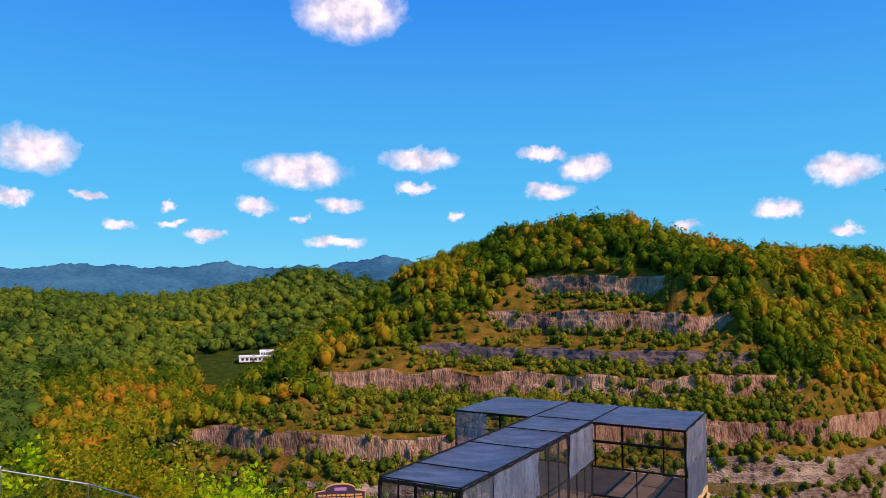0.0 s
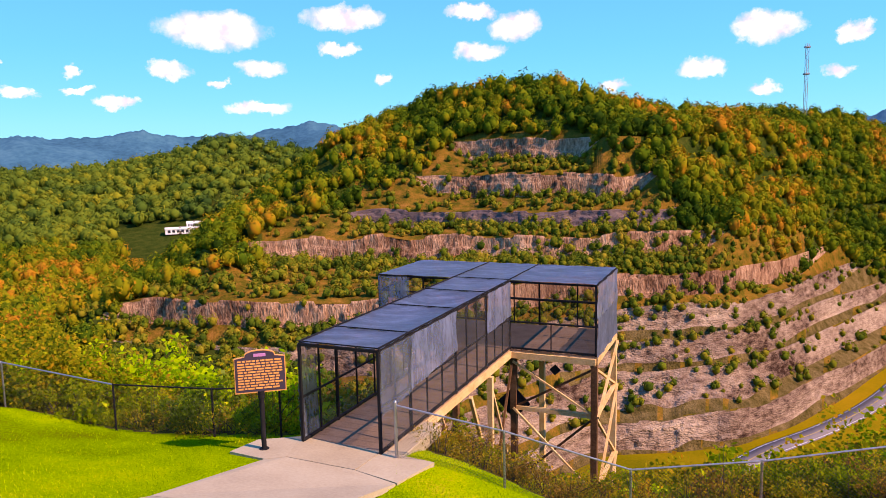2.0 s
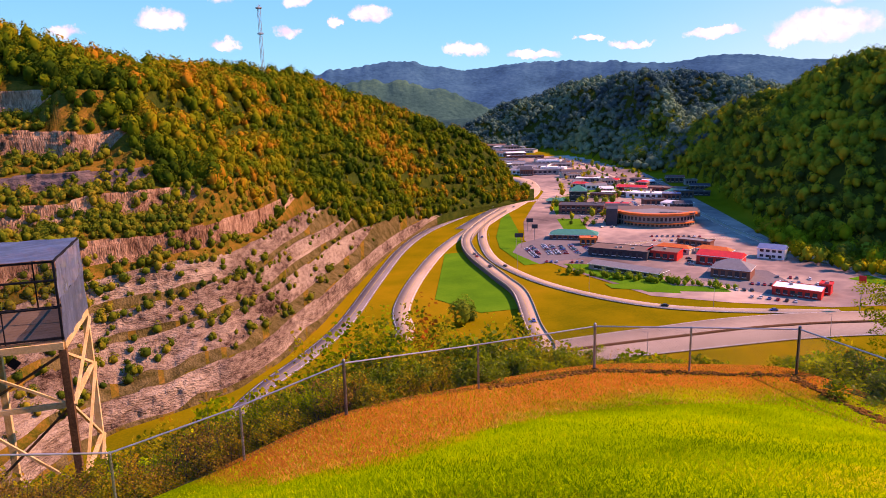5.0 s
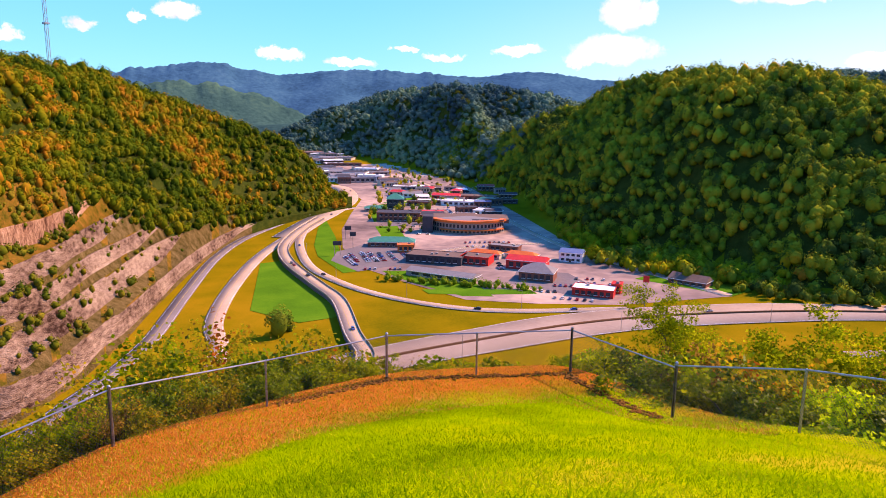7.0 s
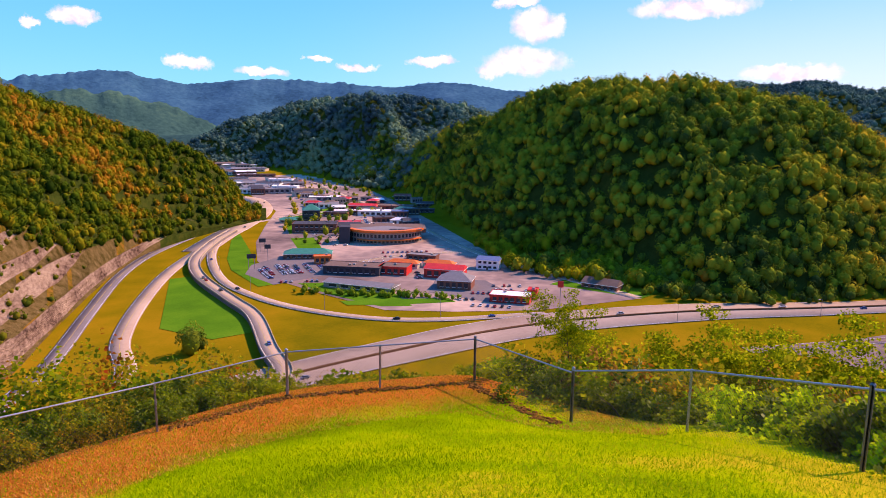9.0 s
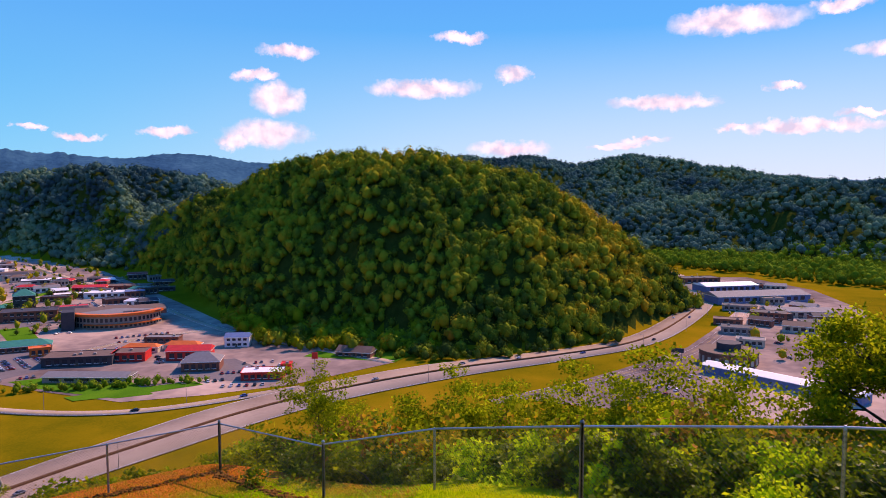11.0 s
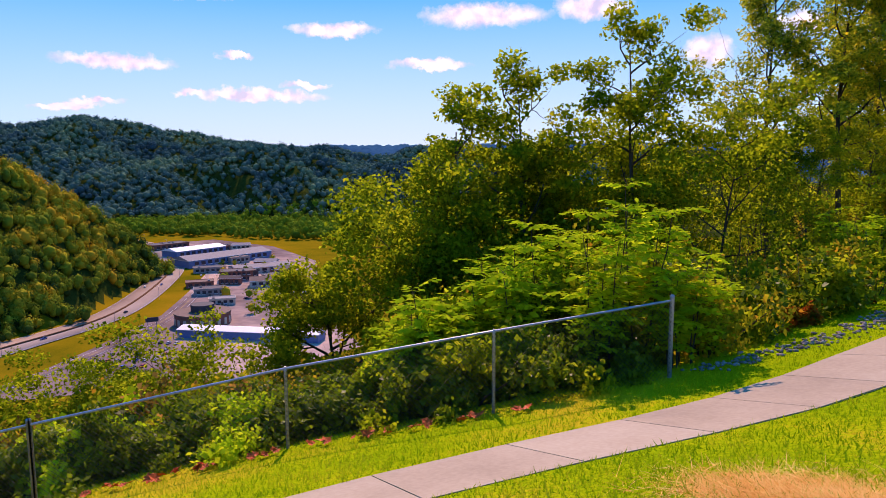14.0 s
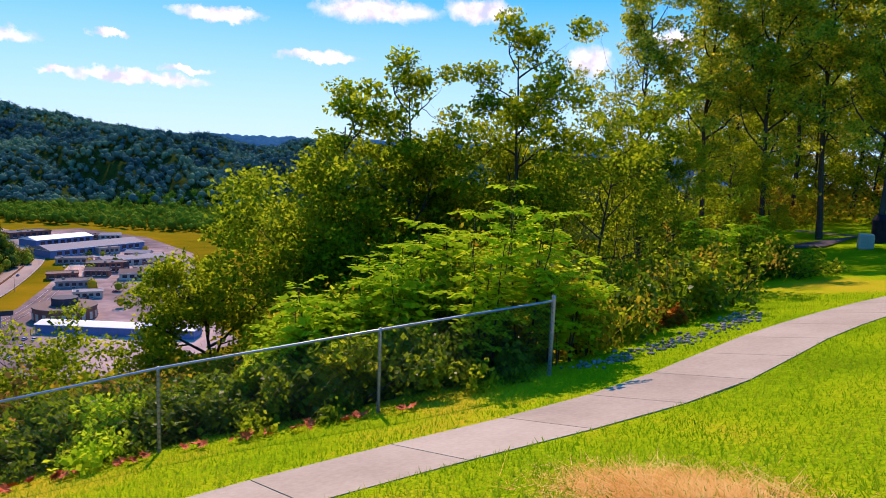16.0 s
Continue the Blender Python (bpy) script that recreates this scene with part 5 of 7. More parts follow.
building(608, -172, 26, 15, 5.5, facing(608, -172), M_STONE, M_DARKR, "low grey workshop with a dark flat roof", windows=5)
building(560, -168, 20, 12, 5, facing(560, -168), M_CREAM, M_GREYR, "cream shop with a grey flat roof", windows=4)
building(668, -215, 30, 18, 9, facing(668, -215), M_BRICK, M_DARKR, "two-storey brick block with a dark roof", windows=6, storeys=2)
building(705, -252, 60, 24, 6, facing(705, -252) + 20, M_CREAM, M_GREYR, "tan warehouse with a low gabled roof", "gable", 2.5, 7, name="warehouse")
building(800, -242, 110, 36, 8, facing(800, -242) + 35, M_BLUEW, M_GREYR, "long warehouse with a grey ribbed roof", "gable", 4, 12, name="warehouse")
building(880, -232, 70, 30, 8, facing(880, -232) + 35, M_BLUEW, M_WHITER, "warehouse with a pale blue-white roof", "gable", 3, 8, name="warehouse")
building(960, -218, 50, 24, 7, facing(960, -218) + 30, M_BRICK, M_DARKR, "brick works building with a dark roof", windows=6)
building(650, -175, 24, 14, 5, facing(650, -175), M_BRICK, M_BROWNR, "small brick shop by the highway", windows=4)
building(730, -205, 28, 14, 5.5, facing(730, -205), M_STONE, M_DARKR, "grey shop by the highway", windows=5)
building(620, -225, 26, 16, 6, facing(620, -225), M_CREAM, M_BROWNR, "tan shop with a brown gabled roof", "gable", 3, 4)


def round_block(x, y, r, h, label):
    """Round brick building: pale band, arched openings between brick piers, dark drum on the roof."""
    e = thing("round_building", pose(x, y, FLOOR + 0.15), label, "building", "town buildings")
    part("wall", rod(bmesh.new(), (0, 0, 0), (0, 0, h * 0.9), r, seg=40), M_BRICK, e)
    part("roof", rod(bmesh.new(), (0, 0, h * 0.9), (0, 0, h), r + 0.5, seg=40), M_BROWNR, e)
    part("drum", rod(bmesh.new(), (0, 0, h), (0, 0, h + 5), r * 0.42, seg=28), M_DARKR, e)
    for k in range(20):
        a = 2 * math.pi * k / 20
        bm = box(bmesh.new(), -1.2, -0.25, h * 0.1, 1.2, 0.25, h * 0.62)
        bmesh.ops.transform(bm, matrix=pose(math.sin(a) * r, math.cos(a) * r, 0, 0, 0, -math.degrees(a)), verts=bm.verts)
        part("window", bm, M_CREAM, e)
    return e


round_block(500, -136, 19, 9, "round brick building with pale arches and a dark roof drum")


def curved_block():
    """The large curved building with an orange cornice."""
    e = thing("curved_building", pose(574, 362, FLOOR + 0.15, 0, 0, facing(574, 362)), "large curved grey commercial building with an orange cornice", "building", "town buildings")

    def arc_wall(name, r0, r1, z0, z1, mat, a0=-62, a1=62, n=40):
        bm = bmesh.new()
        rows = []
        for k in range(n + 1):
            a = radians(a0 + (a1 - a0) * k / n)
            rows.append([bm.verts.new((math.sin(a) * q_, -math.cos(a) * q_ + 22, zz)) for q_, zz in ((r0, z0), (r1, z0), (r1, z1), (r0, z1))])
        for p_, s_ in zip(rows, rows[1:]):
            for k in range(4):
                bm.faces.new((p_[k], p_[(k + 1) % 4], s_[(k + 1) % 4], s_[k]))
        for r_ in (rows[0], rows[-1][::-1]):
            bm.faces.new(r_)
        bmesh.ops.recalc_face_normals(bm, faces=bm.faces)
        return part(name, bm, mat, e)

    arc_wall("wall", 2, 40, 0, 12, M_STONE)
    arc_wall("roof", 2, 39.5, 12, 12.4, M_GREYR)
    arc_wall("cornice", 36.5, 42.4, 11.0, 13.0, M_ORANGE)
    arc_wall("awning", 40, 43.0, 3.6, 4.4, M_ORANGE, -40, 55)
    for k in range(22):
        a = radians(-58 + 116 * k / 21)
        for s in range(2):
            bm = box(bmesh.new(), -1.1, -0.15, 1.2 + s * 4.8, 1.1, 0.15, 4.4 + s * 4.8)
            bmesh.ops.transform(bm, matrix=pose(math.sin(a) * 40, -math.cos(a) * 40 + 22, 0, 0, 0, math.degrees(a)), verts=bm.verts)
            part("window", bm, M_GLASS, e)
    part("stair_tower", box(bmesh.new(), -44, -12, 0, -34, 4, 16), M_DARKR, e)
    part("rear_roof", box(bmesh.new(), -36, 4, 8, 40, 40, 11.8), M_BROWNR, e)
    for k in range(4):
        part("solar_panel", box(bmesh.new(), 4 + k * 8, -8, 12.5, 11 + k * 8, -2, 12.9), M_DARKR, e)


curved_block()


# ---- cars ----
def car(name, paint, label):
    e = thing(name, pose(0, 0, -500), label, "car", "cars")
    bm = box(bmesh.new(), -0.9, -2.2, 0.35, 0.9, 2.2, 0.95, 0.12)
    part("body", bm, paint, e)
    bm = bmesh.new()
    vs = [bm.verts.new(p) for p in ((-0.82, -1.3, 0.95), (0.82, -1.3, 0.95), (0.82, 1.6, 0.95), (-0.82, 1.6, 0.95), (-0.68, -0.7, 1.45), (0.68, -0.7, 1.45), (0.68, 1.1, 1.45), (-0.68, 1.1, 1.45))]
    for ids in ((0, 1, 5, 4), (1, 2, 6, 5), (2, 3, 7, 6), (3, 0, 4, 7), (4, 5, 6, 7)):
        bm.faces.new([vs[i] for i in ids])
    part("cabin_glass", bm, M_GLASS, e)
    part("roof_panel", box(bmesh.new(), -0.66, -0.68, 1.45, 0.66, 1.08, 1.5), paint, e)
    for sx in (-0.85, 0.85):
        for sy in (-1.35, 1.35):
            part("wheel", rod(bmesh.new(), (sx - 0.1, sy, 0.33), (sx + 0.1, sy, 0.33), 0.33, seg=10), M_BLACK, e)
    return e


paints = [("white", (0.75, 0.75, 0.76)), ("silver", (0.45, 0.46, 0.5)), ("black", (0.03, 0.03, 0.035)), ("red", (0.5, 0.03, 0.025)), ("blue", (0.06, 0.12, 0.36)), ("grey", (0.18, 0.18, 0.2))]
masters = [car("car", plain("car_paint_" + n, c, 0.3, 0.3, 0.05), n + " car on the asphalt") for n, c in paints]
used = [False] * len(masters)


def put_car(x, y, rot, which=None, z=FLOOR + 0.2):
    k = random.randrange(len(masters)) if which is None else which
    m = pose(x, y, z, 0, 0, rot)
    if not used[k]:
        masters[k].matrix_world, used[k] = m, True
        return
    copy_thing(masters[k], m)


def car_row(x0, y0, x1, y1, n, rot, fill=0.85):
    for k in range(n):
        if random.random() < fill:
            t = k / max(1, n - 1)
            put_car(x0 + (x1 - x0) * t + random.uniform(-0.3, 0.3), y0 + (y1 - y0) * t, rot + random.uniform(-3, 3) + random.choice((0, 180)))


for (x0, y0, x1, y1, n) in ((400, 352, 420, 378, 11), (406, 345, 428, 372, 11), (416, 338, 437, 362, 10), (422, 331, 443, 356, 10), (384, 330, 400, 310, 8),
                            (470, 322, 500, 288, 12), (520, 330, 545, 300, 10), (450, 196, 460, 176, 7), (395, 182, 402, 160, 6)):
    car_row(x0, y0, x1, y1, n, math.degrees(math.atan2(y1 - y0, x1 - x0)) )
for (x0, y0, x1, y1, n) in ((411, 341, 432, 367, 11), (390, 345, 408, 371, 9), (432, 326, 452, 350, 9), (448, 322, 470, 300, 9), (462, 315, 486, 286, 9), (446, 250, 462, 262, 6),
                            (424, 196, 432, 180, 6), (440, 186, 452, 164, 8), (404, 196, 416, 178, 6), (505, 318, 530, 285, 10), (600, 420, 640, 455, 14), (640, 420, 690, 465, 18), (700, 560, 760, 610, 20), (740, 570, 800, 620, 20)):
    car_row(x0, y0, x1, y1, n, math.degrees(math.atan2(y1 - y0, x1 - x0)))
for k in range(5):
    car_row(425 + 11 * k, -50 - 9 * k, 412 + 9 * k, -78 - 8 * k, 7, 50, 0.7)
for k in range(110):
    t = random.random()
    sx = 520 + 560 * t
    put_car(sx, 0.75 * sx + random.uniform(-110, 60) * (0.4 + t), random.uniform(0, 180))
for k in range(26):
    t = random.random()
    put_car(500 + 400 * t + random.uniform(-15, 15), -150 - 75 * t + random.uniform(-55, 6), random.uniform(0, 180))
for ln, offs, z0 in ((l5, (-8, -4.5, 4.5, 8), FLOOR + 0.6), (hwb_ln, (-8, 7), FLOOR + 0.5), (l4, (0,), FLOOR + 0.55), (l3, (1,), FLOOR + 3.0)):
    for k in range(13 if ln is l5 else 4):
        i = random.randrange(6, len(ln) - 4)
        t = ln[i + 1] - ln[i]
        t = t / np.linalg.norm(t)
        o = random.choice(offs)
        put_car(ln[i][0] + t[1] * o, ln[i][1] - t[0] * o, math.degrees(math.atan2(t[1], t[0])) - 90, z=z0 + 0.02)


# ---- poles, mast and signs in the valley ----
def lamp_pole(x, y, h, rot):
    e = thing("street_lamp", pose(x, y, FLOOR + 0.2, 0, 0, rot), "tall grey steel street lamp by the road", "street lamp", "street lamps")
    part("pole", rod(bmesh.new(), (0, 0, 0), (0, 0, h), 0.16, 0.09), M_GALV, e)
    part("arm", rod(bmesh.new(), (0, 0, h), (2.2, 0, h + 0.3), 0.07), M_GALV, e)
    part("lamp_head", box(bmesh.new(), 1.8, -0.2, h + 0.2, 2.7, 0.2, h + 0.4, 0.05), M_STONE, e)


for k, i in enumerate(range(6, len(l4) - 2, 9)):
    lamp_pole(l4[i][0] + 6, l4[i][1] + 3, 11, 30 * k)
for i in range(40, len(l5) - 10, 11):
    lamp_pole(l5[i][0] - 14, l5[i][1] - 12, 11, 120)


def pole_sign(x, y, h, w, sh_, mat, label, two=False):
    e = thing("pole_sign", pose(x, y, FLOOR + 0.2, 0, 0, facing(x, y)), label, "sign", "roadside signs")
    for px in ((-w / 3, w / 3) if two else (0,)):
        part("pole", rod(bmesh.new(), (px, 0, 0), (px, 0, h), 0.25), M_STONE, e)
    part("panel", box(bmesh.new(), -w / 2, -0.3, h - sh_, w / 2, 0.3, h, 0.08), mat, e)


pole_sign(411, 130, 19, 3.6, 4, M_RED, "tall red roadside sign on a single pole")
pole_sign(409, 381, 12, 7, 3.5, M_DARKR, "dark billboard on two posts by the ramp", True)
pole_sign(470, 425, 12, 6, 3.5, M_DARKR, "dark billboard on two posts by the lots", True)
pole_sign(440, 392, 14, 5, 3.5, M_DARKR, "small dark roadside sign")
pole_sign(480, -98, 13, 8, 3, M_DARKR, "dark roadside sign on two posts", True)
mast = thing("radio_mast", pose(265.3, 520.1, 20), "slender grey lattice radio mast on the ridge", "mast")
for k in range(3):
    a0 = k * 2.094
    bar_part("mast_leg", (math.cos(a0) * 1.3, math.sin(a0) * 1.3, 0), (math.cos(a0) * 1.3, math.sin(a0) * 1.3, 66), 0.28, M_GALV, mast)
for k in range(33):
    a0, a1 = (k % 3) * 2.094, ((k + 1) % 3) * 2.094
    bar_part("mast_brace", (math.cos(a0) * 1.3, math.sin(a0) * 1.3, k * 2), (math.cos(a1) * 1.3, math.sin(a1) * 1.3, k * 2 + 2), 0.16, M_GALV, mast)
for zz in (44, 63):
    part("antenna", box(bmesh.new(), -1.8, -1.8, zz, 1.8, 1.8, zz + 1.2, 0.1), M_GALV, mast)


# ---- the viewing platform ----
PA, PW = Vector((0.39, 0.921, 0)), Vector((0.921, -0.39, 0))
P0 = Vector((0.1, 13.1, 0.02))
deck_m = Matrix((( PW.x, PA.x, 0, P0.x), (PW.y, PA.y, 0, P0.y), (0, 0, 1, P0.z), (0, 0, 0, 1)))
platform = thing("viewing_platform", deck_m, "caged steel viewing platform with black mesh screens over the valley", "viewing platform")
H0 = 2.28
XL, YH, HL, HR, YE = -1.98, 9.05, -4.85, 2.85, 12.75
SEGS = [0.0, 1.5, 4.3, 6.75, YH]
# posts
for y in SEGS:
    for x in (XL, 0.0):
        bar_part("post", (x, y, 0), (x, y, H0), 0.06, M_BLACK, platform)
for x, y in ((HL, YH), (HR, YH), (HL, YE), (HR, YE), (XL, YE), (0, YE), (HL, (YH + YE) / 2), (HR, (YH + YE) / 2)):
    bar_part("post", (x, y, 0), (x, y, H0), 0.06, M_BLACK, platform)
for y0, y1 in zip(SEGS, SEGS[1:]):
    for x in (XL, 0.0):
        n = 2 if y1 - y0 < 2 else 3
        for k in range(1, n):
            y = y0 + (y1 - y0) * k / n
            bar_part("mullion", (x, y, 0), (x, y, H0), 0.035, M_BLACK, platform)
        for z in (0.06, 1.05, H0):
            bar_part("rail", (x, y0, z), (x, y1, z), 0.06 if z != 1.05 else 0.04, M_BLACK, platform)
for a, b in (((HL, YH), (XL, YH)), ((0, YH), (HR, YH)), ((HR, YH), (HR, YE)), ((HL, YH), (HL, YE)), ((HL, YE), (HR, YE))):
    for z in (0.06, 0.95, 1.75, H0):
        bar_part("rail", (*a, z), (*b, z), 0.06 if z in (0.06, H0) else 0.045, M_BLACK, platform)
for x in (HL + 1.9, HR - 1.4, XL, 0, -1):
    bar_part("mullion", (x, YE, 0), (x, YE, H0), 0.04, M_BLACK, platform)
bar_part("mullion", (HR - 1.45, YH, 0), (HR - 1.45, YH, 0.95), 0.03, M_BLACK, platform)
for y in SEGS[:-1]:
    bar_part("roof_bar", (XL, y, H0), (0, y, H0), 0.06, M_BLACK, platform)
for x0, x1, y in ((HL, HR, YH), (HL, HR, YE)):
    bar_part("roof_bar", (x0, y, H0), (x1, y, H0), 0.06, M_BLACK, platform)


def sheet(name, x0, y0, x1, y1, z, sag, mat, nx=8, ny=8):
    bm = bmesh.new()
    g = [[bm.verts.new((x0 + (x1 - x0) * i / nx, y0 + (y1 - y0) * j / ny,
                        z - sag * 4 * (i / nx) * (1 - i / nx) * 4 * (j / ny) * (1 - j / ny) * 0.9 + 0.012 * math.sin(i * 2.1 + j * 3.7 + x0 * 5))) for j in range(ny + 1)] for i in range(nx + 1)]
    for i in range(nx):
        for j in range(ny):
            bm.faces.new((g[i][j], g[i + 1][j], g[i + 1][j + 1], g[i][j + 1])).smooth = True
    return part(name, bm, mat, platform)


def curtain(name, a, b, z0, z1, mat, skew=0.0, n=10):
    """An upright screen from a to b; skew lifts its lower edge towards b."""
    bm = bmesh.new()
    A, B = Vector((*a, 0)), Vector((*b, 0))
    side = Vector((-(B - A).y, (B - A).x, 0)).normalized()
    cols = []
    for i in range(n + 1):
        t = i / n
        p = A.lerp(B, t)
        cols.append([bm.verts.new(p + side * (0.02 * math.sin(i * 1.7 + k * 1.1)) + Vector((0, 0, z0 + skew * t + (z1 - z0 - skew * t) * k / 5))) for k in range(6)])
    for c0, c1 in zip(cols, cols[1:]):
        for k in range(5):
            bm.faces.new((c0[k], c1[k], c1[k + 1], c0[k + 1])).smooth = True
    return part(name, bm, mat, platform)


for y0, y1, sag in ((0, 1.5, 0.05), (1.5, 4.3, 0.12), (4.3, 6.75, 0.2), (6.75, YH, 0.1)):
    sheet("roof_screen", XL - 0.03, y0, 0.03, y1, H0 + 0.05, sag, M_ROOFCLOTH)
for x0, x1 in ((HL, XL), (XL, 0.0), (0.0, HR)):
    sheet("roof_screen", x0, YH, x1, YE, H0 + 0.05, 0.08, M_ROOFCLOTH)
for y in SEGS:
    bar_part("seam_bar", (XL - 0.03, y, H0 + 0.075), (0.04, y, H0 + 0.075), 0.028, M_BLACK, platform, 0.022)
for x in (XL, 0.0):
    bar_part("seam_bar", (x, YH, H0 + 0.075), (x, YE, H0 + 0.075), 0.026, M_BLACK, platform, 0.022)
bar_part("seam_bar", (0.02, 0, H0 + 0.08), (0.02, YH, H0 + 0.07), 0.034, M_BLACK, platform, 0.03)
bar_part("seam_bar", (XL, 0, H0 + 0.07), (XL, YH, H0 + 0.07), 0.034, M_BLACK, platform, 0.03)
# side screens: the upper part grey cloth, the lower part thin mesh
for y0, y1, z0, sk, mm in ((0, 1.5, 0.85, 0.1, M_VEIL), (1.5, 4.3, 1.0, 0.2, M_CLOTH), (6.75, YH, 1.05, 0.1, M_CLOTH)):
    curtain("side_screen", (0.05, y0), (0.05, y1), z0, H0, mm, sk)
for y0, y1 in zip(SEGS, SEGS[1:]):
    curtain("lower_screen", (0.02, y0), (0.02, y1), 0.05, H0, M_THIN)
    curtain("side_screen", (XL - 0.05, y0), (XL - 0.05, y1), 0.05, H0, M_THIN)
curtain("corner_screen", (XL - 0.07, 0), (XL - 0.07, 0.75), 0.05, H0, M_CLOTH)
curtain("end_screen", (HR + 0.05, YH), (HR + 0.05, YE), 1.2, H0, M_CLOTH)
curtain("end_screen", (HR + 0.05, YH), (HR + 0.05, YE), -0.1, 1.2, M_ROOFCLOTH)
curtain("wing_screen", (HL, YH - 0.05), (HL + 1.2, YH - 0.05), 0.0, H0, M_CLOTH)
curtain("wing_screen", (HL + 1.2, YH - 0.05), (XL, YH - 0.05), 0.0, 1.7, M_THIN)
curtain("wing_screen", (HL - 0.05, YH), (HL - 0.05, YE), 0.0, H0, M_THIN)
curtain("back_screen", (HL, YE + 0.05), (HR, YE + 0.05), 0.0, H0, M_THIN)
# deck boards
for k in range(32):
    y = k * YH / 32
    part("deck_plank", box(bmesh.new(), XL, y + 0.004, -0.05, 0, y + YH / 32 - 0.004, 0), M_DECK, platform)
for k in range(13):
    y = YH + k * (YE - YH) / 13
    part("deck_plank", box(bmesh.new(), HL, y + 0.004, -0.05, HR, y + (YE - YH) / 13 - 0.004, 0), M_DECK, platform)
# frame below
for x in (XL, 0.03):
    bar_part("beam", (x, 0.3, -0.16), (x, YH, -0.16), 0.1, M_TAN, platform, 0.2, "weathered tan beam")
for y in (YH - 0.03, YE):
    bar_part("beam", (HL, y, -0.17), (HR, y, -0.17), 0.12, M_TAN, platform, 0.2, "weathered tan beam")
for x in (HL, HR):
    bar_part("beam", (x, YH, -0.17), (x, YE, -0.17), 0.12, M_TAN, platform, 0.2, "weathered tan beam")
LEG = -7.5
for x, y, mm in ((HR - 0.05, YH + 0.05, M_RUST), (HR - 0.05, YE, M_TAN), (0.1, YH + 0.1, M_RUST), (0.1, YE, M_TAN), (XL, YH, M_RUST), (HL + 0.1, YH, M_RUST), (HL + 0.1, YE, M_TAN)):
    bar_part("leg", (x, y, -0.3), (x, y, LEG), 0.2, mm, platform)
for x in (0.06, XL):
    bar_part("leg", (x, 6.9, -0.3), (x, 6.9, -5.5), 0.16, M_TAN, platform)
for z in (-2.0, -4.6):
    bar_part("tie", (0.1, YH + 0.1, z), (HR, YH + 0.1, z), 0.14, M_TAN, platform)
    bar_part("tie", (HR, YH, z), (HR, YE, z), 0.12, M_TAN, platform)
    bar_part("tie", (XL, 6.9, z), (XL, YH, z), 0.12, M_TAN, platform)
for x0, x1, z0, z1 in ((0.1, HR, -0.4, -2.0), (0.1, HR, -2.0, -4.6), (0.1, HR, -4.6, -7.2)):
    bar_part("brace", (x0, YH, z0), (x1, YH, z1), 0.07, M_TAN, platform)
    bar_part("brace", (x0, YH + 0.1, z1), (x1, YH + 0.1, z0), 0.07, M_RUST, platform)
    bar_part("brace", (HR, YH, z0), (HR, YE, z1), 0.08, M_TAN, platform)
    bar_part("brace", (HR + 0.08, YH, z1), (HR + 0.08, YE, z0), 0.08, M_TAN, platform)
for x in (0.06, XL):
    bar_part("brace", (x, 6.9, -0.5), (x, YH, -4.4), 0.07, M_TAN, platform)
    bar_part("brace", (x, 6.9, -4.4), (x, YH, -0.5), 0.07, M_RUST, platform)
bar_part("brace", (0.06, 5.2, -0.4), (0.06, 6.9, -3.6), 0.1, M_TAN, platform)
for x, y, z, s in ((0.1, YH + 0.1, -1.85, 0.62), (1.5, YH + 0.14, -0.6, 0.2)):
    bm = bmesh.new()
    bar(bm, (x, y - 0.02, z), (x, y + 0.02, z), s * 1.3)
    bmesh.ops.transform(bm, matrix=Matrix.Translation((x, y, z)) @ pose(0, 0, 0, 0, 45, 0) @ Matrix.Translation((-x, -y, -z)), verts=bm.verts)
    part("gusset_plate", bm, M_BLACK, platform)
part("sill_block", box(bmesh.new(), -0.12, -0.35, -0.35, 0.45, 2.2, -0.02, 0.02), M_CONC, platform)


# ---- concrete walks ----
def slab(parent, pts, z, mat=M_CONC, thick=0.12):
    bm = bmesh.new()
    top = [bm.verts.new((x, y, zz)) for (x, y), zz in zip(pts, z)]
    low = [bm.verts.new((x, y, zz - thick)) for (x, y), zz in zip(pts, z)]
    bm.faces.new(top), bm.faces.new(low[::-1])
    n = len(top)
    for i in range(n):
        bm.faces.new((top[i], low[i], low[(i + 1) % n], top[(i + 1) % n]))
    bmesh.ops.recalc_face_normals(bm, faces=bm.faces)
    return part("slab", bm, mat, parent)


apron = tagged(new("pavement_3"), "pale concrete apron in front of the viewing platform", "pavement", kind="structure")
for pts in ([(-3.25, 13.4), (-2.8, 14.05), (-1.85, 14.2), (-1.9, 12.95), (-2.35, 12.85)], [(-1.85, 14.2), (0.1, 13.25), (-0.35, 12.25), (-1.9, 12.95)], [(0.12, 13.25), (1.25, 12.65), (0.55, 11.6), (-0.33, 12.22)],
            [(-2.35, 12.83), (-1.9, 12.93), (-0.37, 12.23), (0.52, 11.57), (-0.6, 9.4), (-3.6, 10.2)], [(-3.6, 10.17), (-0.6, 9.37), (-0.9, 7.2), (-3.9, 8)]):
    slab(apron, pts, [max(0.04, on_land(x, y) + 0.05) for x, y in pts])
walkway = tagged(new("pavement_4"), "pale concrete footpath of broom-finished slabs", "pavement", kind="structure")
wl_pts = spline([(9.3, -2.2), (8.75, -4.2), (8.3, -6.6), (7.8, -9.5), (7.6, -12.4), (7.65, -16.2), (7.1, -20.5), (5.6, -26), (3.0, -32)], 0.25)
seg_len = np.concatenate([[0], np.cumsum(np.linalg.norm(np.diff(wl_pts, axis=0), axis=1))])
marks = np.arange(0.35, seg_len[-1], 1.62)
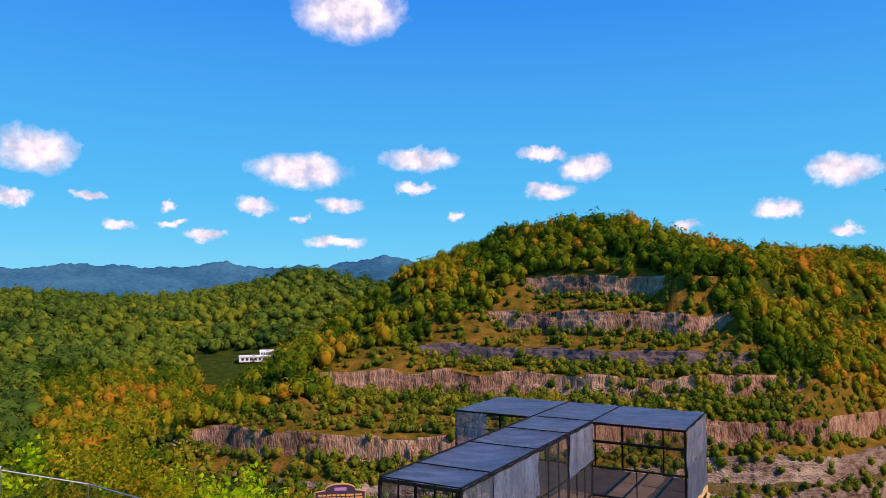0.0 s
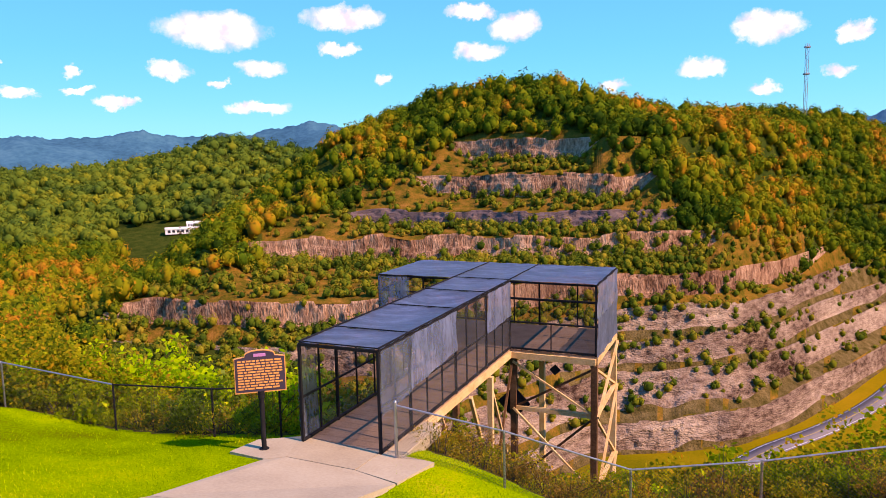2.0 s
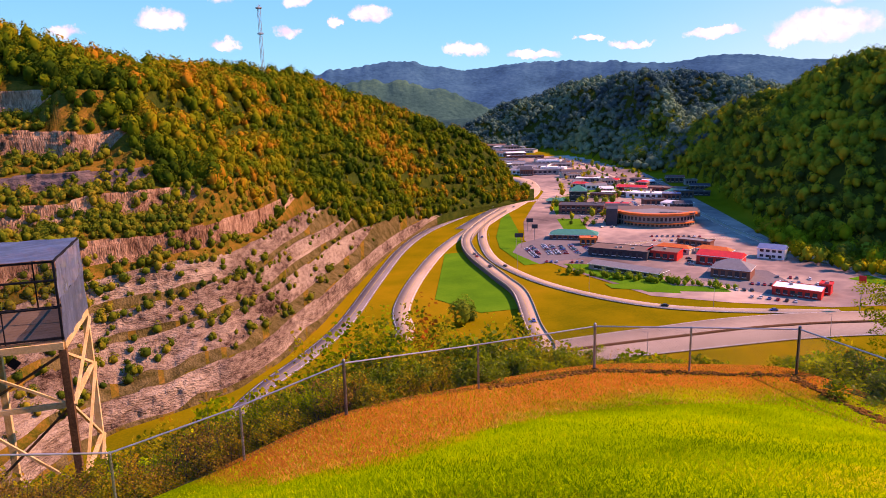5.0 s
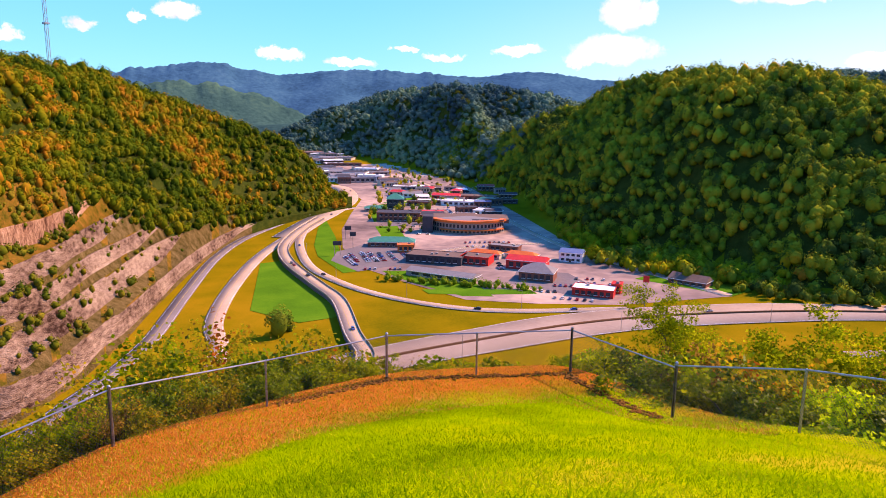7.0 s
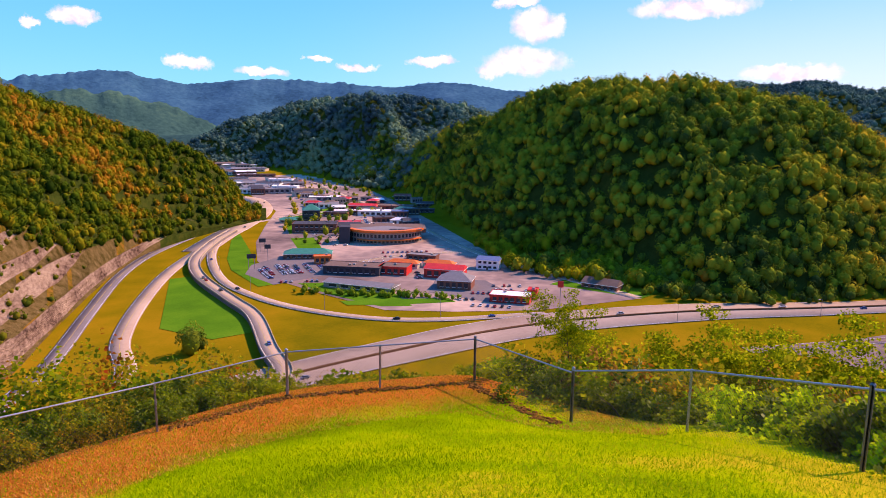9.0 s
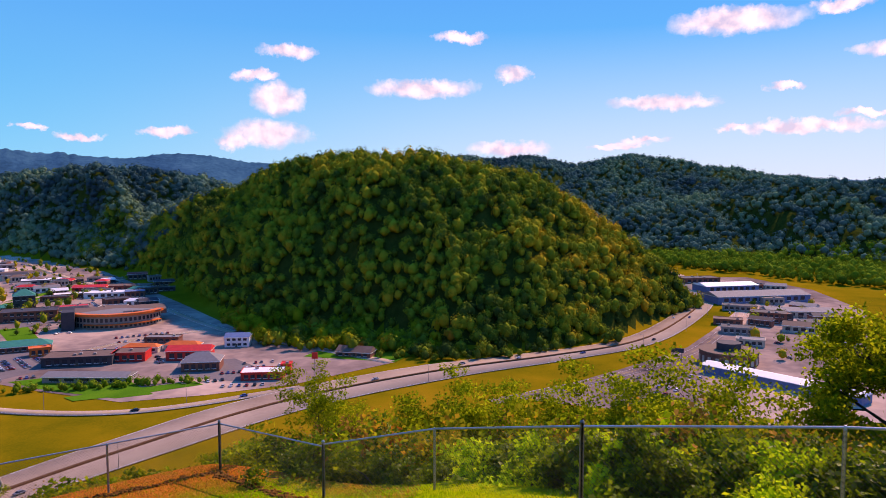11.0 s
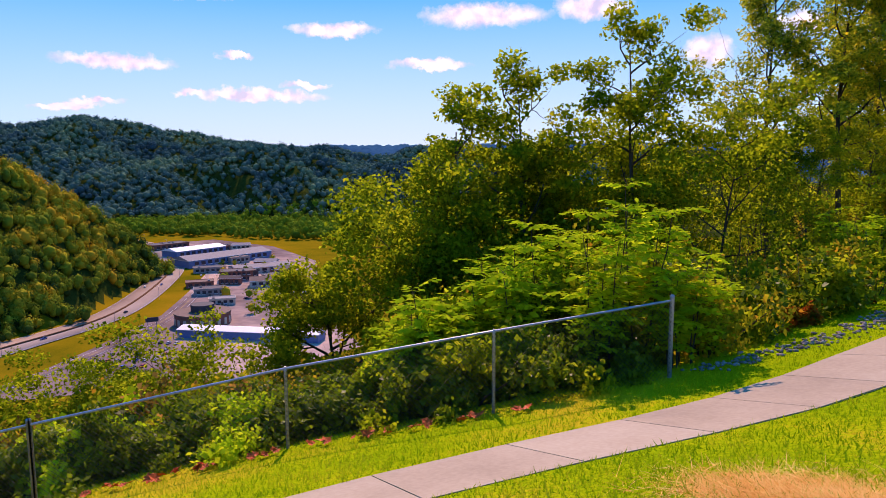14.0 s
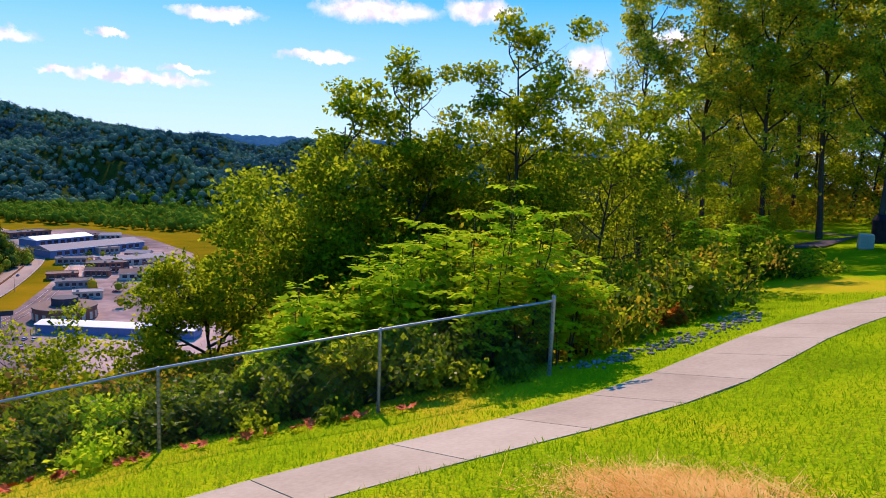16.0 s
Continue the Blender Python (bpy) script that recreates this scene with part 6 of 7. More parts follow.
mx_, my_ = np.interp(marks, seg_len, wl_pts[:, 0]), np.interp(marks, seg_len, wl_pts[:, 1])
tx, ty = np.gradient(mx_), np.gradient(my_)
tl = np.hypot(tx, ty)
tx, ty = tx / tl, ty / tl
for i in range(len(marks) - 1):
    g0, hw_ = 0.008, 0.74
    pts = []
    for k, s, e_ in ((i, -1, g0), (i, 1, g0), (i + 1, 1, -g0), (i + 1, -1, -g0)):
        pts.append((mx_[k] + ty[k] * hw_ * s + tx[k] * e_, my_[k] - tx[k] * hw_ * s + ty[k] * e_))
    slab(walkway, pts, [on_land(x, y) + 0.014 for x, y in pts])


lot_pts = [(13.2, -34.6), (16.5, -33.6), (24, -36), (26, -44), (17, -42), (13.0, -38.5)]
bm = bmesh.new()
slab_top = [bm.verts.new((x, y, on_land(x, y) + 0.06)) for x, y in lot_pts]
bm.faces.new(slab_top)
bmesh.ops.solidify(bm, geom=bm.faces[:], thickness=0.1)
tagged(part("pavement_8", bm, M_DARKASPH), "dark asphalt of the car park beyond the lawn", "parking lot", kind="structure")


# ---- historical marker ----
marker = thing("historical_marker", pose(-2.5, 13.45, 0.03, 0, 0, 14), "dark cast-metal historical marker with gold lettering on a post", "sign")
M_MARK = plain("marker_enamel", (0.05, 0.035, 0.06), 0.5)
M_GOLD = plain("marker_gold", (0.75, 0.33, 0.1), 0.5)
part("post", rod(bmesh.new(), (0, 0, 0), (0, 0, 1.28), 0.055, seg=14), M_BLACK, marker)
part("foot", rod(bmesh.new(), (0, 0, 0), (0, 0, 0.05), 0.11, seg=14), M_BLACK, marker)
part("collar", rod(bmesh.new(), (0, 0, 1.2), (0, 0, 1.36), 0.075, seg=14), M_BLACK, marker)


def plate(w, h, crown, y0, y1, z0):
    bm = bmesh.new()
    prof = [(-w / 2, 0), (w / 2, 0), (w / 2, h)]
    for k in range(13):
        a = math.pi * k / 12
        prof.append((math.cos(a) * w * 0.3, h + crown * (0.35 + 0.65 * math.sin(a)) if 0 < k < 12 else h + crown * 0.2))
    prof.append((-w / 2, h))
    f0 = [bm.verts.new((x, y0, z + z0)) for x, z in prof]
    f1 = [bm.verts.new((x, y1, z + z0)) for x, z in prof]
    bm.faces.new(f0), bm.faces.new(f1[::-1])
    for i in range(len(prof)):
        j = (i + 1) % len(prof)
        bm.faces.new((f0[i], f1[i], f1[j], f0[j]))
    bmesh.ops.recalc_face_normals(bm, faces=bm.faces)
    return bm


rim = part("gold_rim", plate(1.08, 0.78, 0.17, -0.02, 0.03, 1.33), M_GOLD, marker, "gold-painted raised rim")
panel = part("panel", plate(1.04, 0.74, 0.16, -0.028, -0.02, 1.36), M_MARK, marker)
part("crest", box(bmesh.new(), -0.13, -0.038, 2.13, 0.13, -0.026, 2.2, 0.008), plain("crest_paint", (0.5, 0.2, 0.45), 0.5), panel)
rr_ = random.Random(4)
for k in range(11):
    x, z = -0.47, 2.06 - k * 0.061
    while x < 0.4:
        w_ = rr_.uniform(0.05, 0.17)
        part("text_bar", box(bmesh.new(), x, -0.036, z - 0.035, min(0.47, x + w_), -0.026, z), M_GOLD, panel)
        x += w_ + 0.022


# ---- chain-link fence ----
def fence(posts, label, h=1.22, terminals=(), dark=()):
    e = thing("chain_link_fence", pose(posts[0][0], posts[0][1], posts[0][2]), label, "fence", "fence runs")
    o = Vector(posts[0])
    for i, p in enumerate(posts):
        p = Vector(p) - o
        t = i in terminals
        mm = M_BLACK if i in dark else M_GALV
        r = 0.037 if t else 0.026
        po = part("post", rod(bmesh.new(), p - Vector((0, 0, 0.5)), p + Vector((0, 0, h + (0.07 if t else -0.02))), r, seg=10), mm, e)
        part("cap", rod(bmesh.new(), p + Vector((0, 0, h + (0.07 if t else -0.03))), p + Vector((0, 0, h + (0.1 if t else 0.03))), r * 1.15, r * 0.6, seg=10), mm, po)
    for i, (a, b) in enumerate(zip(posts, posts[1:])):
        a, b = Vector(a) - o, Vector(b) - o
        mm = M_BLACK if i in dark else M_GALV
        part("top_rail", rod(bmesh.new(), a + Vector((0, 0, h)), b + Vector((0, 0, h)), 0.021, seg=8), mm, e)
        # woven wire: two families of slanting strands
        ln = (b - a).length
        side = Vector(((b - a).y, -(b - a).x, 0)).normalized() * 0.03
        n = int((ln + h) / 0.075)
        vs, fs = [], []
        for fam in (1, -1):
            for k in range(n):
                s0 = k * 0.075 - (h if fam > 0 else 0)
                q0, q1 = (s0, 0.02), (s0 + h - 0.04, h - 0.02)
                if fam < 0:
                    q0, q1 = (s0, h - 0.02), (s0 + h - 0.04, 0.02)
                    q0, q1 = (q0[0] - h, q0[1]), (q1[0] - h, q1[1])
                # clip to the panel
                (x0, z0), (x1, z1) = q0, q1
                sl = (z1 - z0) / (x1 - x0)
                if x0 < 0:
                    z0, x0 = z0 - sl * x0, 0
                if x1 > ln:
                    z1, x1 = z1 - sl * (x1 - ln), ln
                if x1 - x0 < 0.03:
                    continue
                A_, B_ = a.lerp(b, x0 / ln) + Vector((0, 0, z0)) + side, a.lerp(b, x1 / ln) + Vector((0, 0, z1)) + side
                w_ = 0.003
                c = len(vs)
                for pt in (A_, B_):
                    for off in (Vector((0, 0, w_)), side.normalized() * w_, -(b - a).normalized() * w_):
                        vs.append((pt + off)[:])
                fs += [(c, c + 1, c + 4, c + 3), (c + 1, c + 2, c + 5, c + 4), (c + 2, c, c + 3, c + 5)]
        if vs:
            wm = mesh_np("wire_mesh", vs, fs, M_WIRE)
            wm.parent = e
    return e


def gpost(x, y, dz=0.0):
    return (x, y, on_land(x, y) + dz)


fence([(0.45, 12.9, -0.02), gpost(2.7, 12.5), gpost(5.2, 12.1), gpost(7.68, 11.8), (10.03, 11.48, -0.5)], "grey chain-link fence running from the platform through brush", terminals=(0, 4))
fence([(10.03, 11.48, -0.5), (13.89, 11.2, -0.95), (17.14, 9.98, -0.92), (18.75, 8.05, -0.88), (20.53, 5.99, -0.86)], "grey chain-link fence along the worn edge of the lawn", terminals=(0, 2, 4))
fence([(20.53, 5.99, -0.86), (18.17, 2.4, -0.46)], "short slanting run of grey chain-link fence", terminals=(0, 1))
fence([(18.17, 2.4, -0.46), (16.92, -0.32, 0.44), (14.1, -3.05, 1.55)], "grey chain-link fence in front of green thicket", h=1.27, terminals=(0, 2))
fence([(14.1, -3.05, 1.55), (12.45, -6.2, 2.22), (10.9, -8.82, 2.71), (10.0, -11.72, 2.97)], "grey chain-link fence with fallen red leaves at its foot", h=1.27, terminals=(0, 3))
fence([gpost(-16.5, 12.5), gpost(-12.0, 15.6), gpost(-10.2, 16.6), gpost(-7, 16.0), gpost(-4.2, 15.2), gpost(-2.4, 14.6)], "chain-link fence sunk in weeds at the lawn's edge", terminals=(1,), dark=(3, 4, 5))


# ---- trees and shrubs on the overlook ----
def leaves_np(centres, size, g, flat=0.5):
    """Leaf blades as rhombic quads about the given places."""
    n = len(centres)
    d = g.normal(size=(n, 3))
    d[:, 2] *= 0.7
    d /= np.linalg.norm(d, axis=1, keepdims=True)
    up = g.normal(size=(n, 3)) + np.array([0, 0, flat])
    side = np.cross(d, up)
    side /= np.linalg.norm(side, axis=1, keepdims=True) + 1e-9
    ln = size * g.uniform(0.65, 1.35, (n, 1))
    w = ln * g.uniform(0.28, 0.42, (n, 1))
    sag = np.array([0, 0, -0.12]) * ln
    v = np.stack([centres - d * ln * 0.5, centres + side * w, centres + d * ln * 0.5 + sag, centres - side * w], 1).reshape(-1, 3)
    return v, np.arange(n * 4).reshape(-1, 4)


def tube(path, radii, seg=7):
    """A tapering limb along a path."""
    path, radii = np.array(path), np.array(radii)
    t = np.gradient(path, axis=0)
    t /= np.linalg.norm(t, axis=1, keepdims=True)
    ref = np.array([0.3, 1, 0.1])
    a = np.cross(t, ref)
    a /= np.linalg.norm(a, axis=1, keepdims=True)
    b = np.cross(t, a)
    an = np.arange(seg) * 2 * np.pi / seg
    ring = path[:, None] + radii[:, None, None] * (a[:, None] * np.cos(an)[None, :, None] + b[:, None] * np.sin(an)[None, :, None])
    n = len(path)
    i, j = np.meshgrid(np.arange(n - 1), np.arange(seg), indexing="ij")
    f = np.stack([i * seg + j, i * seg + (j + 1) % seg, (i + 1) * seg + (j + 1) % seg, (i + 1) * seg + j], -1).reshape(-1, 4)
    return ring.reshape(-1, 3), f


def join_np(parts):
    vs, fs, o = [], [], 0
    for v, f in parts:
        vs.append(v), fs.append(f + o)
        o += len(v)
    return np.vstack(vs), np.vstack(fs)


def grow(g, start, way, length, radius, depth, limbs, tips, wander=0.16, rise=0.15):
    n = 6
    p, d = np.array(start, float), np.array(way, float)
    path, rad = [p.copy()], [radius]
    for k in range(n):
        d = d + g.normal(size=3) * wander + np.array([0, 0, rise * 0.3])
        d /= np.linalg.norm(d)
        p = p + d * length / n
        path.append(p.copy()), rad.append(radius * (1 - 0.75 * (k + 1) / n))
    limbs.append(tube(path, rad, 6 if depth > 1 else 4 if depth else 3))
    if depth == 0:
        tips.extend(path[2:])
        return
    for k in range(3 if depth > 1 else 4):
        i = g.integers(2, n + 1)
        sd = d * 0.6 + g.normal(size=3) * 0.75 + np.array([0, 0, rise])
        sd /= np.linalg.norm(sd)
        grow(g, path[i], sd, length * g.uniform(0.5, 0.75), rad[i] * 0.7, depth - 1, limbs, tips, wander, rise)
    tips.append(path[-1])


def tree_master(name, seed, height, crown_from, spread, leaf_mat, leaf_n, leaf, label, lean=0.05, trunk_r=None, dens=0.42, boughs=11, keep_=0.34, up=(0.25, 0.7)):
    g = np.random.default_rng(seed)
    e = thing(name, pose(0, 0, -600), label, "tree", "trees by the fence")
    limbs, tips = [], []
    n = 9
    p, d = np.zeros(3), np.array([lean * g.normal(), lean * g.normal(), 1.0])
    path, rad = [p.copy() - np.array([0, 0, 0.5])], []
    tr = trunk_r or height * 0.0095
    for k in range(n):
        d = d + np.array([g.normal() * 0.05, g.normal() * 0.05, 0.08])
        d /= np.linalg.norm(d)
        p = p + d * height * 0.92 / n
        path.append(p.copy())
    rad = [tr * (1.25 if k == 0 else 1 - 0.85 * k / n) for k in range(n + 1)]
    limbs.append(tube(path, rad, 9))
    path = np.array(path)
    for k in range(boughs):
        t = crown_from + (1 - crown_from) * (k + g.uniform(0, 0.8)) / boughs
        q_ = np.array([np.interp(t * n, np.arange(n + 1), path[:, c]) for c in range(3)])
        a = k * 2.4 + g.uniform(-0.5, 0.5)
        reach = spread * (0.55 + 0.75 * math.sin(math.pi * min(1, (t - crown_from) / (1 - crown_from) * 0.8 + 0.15))) * g.uniform(0.6, 1.15)
        w = np.array([math.cos(a), math.sin(a), g.uniform(*up)])
        grow(g, q_, w / np.linalg.norm(w), reach, tr * 0.45 * (1.15 - t * 0.6), 2 if spread > 1.5 else 1, limbs, tips)
    v, f = join_np(limbs)
    tk = mesh_np("trunk", v, f, M_BARK, smooth=True)
    tk.parent = e
    tips = np.array(tips)
    # leaves gather in rounded clumps round some of the twigs, with gaps between
    pick = g.permutation(len(tips))[:max(30, int(len(tips) * keep_))]
    size = g.uniform(0.55, 1.35, len(pick))
    j = g.choice(len(pick), leaf_n, p=size ** 2 / (size ** 2).sum())
    e_ = g.normal(size=(leaf_n, 3))
    e_ /= np.linalg.norm(e_, axis=1, keepdims=True)
    c = tips[pick[j]] + e_ * (g.uniform(0.35, 1.0, leaf_n) ** 0.6 * size[j] * dens * 1.35)[:, None] * np.array([1, 1, 0.6])
    v, f = leaves_np(c, leaf, g)
    cr = mesh_np("crown", v, f, leaf_mat)
    cr.parent = e
    return e


def shrub_shape(seed, leaf_n, leaf, lobes):
    """Leaf places of a shrub about 1 m in half-width and 1 m high, to be scaled."""
    g = np.random.default_rng(seed)
    ctr = g.normal(size=(lobes, 3)) * np.array([0.5, 0.5, 0.26]) + np.array([0, 0, 0.52])
    ctr[:, 2] = np.clip(ctr[:, 2], 0.15, 1.0)
    d = g.normal(size=(leaf_n, 3))
    d /= np.linalg.norm(d, axis=1, keepdims=True)
    c = ctr[g.integers(0, lobes, leaf_n)] + d * g.uniform(0.12, 0.4, (leaf_n, 1)) * np.array([1, 1, 0.8])
    c[:, 2] = np.abs(c[:, 2])
    return ctr, leaves_np(c, leaf, g), c


def shrub_master(name, seed, leaf_mat, leaf_n, leaf, label, lobes=10, stalky=0.0):
    g = np.random.default_rng(seed)
    e = thing(name, pose(0, 0, -600), label, "shrub", "shrubs beyond the fence")
    ctr, (v, f), _c = shrub_shape(seed, leaf_n, leaf, lobes)
    limbs = []
    for c in ctr:
        limbs.append(tube([np.array([c[0] * 0.15, c[1] * 0.15, -0.2]), np.array([c[0] * 0.5, c[1] * 0.5, c[2] * 0.5]), c * np.array([1, 1, 1.05])], [0.02, 0.014, 0.005], 4))
    if stalky:
        for k in range(14):
            a, r_ = g.uniform(0, 6.28), g.uniform(0.1, 0.9)
            b = np.array([math.cos(a) * r_, math.sin(a) * r_, 0])
            limbs.append(tube([b - np.array([0, 0, 0.1]), b * 1.1 + np.array([0, 0, 0.6]), b * 1.25 + np.array([g.normal() * 0.1, g.normal() * 0.1, 1 + stalky * g.uniform(0, 0.5)])], [0.009, 0.007, 0.003], 4))
    sv, sf = join_np(limbs)
    st = mesh_np("woody_base", sv, sf, M_BARK)
    st.parent = e
    fo = mesh_np("foliage", v, f, leaf_mat)
    fo.parent = e
    return e


KINDS = {"green": (M_LEAFD, 1350, 0.11, "dense dark green shrub beyond the fence", (1, 2, 3), 0.0), "bright": (M_LEAFB, 1300, 0.12, "bright green sapling growth by the fence", (4, 5), 0.0),
         "yellow": (M_LEAFY, 1500, 0.09, "yellowing autumn shrub below the fence", (6, 7), 0.0), "red": (M_LEAFR, 1300, 0.1, "red and orange sumac shrub below the fence", (8,), 0.0),
         "brown": (M_LEAFO, 1100, 0.08, "dry brown thicket of weeds beyond the fence", (9, 10), 0.4), "olive": (M_LEAF, 1350, 0.105, "olive green shrub beyond the fence", (11, 12, 13), 0.0),
         "weed": (M_LEAFW, 800, 0.075, "tall yellow-green weeds along the slope", (14, 15), 0.7)}
SHRUBS = {k: [shrub_master("shrub", sd, m_, n_, lf, lb, 10, sk) for sd in seeds] for k, (m_, n_, lf, lb, seeds, sk) in KINDS.items()}
LOOSE = {}
for i, k in enumerate(KINDS):
    _ctr, (v, f), c = shrub_shape(50 + i, 900, KINDS[k][2] * 1.5, 11)
    LOOSE[k] = (np.repeat(c, len(v) // len(c), axis=0), v - np.repeat(c, len(v) // len(c), axis=0), f)
thicket = {k: [] for k in KINDS}
first = {}
rs_ = random.Random(12)


def put(master, m):
    if master.name not in first:
        first[master.name] = True
        master.matrix_world = m
        return master
    sc = master.scale
    return copy_thing(master, m @ Matrix.Diagonal((1 / sc.x, 1 / sc.y, 1 / sc.z, 1)))


# the top line of the undergrowth, kept down where the valley opens
BRUSH_TOP = [(28, -15.5), (31.5, -17.5), (34.3, -16), (40, -16.3), (46, -17.3), (49, -19.2), (54, -20.1), (58.7, -19.9), (66.4, -19.6), (69, -17.8), (72.6, -16.8), (75, -15.7),
             (77.7, -14.2), (80.5, -15.6), (85.7, -14.6), (89, -16), (92.6, -15.6), (95.5, -13.9), (98.4, -15), (101.6, -14), (105.5, -14), (109, -14.6), (116.7, -15.5), (119.5, -14.8),
             (122.3, -12.5), (124, -10), (126, -9.2), (130, -6.5), (132, -7.5), (134, -4.2), (138, -3.0), (141, -2.6), (142.4, -3.4), (143.5, -6.5), (147, -7.7), (149, -5.6), (153.6, -3.4), (156.3, -3), (162, -6), (172, -6)]


def shrub(kind, az, r, w, h, sink=0.1, loose=False):
    x, y = EYE[0] + r * math.sin(radians(az)), EYE[1] + r * math.cos(radians(az))
    if az > 28:
        room = (6.4 + r * math.tan(radians(float(curve(np.array([az]), BRUSH_TOP)[0]))) - on_land(x, y)) / 1.12 * rs_.uniform(0.78, 1.0)
        if room < 0.3:
            return None
        if room < h:
            w, h = min(w, 0.35 + 0.9 * room), room
    loose = loose or h > 1.45 * w
    if loose:
        at, off, f = LOOSE[kind]
        a = rs_.uniform(0, 6.28)
        c_, s_ = math.cos(a), math.sin(a)
        thicket[kind].append((np.stack([(at[:, 0] * c_ - at[:, 1] * s_) * w + x, (at[:, 0] * s_ + at[:, 1] * c_) * w + y, at[:, 2] * h + on_land(x, y) - 0.2], -1) + off * (0.65 + 0.3 * w), f))
        return None
    m = pose(x, y, on_land(x, y) - sink, 0, 0, rs_.uniform(0, 360)) @ Matrix.Diagonal((w * rs_.uniform(0.85, 1.15), w * rs_.uniform(0.85, 1.15), h, 1))
    return put(rs_.choice(SHRUBS[kind]), m)


def band(kinds, az0, az1, r0, r1, n, w, h):
    """Shrubs strewn over a stretch outside the fence; r0 and r1 count from the rim."""
    for k in range(n):
        a = az0 + (az1 - az0) * (k + rs_.random()) / n
        rim_ = float(curve(np.array([a]), RIM)[0])
        shrub(rs_.choice(kinds), a, rim_ + rs_.uniform(r0, r1), w * rs_.uniform(0.75, 1.3), h * rs_.uniform(0.7, 1.25), loose=r0 >= 2.4)


# west of the platform: autumn colours
band(["green", "weed", "olive", "weed"], -44, -16, 0.6, 2.2, 26, 0.8, 0.95)
band(["yellow", "weed", "bright", "green", "bright"], -46, -6, 2.5, 6.5, 44, 1.4, 1.9)
band(["yellow", "olive", "bright", "green", "bright", "olive"], -48, -6, 7, 17, 56, 1.9, 2.7)
band(["olive", "yellow", "green", "bright", "weed", "olive"], -48, 4, 18, 40, 60, 2.6, 3.6)
for a, r_, w, h, kd in ((-27.5, 27, 1.3, 2.0, "red"), (-25.5, 29, 1.3, 1.8, "red"), (-30.5, 27, 1.7, 4.8, "yellow"), (-32.5, 28, 1.6, 4.6, "yellow"), (-36.5, 26, 1.9, 2.8, "green"), (-39, 26, 1.9, 3.2, "green"),
                        (-18.5, 34, 1.7, 2.2, "red"), (-16.2, 36, 1.6, 2.0, "red"), (-15, 24, 1.6, 2.8, "bright"), (-17.5, 22, 1.5, 2.6, "bright"), (-13, 25, 1.6, 3.0, "yellow"), (-21, 24, 1.6, 2.6, "yellow"), (-12.0, 20.5, 1.4, 1.9, "yellow"), (-31.5, 22.5, 1.2, 1.5, "yellow"), (-29, 23, 1.3, 2.4, "yellow"), (-34, 23, 1.2, 2.6, "yellow"), (-25, 22, 1.1, 1.8, "yellow"), (-22.5, 21.5, 1.1, 1.6, "bright"), (-19.5, 20.5, 1.1, 1.6, "bright"), (-17.8, 30, 1.6, 2.4, "red"), (-30, 25.5, 1.3, 2.6, "yellow"), (-23.5, 26, 1.4, 2.4, "yellow"), (-20.5, 27, 1.3, 2.2, "bright"), (-37.5, 24, 1.2, 2.0, "bright"), (-14, 22, 1.2, 1.8, "bright")):
    shrub(kd, a, r_, w, h)
# under and beside the platform
band(["weed", "yellow", "weed", "brown"], -4, 34, 0.5, 2.2, 36, 0.65, 0.6)
band(["weed", "yellow", "olive", "brown", "bright"], -8, 40, 3.5, 9, 60, 1.1, 1.1)
band(["weed", "olive", "yellow", "bright", "brown"], 12, 34, 0.8, 2.3, 26, 0.8, 0.9)
band(["olive", "yellow", "weed", "bright"], 12, 36, 2.6, 7, 34, 1.2, 1.6)
band(["olive", "yellow", "green", "weed"], -4, 40, 9.5, 22, 46, 1.7, 1.5)
# along the worn edge, kept low where the valley shows
band(["green", "olive", "weed", "green", "yellow"], 33, 62, 0.7, 2.4, 34, 0.75, 0.85)
band(["olive", "green", "yellow", "green", "weed"], 33, 66, 3, 6.5, 40, 1.2, 3.4)
band(["green", "olive", "yellow", "brown", "red"], 30, 48, 6, 11, 30, 1.3, 6.0)
band(["green", "olive", "brown"], 48, 70, 7, 16, 26, 1.7, 2.6)
# the thicket south-east
band(["green", "green", "bright", "olive"], 66, 104, 0.6, 2.2, 36, 0.8, 0.95)
band(["green", "olive", "yellow", "brown", "green"], 72, 108, 2.4, 6, 44, 1.2, 2.0)
band(["green", "olive", "weed"], 60, 72, 2.4, 6, 14, 1.0, 1.0)
band(["olive", "brown", "brown", "yellow", "brown"], 72, 118, 6.5, 13, 60, 1.6, 4.2)
band(["olive", "green", "weed"], 60, 76, 6.5, 14, 18, 1.4, 1.8)
band(["brown", "olive", "brown"], 74, 118, 13, 22, 56, 1.9, 6.0)
for a, r_, w, h, kd in ((78.5, 23, 1.1, 2.0, "yellow"), (83, 19, 0.8, 1.6, "red"), (104.5, 15.2, 0.55, 1.0, "red"), (106, 15.4, 0.5, 1.0, "red"), (91, 17.2, 0.45, 0.9, "bright")):
    shrub(kd, a, r_, w, h)
band(["green", "green", "bright", "green"], 98, 121, 0.4, 1.5, 34, 0.8, 0.95)
band(["green", "bright", "green"], 98, 122, 1.6, 3.6, 30, 1.0, 1.35)
band(["green", "green", "olive"], 121, 143, 0.4, 1.5, 34, 0.75, 1.25)
band(["green", "olive", "bright", "green"], 121, 143, 1.6, 3.6, 40, 0.9, 2.4)
band(["olive", "green", "bright", "yellow", "green"], 121, 146, 3.8, 8, 44, 1.3, 3.6)
band(["olive", "bright", "yellow"], 122, 150, 8, 13, 40, 1.8, 5.0)
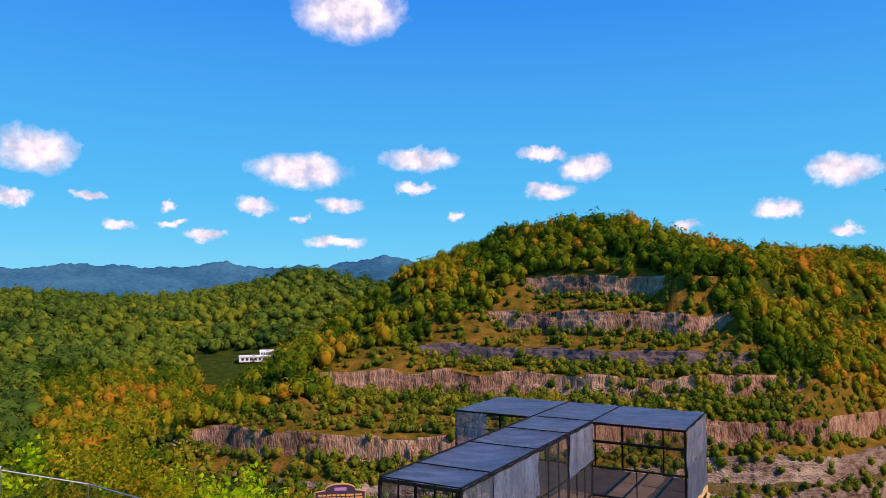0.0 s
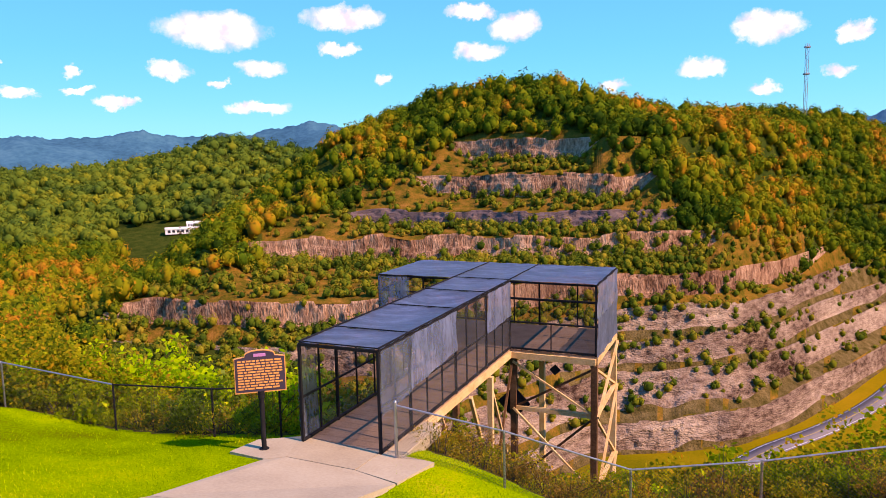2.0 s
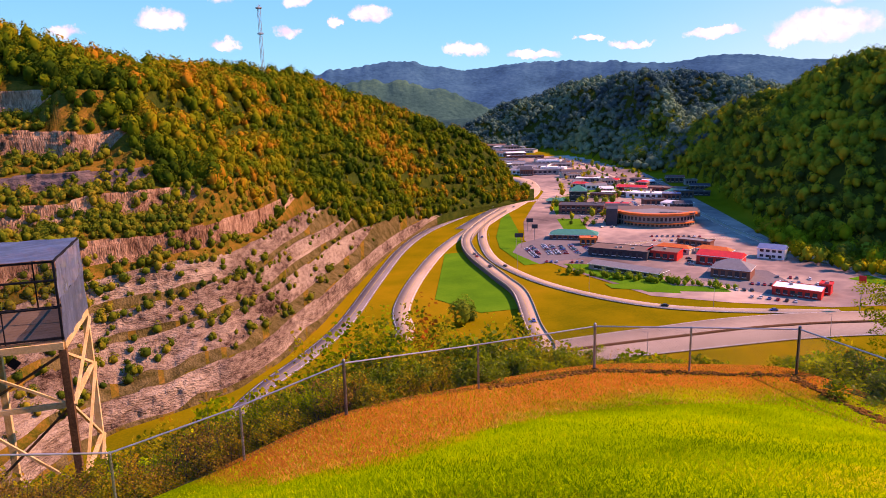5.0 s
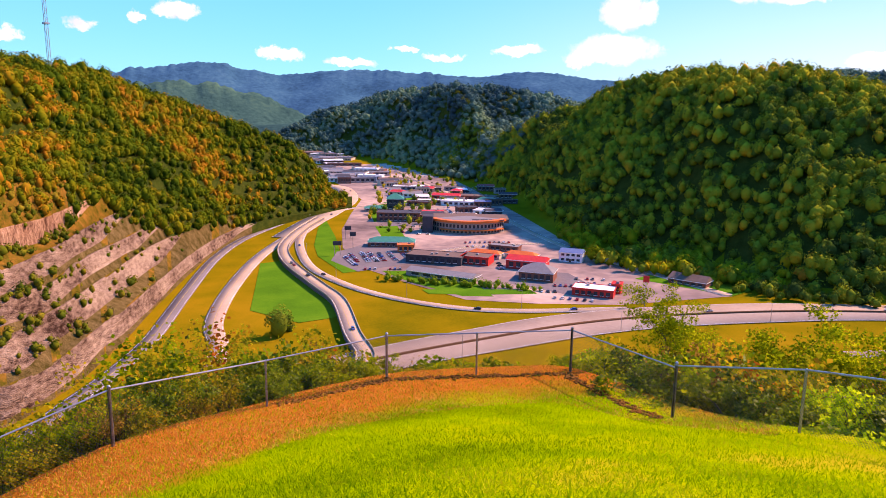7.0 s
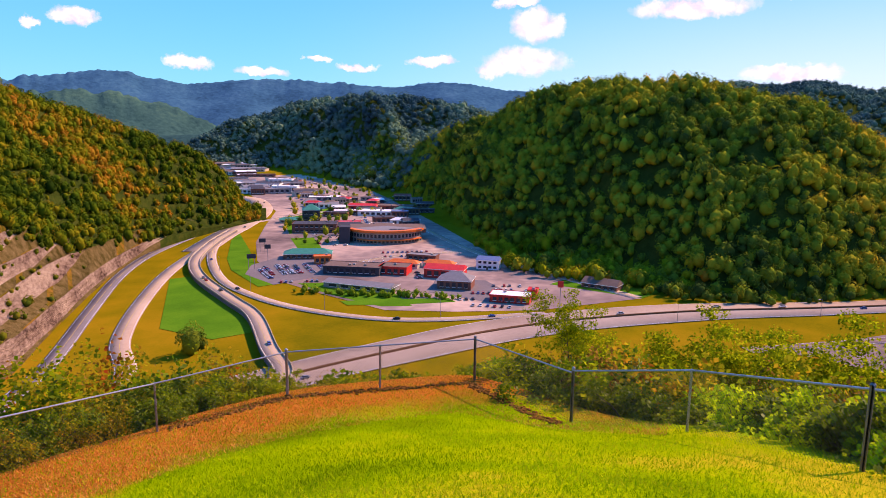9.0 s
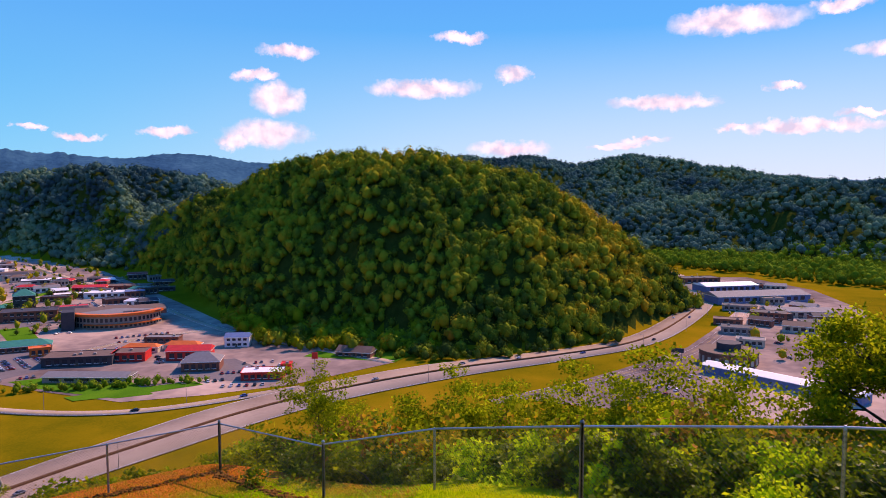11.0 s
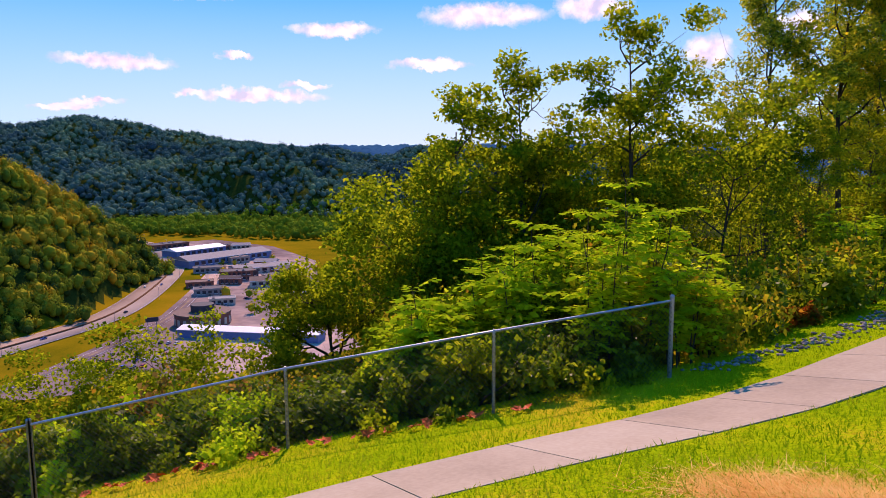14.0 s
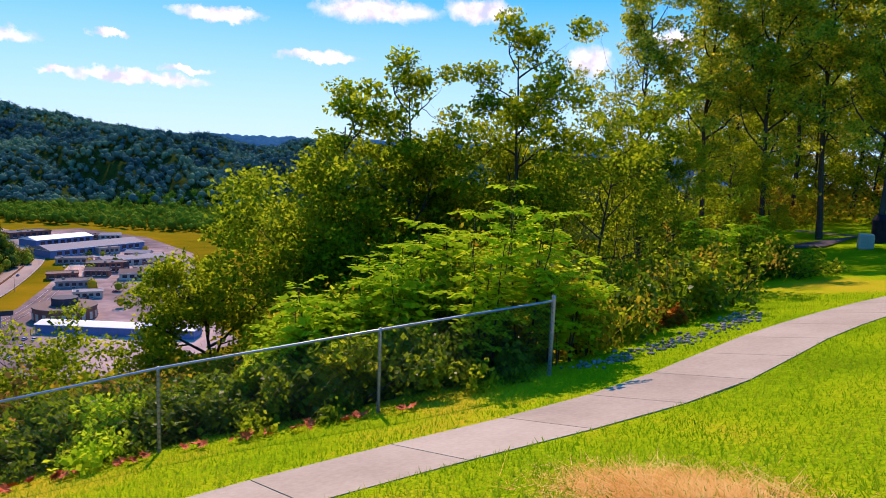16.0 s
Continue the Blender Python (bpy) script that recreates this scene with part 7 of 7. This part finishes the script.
def shrub_xy(kind, x, y, w, h):
    a, r_ = polar(np.array([x]), np.array([y]))
    shrub(kind, float(a[0]), float(r_[0]), w, h)


for k in range(64):
    t = rs_.random()
    shrub_xy(rs_.choice(("green", "olive", "weed", "green", "yellow", "olive")), 10.25 + 1.9 * t + rs_.uniform(0, 4.5), -12.9 - 17 * t + rs_.uniform(-1, 1), rs_.uniform(0.8, 1.3), rs_.uniform(1.2, 2.8))
for x, y in ((10.5, -16.6), (10.9, -19.8), (11.2, -18.4)):
    shrub_xy("red", x, y, 0.36, 0.55)

for k, pieces in thicket.items():
    v, f = join_np(pieces)
    tagged(mesh_np("thicket", v, f, KINDS[k][0]), "mixed undergrowth on the slope: " + KINDS[k][3], "undergrowth", kind="stuff")
OAK = tree_master("oak_tree", 31, 12.0, 0.2, 3.4, M_LEAF, 44000, 0.145, "broad oak with olive autumn leaves below the fence", dens=0.42, boughs=22, keep_=0.42, trunk_r=0.22)
TALL = tree_master("slim_tree", 33, 14.5, 0.5, 2.0, M_LEAF, 11000, 0.145, "tall slim hardwood with an open leafy crown", dens=0.34, keep_=0.28, boughs=11, up=(0.6, 1.3))
DARK = tree_master("shade_tree", 35, 16.5, 0.3, 2.8, M_LEAFS, 20000, 0.165, "tall hardwood with loose green leaves at the lawn's edge", dens=0.42, boughs=17, keep_=0.4, up=(0.4, 1.0))
MID = tree_master("maple_tree", 37, 9.5, 0.15, 2.6, M_LEAF, 15000, 0.14, "medium hardwood with yellow-green leaves", dens=0.4, boughs=15, keep_=0.4)


def sumac_master(name, seed, height, stems, label):
    """A clump of slim stems, each topped by a whorl of feather-shaped leaves with paired leaflets."""
    g = np.random.default_rng(seed)
    e = thing(name, pose(0, 0, -600), label, "sapling", "saplings by the fence")
    limbs, lv, lf, o = [], [], [], 0
    for k in range(stems):
        a, lean = g.uniform(0, 6.28), g.uniform(0.03, 0.22)
        base = np.array([math.cos(a), math.sin(a), 0]) * g.uniform(0, 0.3)
        hk = height * (1.0 if k == 0 else g.uniform(0.45, 0.95))
        path = [base + np.array([math.cos(a) * lean * t * hk, math.sin(a) * lean * t * hk, t * hk]) + g.normal(size=3) * 0.03 for t in np.linspace(-0.06, 1, 6)]
        limbs.append(tube(path, np.linspace(0.024, 0.008, 6), 5))
        for whorl in range(5):
            t = 1 - whorl * 0.12
            root = np.array([np.interp(t, np.linspace(-0.06, 1, 6), np.array(path)[:, c]) for c in range(3)])
            for q_ in range(4):
                b_ = q_ * 1.57 + whorl * 0.7 + g.uniform(-0.4, 0.4)
                ln_f = g.uniform(0.35, 0.6)
                rise = g.uniform(0.1, 0.9)
                axis = np.array([math.cos(b_), math.sin(b_), 0])
                side = np.array([-math.sin(b_), math.cos(b_), 0])
                rib = [root + axis * ln_f * u + np.array([0, 0, ln_f * (rise * u - 0.5 * u * u)]) for u in np.linspace(0, 1, 6)]
                limbs.append(tube(rib[::2], [0.005, 0.003, 0.001], 3))
                for i_, p_ in enumerate(rib[1:], 1):
                    lw = 0.2 * (1 - 0.4 * i_ / 5) * g.uniform(0.8, 1.2)
                    for sg in (-1, 1):
                        tip = p_ + side * sg * lw + axis * lw * 0.4 - np.array([0, 0, lw * g.uniform(-0.2, 0.7)])
                        mid_ = (p_ + tip) / 2
                        lv += [p_, mid_ + axis * 0.075, tip, mid_ - axis * 0.075]
                        lf.append((o, o + 1, o + 2, o + 3))
                        o += 4
    sv, sf = join_np(limbs)
    st = mesh_np("stem", sv, sf, M_BARK)
    st.parent = e
    fo = mesh_np("foliage", np.array(lv), np.array(lf), M_LEAFB)
    fo.parent = e
    return e


SUMAC = sumac_master("sumac_sapling", 45, 3.6, 6, "bright green sumac with feather-shaped leaves by the fence")
SUMAC2 = sumac_master("sumac_sapling", 47, 2.6, 7, "bright green low sumac clump by the fence")


def tree(master, az, r, s=1.0, rot=None, zz=None):
    x, y = EYE[0] + r * math.sin(radians(az)), EYE[1] + r * math.cos(radians(az))
    z = on_land(x, y) - 0.2 if zz is None else zz
    return put(master, pose(x, y, z, 0, 0, rs_.uniform(0, 360) if rot is None else rot) @ Matrix.Diagonal((s, s, s, 1)))


for ms, a, r_, el_ in ((SUMAC2, 123.6, 13.4, -10.2), (SUMAC2, 125.8, 13.6, -8.8), (SUMAC, 128.6, 15.0, -6.6), (SUMAC, 130.2, 15.2, -5.4), (SUMAC2, 132.2, 14.2, -7.2), (SUMAC, 134.2, 16.2, -3.8),
                       (SUMAC, 136.0, 16.4, -2.9), (SUMAC, 137.4, 13.7, -2.7), (SUMAC, 140.6, 14.2, -0.9), (SUMAC2, 143.4, 13.9, -6.0), (SUMAC2, 144.9, 14.6, -7.2), (SUMAC2, 153.8, 24, -3.2), (SUMAC2, 156.2, 26, -2.8)):
    bx, by = EYE[0] + r_ * math.sin(radians(a)), EYE[1] + r_ * math.cos(radians(a))
    top_z = 3.6 if ms is SUMAC else 2.6
    tree(ms, a, r_, (6.45 + r_ * math.tan(radians(el_)) - on_land(bx, by) + 0.1) / (top_z + 0.15))
tree(OAK, 118.0, 27, 0.9, 40)
tree(MID, 75.4, 23, 0.46)
tree(MID, 77.2, 24, 0.42)
tree(MID, 82.2, 23, 0.4)
for a, r_, el_ in ((84.5, 24, -15.6), (88.5, 23, -16.4), (92, 25, -15.2), (95.5, 24, -16.2), (99, 25, -15), (102.5, 24, -15.4), (107, 25, -13.5)):
    bx, by = EYE[0] + r_ * math.sin(radians(a)), EYE[1] + r_ * math.cos(radians(a))
    tree(MID, a, r_, (6.4 + r_ * math.tan(radians(el_)) - on_land(bx, by)) / 9.6)
def tree_to(master, tall, a, r_, el_, rot=None):
    """A tree whose top rises to that elevation as seen from the lawn."""
    bx, by = EYE[0] + r_ * math.sin(radians(a)), EYE[1] + r_ * math.cos(radians(a))
    return tree(master, a, r_, (6.45 + r_ * math.tan(radians(el_)) - on_land(bx, by) + 0.2) / tall, rot)


for a, r_, el_ in ((122.6, 27, -4.6), (126.6, 28, -4.2), (129.5, 27, -1.4), (133.5, 29, -0.6), (137, 30, -0.4), (142.6, 30, 0.8), (145.5, 28, 3.0), (148, 34, 1.2), (151.5, 33, 1.0), (158, 36, 0.6), (155, 40, 2.5)):
    tree_to(MID, 9.7, a, r_, el_)
tree_to(TALL, 15.0, 126.6, 29, 6.0, 10)
tree_to(TALL, 15.0, 131.2, 28, 8.2, 120)
tree_to(TALL, 15.0, 139.6, 27, 11.3, 70)
tree_to(DARK, 17.0, 149.2, 36, 13.5)
tree_to(DARK, 17.0, 153.6, 38, 16.0)
tree_to(DARK, 17.0, 157.6, 37, 17.0)
tree_to(DARK, 17.0, 161.3, 38.5, 18.0)
tree_to(DARK, 17.0, 164.8, 36, 18.0)
tree_to(DARK, 17.0, 168.5, 40, 18.0)
tree_to(TALL, 15.0, 155.6, 46, 14.0)
tree_to(TALL, 15.0, 159.6, 48, 15.0)
tree_to(DARK, 17.0, 163.2, 50, 15.0)
tree_to(DARK, 17.0, 167.0, 52, 14.0)
for k in range(17):
    tree(MID, 126 + k * 2.9 + rs_.uniform(-0.8, 0.8), rs_.uniform(44, 62), rs_.uniform(0.75, 1.0))

# woods behind the far end of the lawn
for k in range(12):
    tree(rs_.choice((DARK, MID, DARK)), 154 + k * 1.7 + rs_.uniform(-0.6, 0.6), rs_.uniform(54, 72), rs_.uniform(0.85, 1.1))
pieces = []
for k in range(70):
    a, r_ = rs_.uniform(150, 176), rs_.uniform(44, 66)
    bx, by = EYE[0] + r_ * math.sin(radians(a)), EYE[1] + r_ * math.cos(radians(a))
    at, off, f = LOOSE[rs_.choice(("olive", "weed", "yellow"))]
    w_, h_ = rs_.uniform(1.2, 2.2), rs_.uniform(1.0, 2.6)
    pieces.append((np.stack([at[:, 0] * w_ + bx, at[:, 1] * w_ + by, at[:, 2] * h_ + on_land(bx, by) - 0.2], -1) + off * 1.2, f))
v, f = join_np(pieces)
tagged(mesh_np("thicket", v, f, M_LEAFY), "yellowing undergrowth beneath the trees past the lawn", "undergrowth", kind="stuff")

# ---- lawn: grass, straw, fallen leaves ----
def tufts(name, xs, ys, h, w, mat, label, seed, lean=0.5, flat=False):
    g = np.random.default_rng(seed)
    n = len(xs)
    b = np.stack([xs, ys, land_xy(xs, ys) - 0.004], -1)
    a = g.uniform(0, 2 * np.pi, n)
    ax = np.stack([np.cos(a), np.sin(a), 0 * a], -1) * (w * g.uniform(0.6, 1.4, n))[:, None]
    tip = np.stack([g.normal(size=n) * lean, g.normal(size=n) * lean, np.full(n, 0.12 if flat else 1.0)], -1) * (h * g.uniform(0.5, 1.4, n))[:, None]
    lift = np.array([0, 0, 0.015]) if flat else 0
    v = np.stack([b - ax + lift, b + ax + lift, b + tip + lift], 1).reshape(-1, 3)
    return tagged(mesh_np(name, v, np.arange(3 * n).reshape(-1, 3), mat), label, "grass", kind="stuff")


def lawn_points(n, r0, r1, az0, az1, seed, power=1.0):
    g = np.random.default_rng(seed)
    a = g.uniform(az0, az1, n)
    r_ = r0 + (r1 - r0) * g.uniform(0, 1, n) ** power
    k = r_ < curve(a, RIM) - 0.05
    a, r_ = a[k], r_[k]
    x, y = EYE[0] + r_ * np.sin(np.radians(a)), EYE[1] + r_ * np.cos(np.radians(a))
    on_walk = np.zeros(len(x), bool)
    for px, py in wl_pts[::2]:
        on_walk |= (x - px) ** 2 + (y - py) ** 2 < 0.76 ** 2
    on_walk |= (np.abs(x + 1.6) < 2.0) & (np.abs(y - 10.8) < 3.3) & (y > 7)
    return x[~on_walk], y[~on_walk]


x, y = lawn_points(260000, 3.2, 22, -42, 166, 1, 1.25)
tufts("lawn_grass", x, y, 0.055, 0.007, M_BLADE, "short bright green mown grass of the lawn", 2)
g = np.random.default_rng(8)
n = 9000
sx, sy = 5.35 + g.normal(size=n) * 0.42, -7.05 + g.normal(size=n) * 0.27
tufts("straw_patch", sx, sy, 0.15, 0.004, M_HAY, "loose dry straw lying on the lawn", 3, 1.0, True)
x, y = lawn_points(80000, 8, 21, 24, 84, 4)
a_, r_ = polar(x, y)
kk = r_ > curve(a_, RIM) - 6.5 + 4.0 * np.abs(a_ - 44) / 36
tufts("dry_grass", x[kk], y[kk], 0.045, 0.007, M_STRAW, "dry straw-coloured grass along the worn edge", 5, 0.8)

LEAF_RED = plain("fallen_leaf_red", (0.6, 0.085, 0.006), 0.7, vary=0.5, scale=8)
bm = bmesh.new()
prof = [(0, -0.09), (0.05, -0.04), (0.09, -0.03), (0.055, 0.01), (0.06, 0.06), (0.02, 0.045), (0, 0.1), (-0.02, 0.045), (-0.06, 0.06), (-0.055, 0.01), (-0.09, -0.03), (-0.05, -0.04)]
mid_v = bm.verts.new((0, 0, 0.0))
ring_v = [bm.verts.new((px, py, 0.012 + 0.1 * (px * px + py * py) ** 0.5 * (1 if k % 2 else 0.4))) for k, (px, py) in enumerate(prof)]
for k in range(12):
    bm.faces.new((mid_v, ring_v[k], ring_v[(k + 1) % 12]))
leaf_ob = tagged(part("fallen_leaf", bm, LEAF_RED), "curled red leaf fallen on the grass", "leaf", "fallen leaves")
placed = False
for k in range(70):
    t = (rs_.randrange(9) + rs_.gauss(0.5, 0.13)) / 9 if k % 4 else rs_.random()
    lf_ = rs_.uniform(0.55, 1.05)
    x0 = 13.9 + (10.6 - 13.9) * t + rs_.gauss(0, 0.12) - 0.35
    y0 = -3.3 + (-9.2 + 3.3) * t + rs_.gauss(0, 0.12) - 0.15
    m = pose(x0, y0, on_land(x0, y0) + 0.07, rs_.uniform(-35, 35), rs_.uniform(-35, 35), rs_.uniform(0, 360)) @ Matrix.Diagonal((lf_, lf_, lf_, 1))
    if not placed:
        leaf_ob.matrix_world, placed = m, True
    else:
        copy_thing(leaf_ob, m)
# clods and roots along the eroded lip under the fence
g = np.random.default_rng(70)
lip = np.array([(14.2, 10.9), (17.0, 9.75), (18.7, 7.75), (20.2, 6.0), (18.3, 3.3), (17.8, 2.6)])
lip_at = np.concatenate([[0], np.cumsum(np.linalg.norm(np.diff(lip, axis=0), axis=1))])
n = 700
u_ = g.uniform(0, lip_at[-1], n)
px, py = np.interp(u_, lip_at, lip[:, 0]) + g.normal(size=n) * 0.1, np.interp(u_, lip_at, lip[:, 1]) + g.normal(size=n) * 0.1
sv, sf = ICO1
v = (sv[None] * (1 + g.uniform(-0.35, 0.35, (n, 12, 1))) * g.uniform(0.015, 0.055, (n, 1, 1)) * np.array([1.4, 1.4, 0.6]) + np.stack([px, py, land_xy(px, py) + 0.01], -1)[:, None]).reshape(-1, 3)
tagged(mesh_np("clods", v, (sf[None] + (np.arange(n) * 12)[:, None, None]).reshape(-1, 3), M_SOIL), "dark red-brown clods of earth along the eroded fence line", "soil", kind="stuff")
# stones at the end of the fence
g = np.random.default_rng(77)
n = 300
tt = g.uniform(0, 1, n)
px, py = 9.75 - 0.5 * np.sin(tt * 3) + g.normal(size=n) * 0.22, -12.2 - 6.5 * tt
sv, sf = ICO1
v = (sv[None] * (1 + g.uniform(-0.3, 0.3, (n, 12, 1))) * g.uniform(0.018, 0.055, (n, 1, 1)) * np.array([1, 1, 0.6]) + np.stack([px, py, land_xy(px, py) + 0.02], -1)[:, None]).reshape(-1, 3)
tagged(mesh_np("gravel", v, (sf[None] + (np.arange(n) * 12)[:, None, None]).reshape(-1, 3), M_GRAVEL), "grey broken stone at the edge of the lawn", "gravel", kind="stuff")
# bin and block by the far end of the path
bin_ = thing("litter_bin", pose(11.6, -36.0, on_land(11.6, -36.0)), "black litter bin beside the footpath", "bin")
part("bin_body", rod(bmesh.new(), (0, 0, 0), (0, 0, 0.95), 0.3, 0.34, 16), M_BLACK, bin_)
part("bin_lid", rod(bmesh.new(), (0, 0, 0.95), (0, 0, 1.2), 0.35, 0.2, 16), M_BLACK, bin_)
blk = tagged(part("concrete_block", box(bmesh.new(), -0.28, -0.28, 0, 0.28, 0.28, 0.62, 0.04), M_CONC), "pale concrete block beside the litter bin", "block")
blk.matrix_world = pose(11.55, -34.0, on_land(11.55, -34.0) - 0.02, 0, 0, 20)
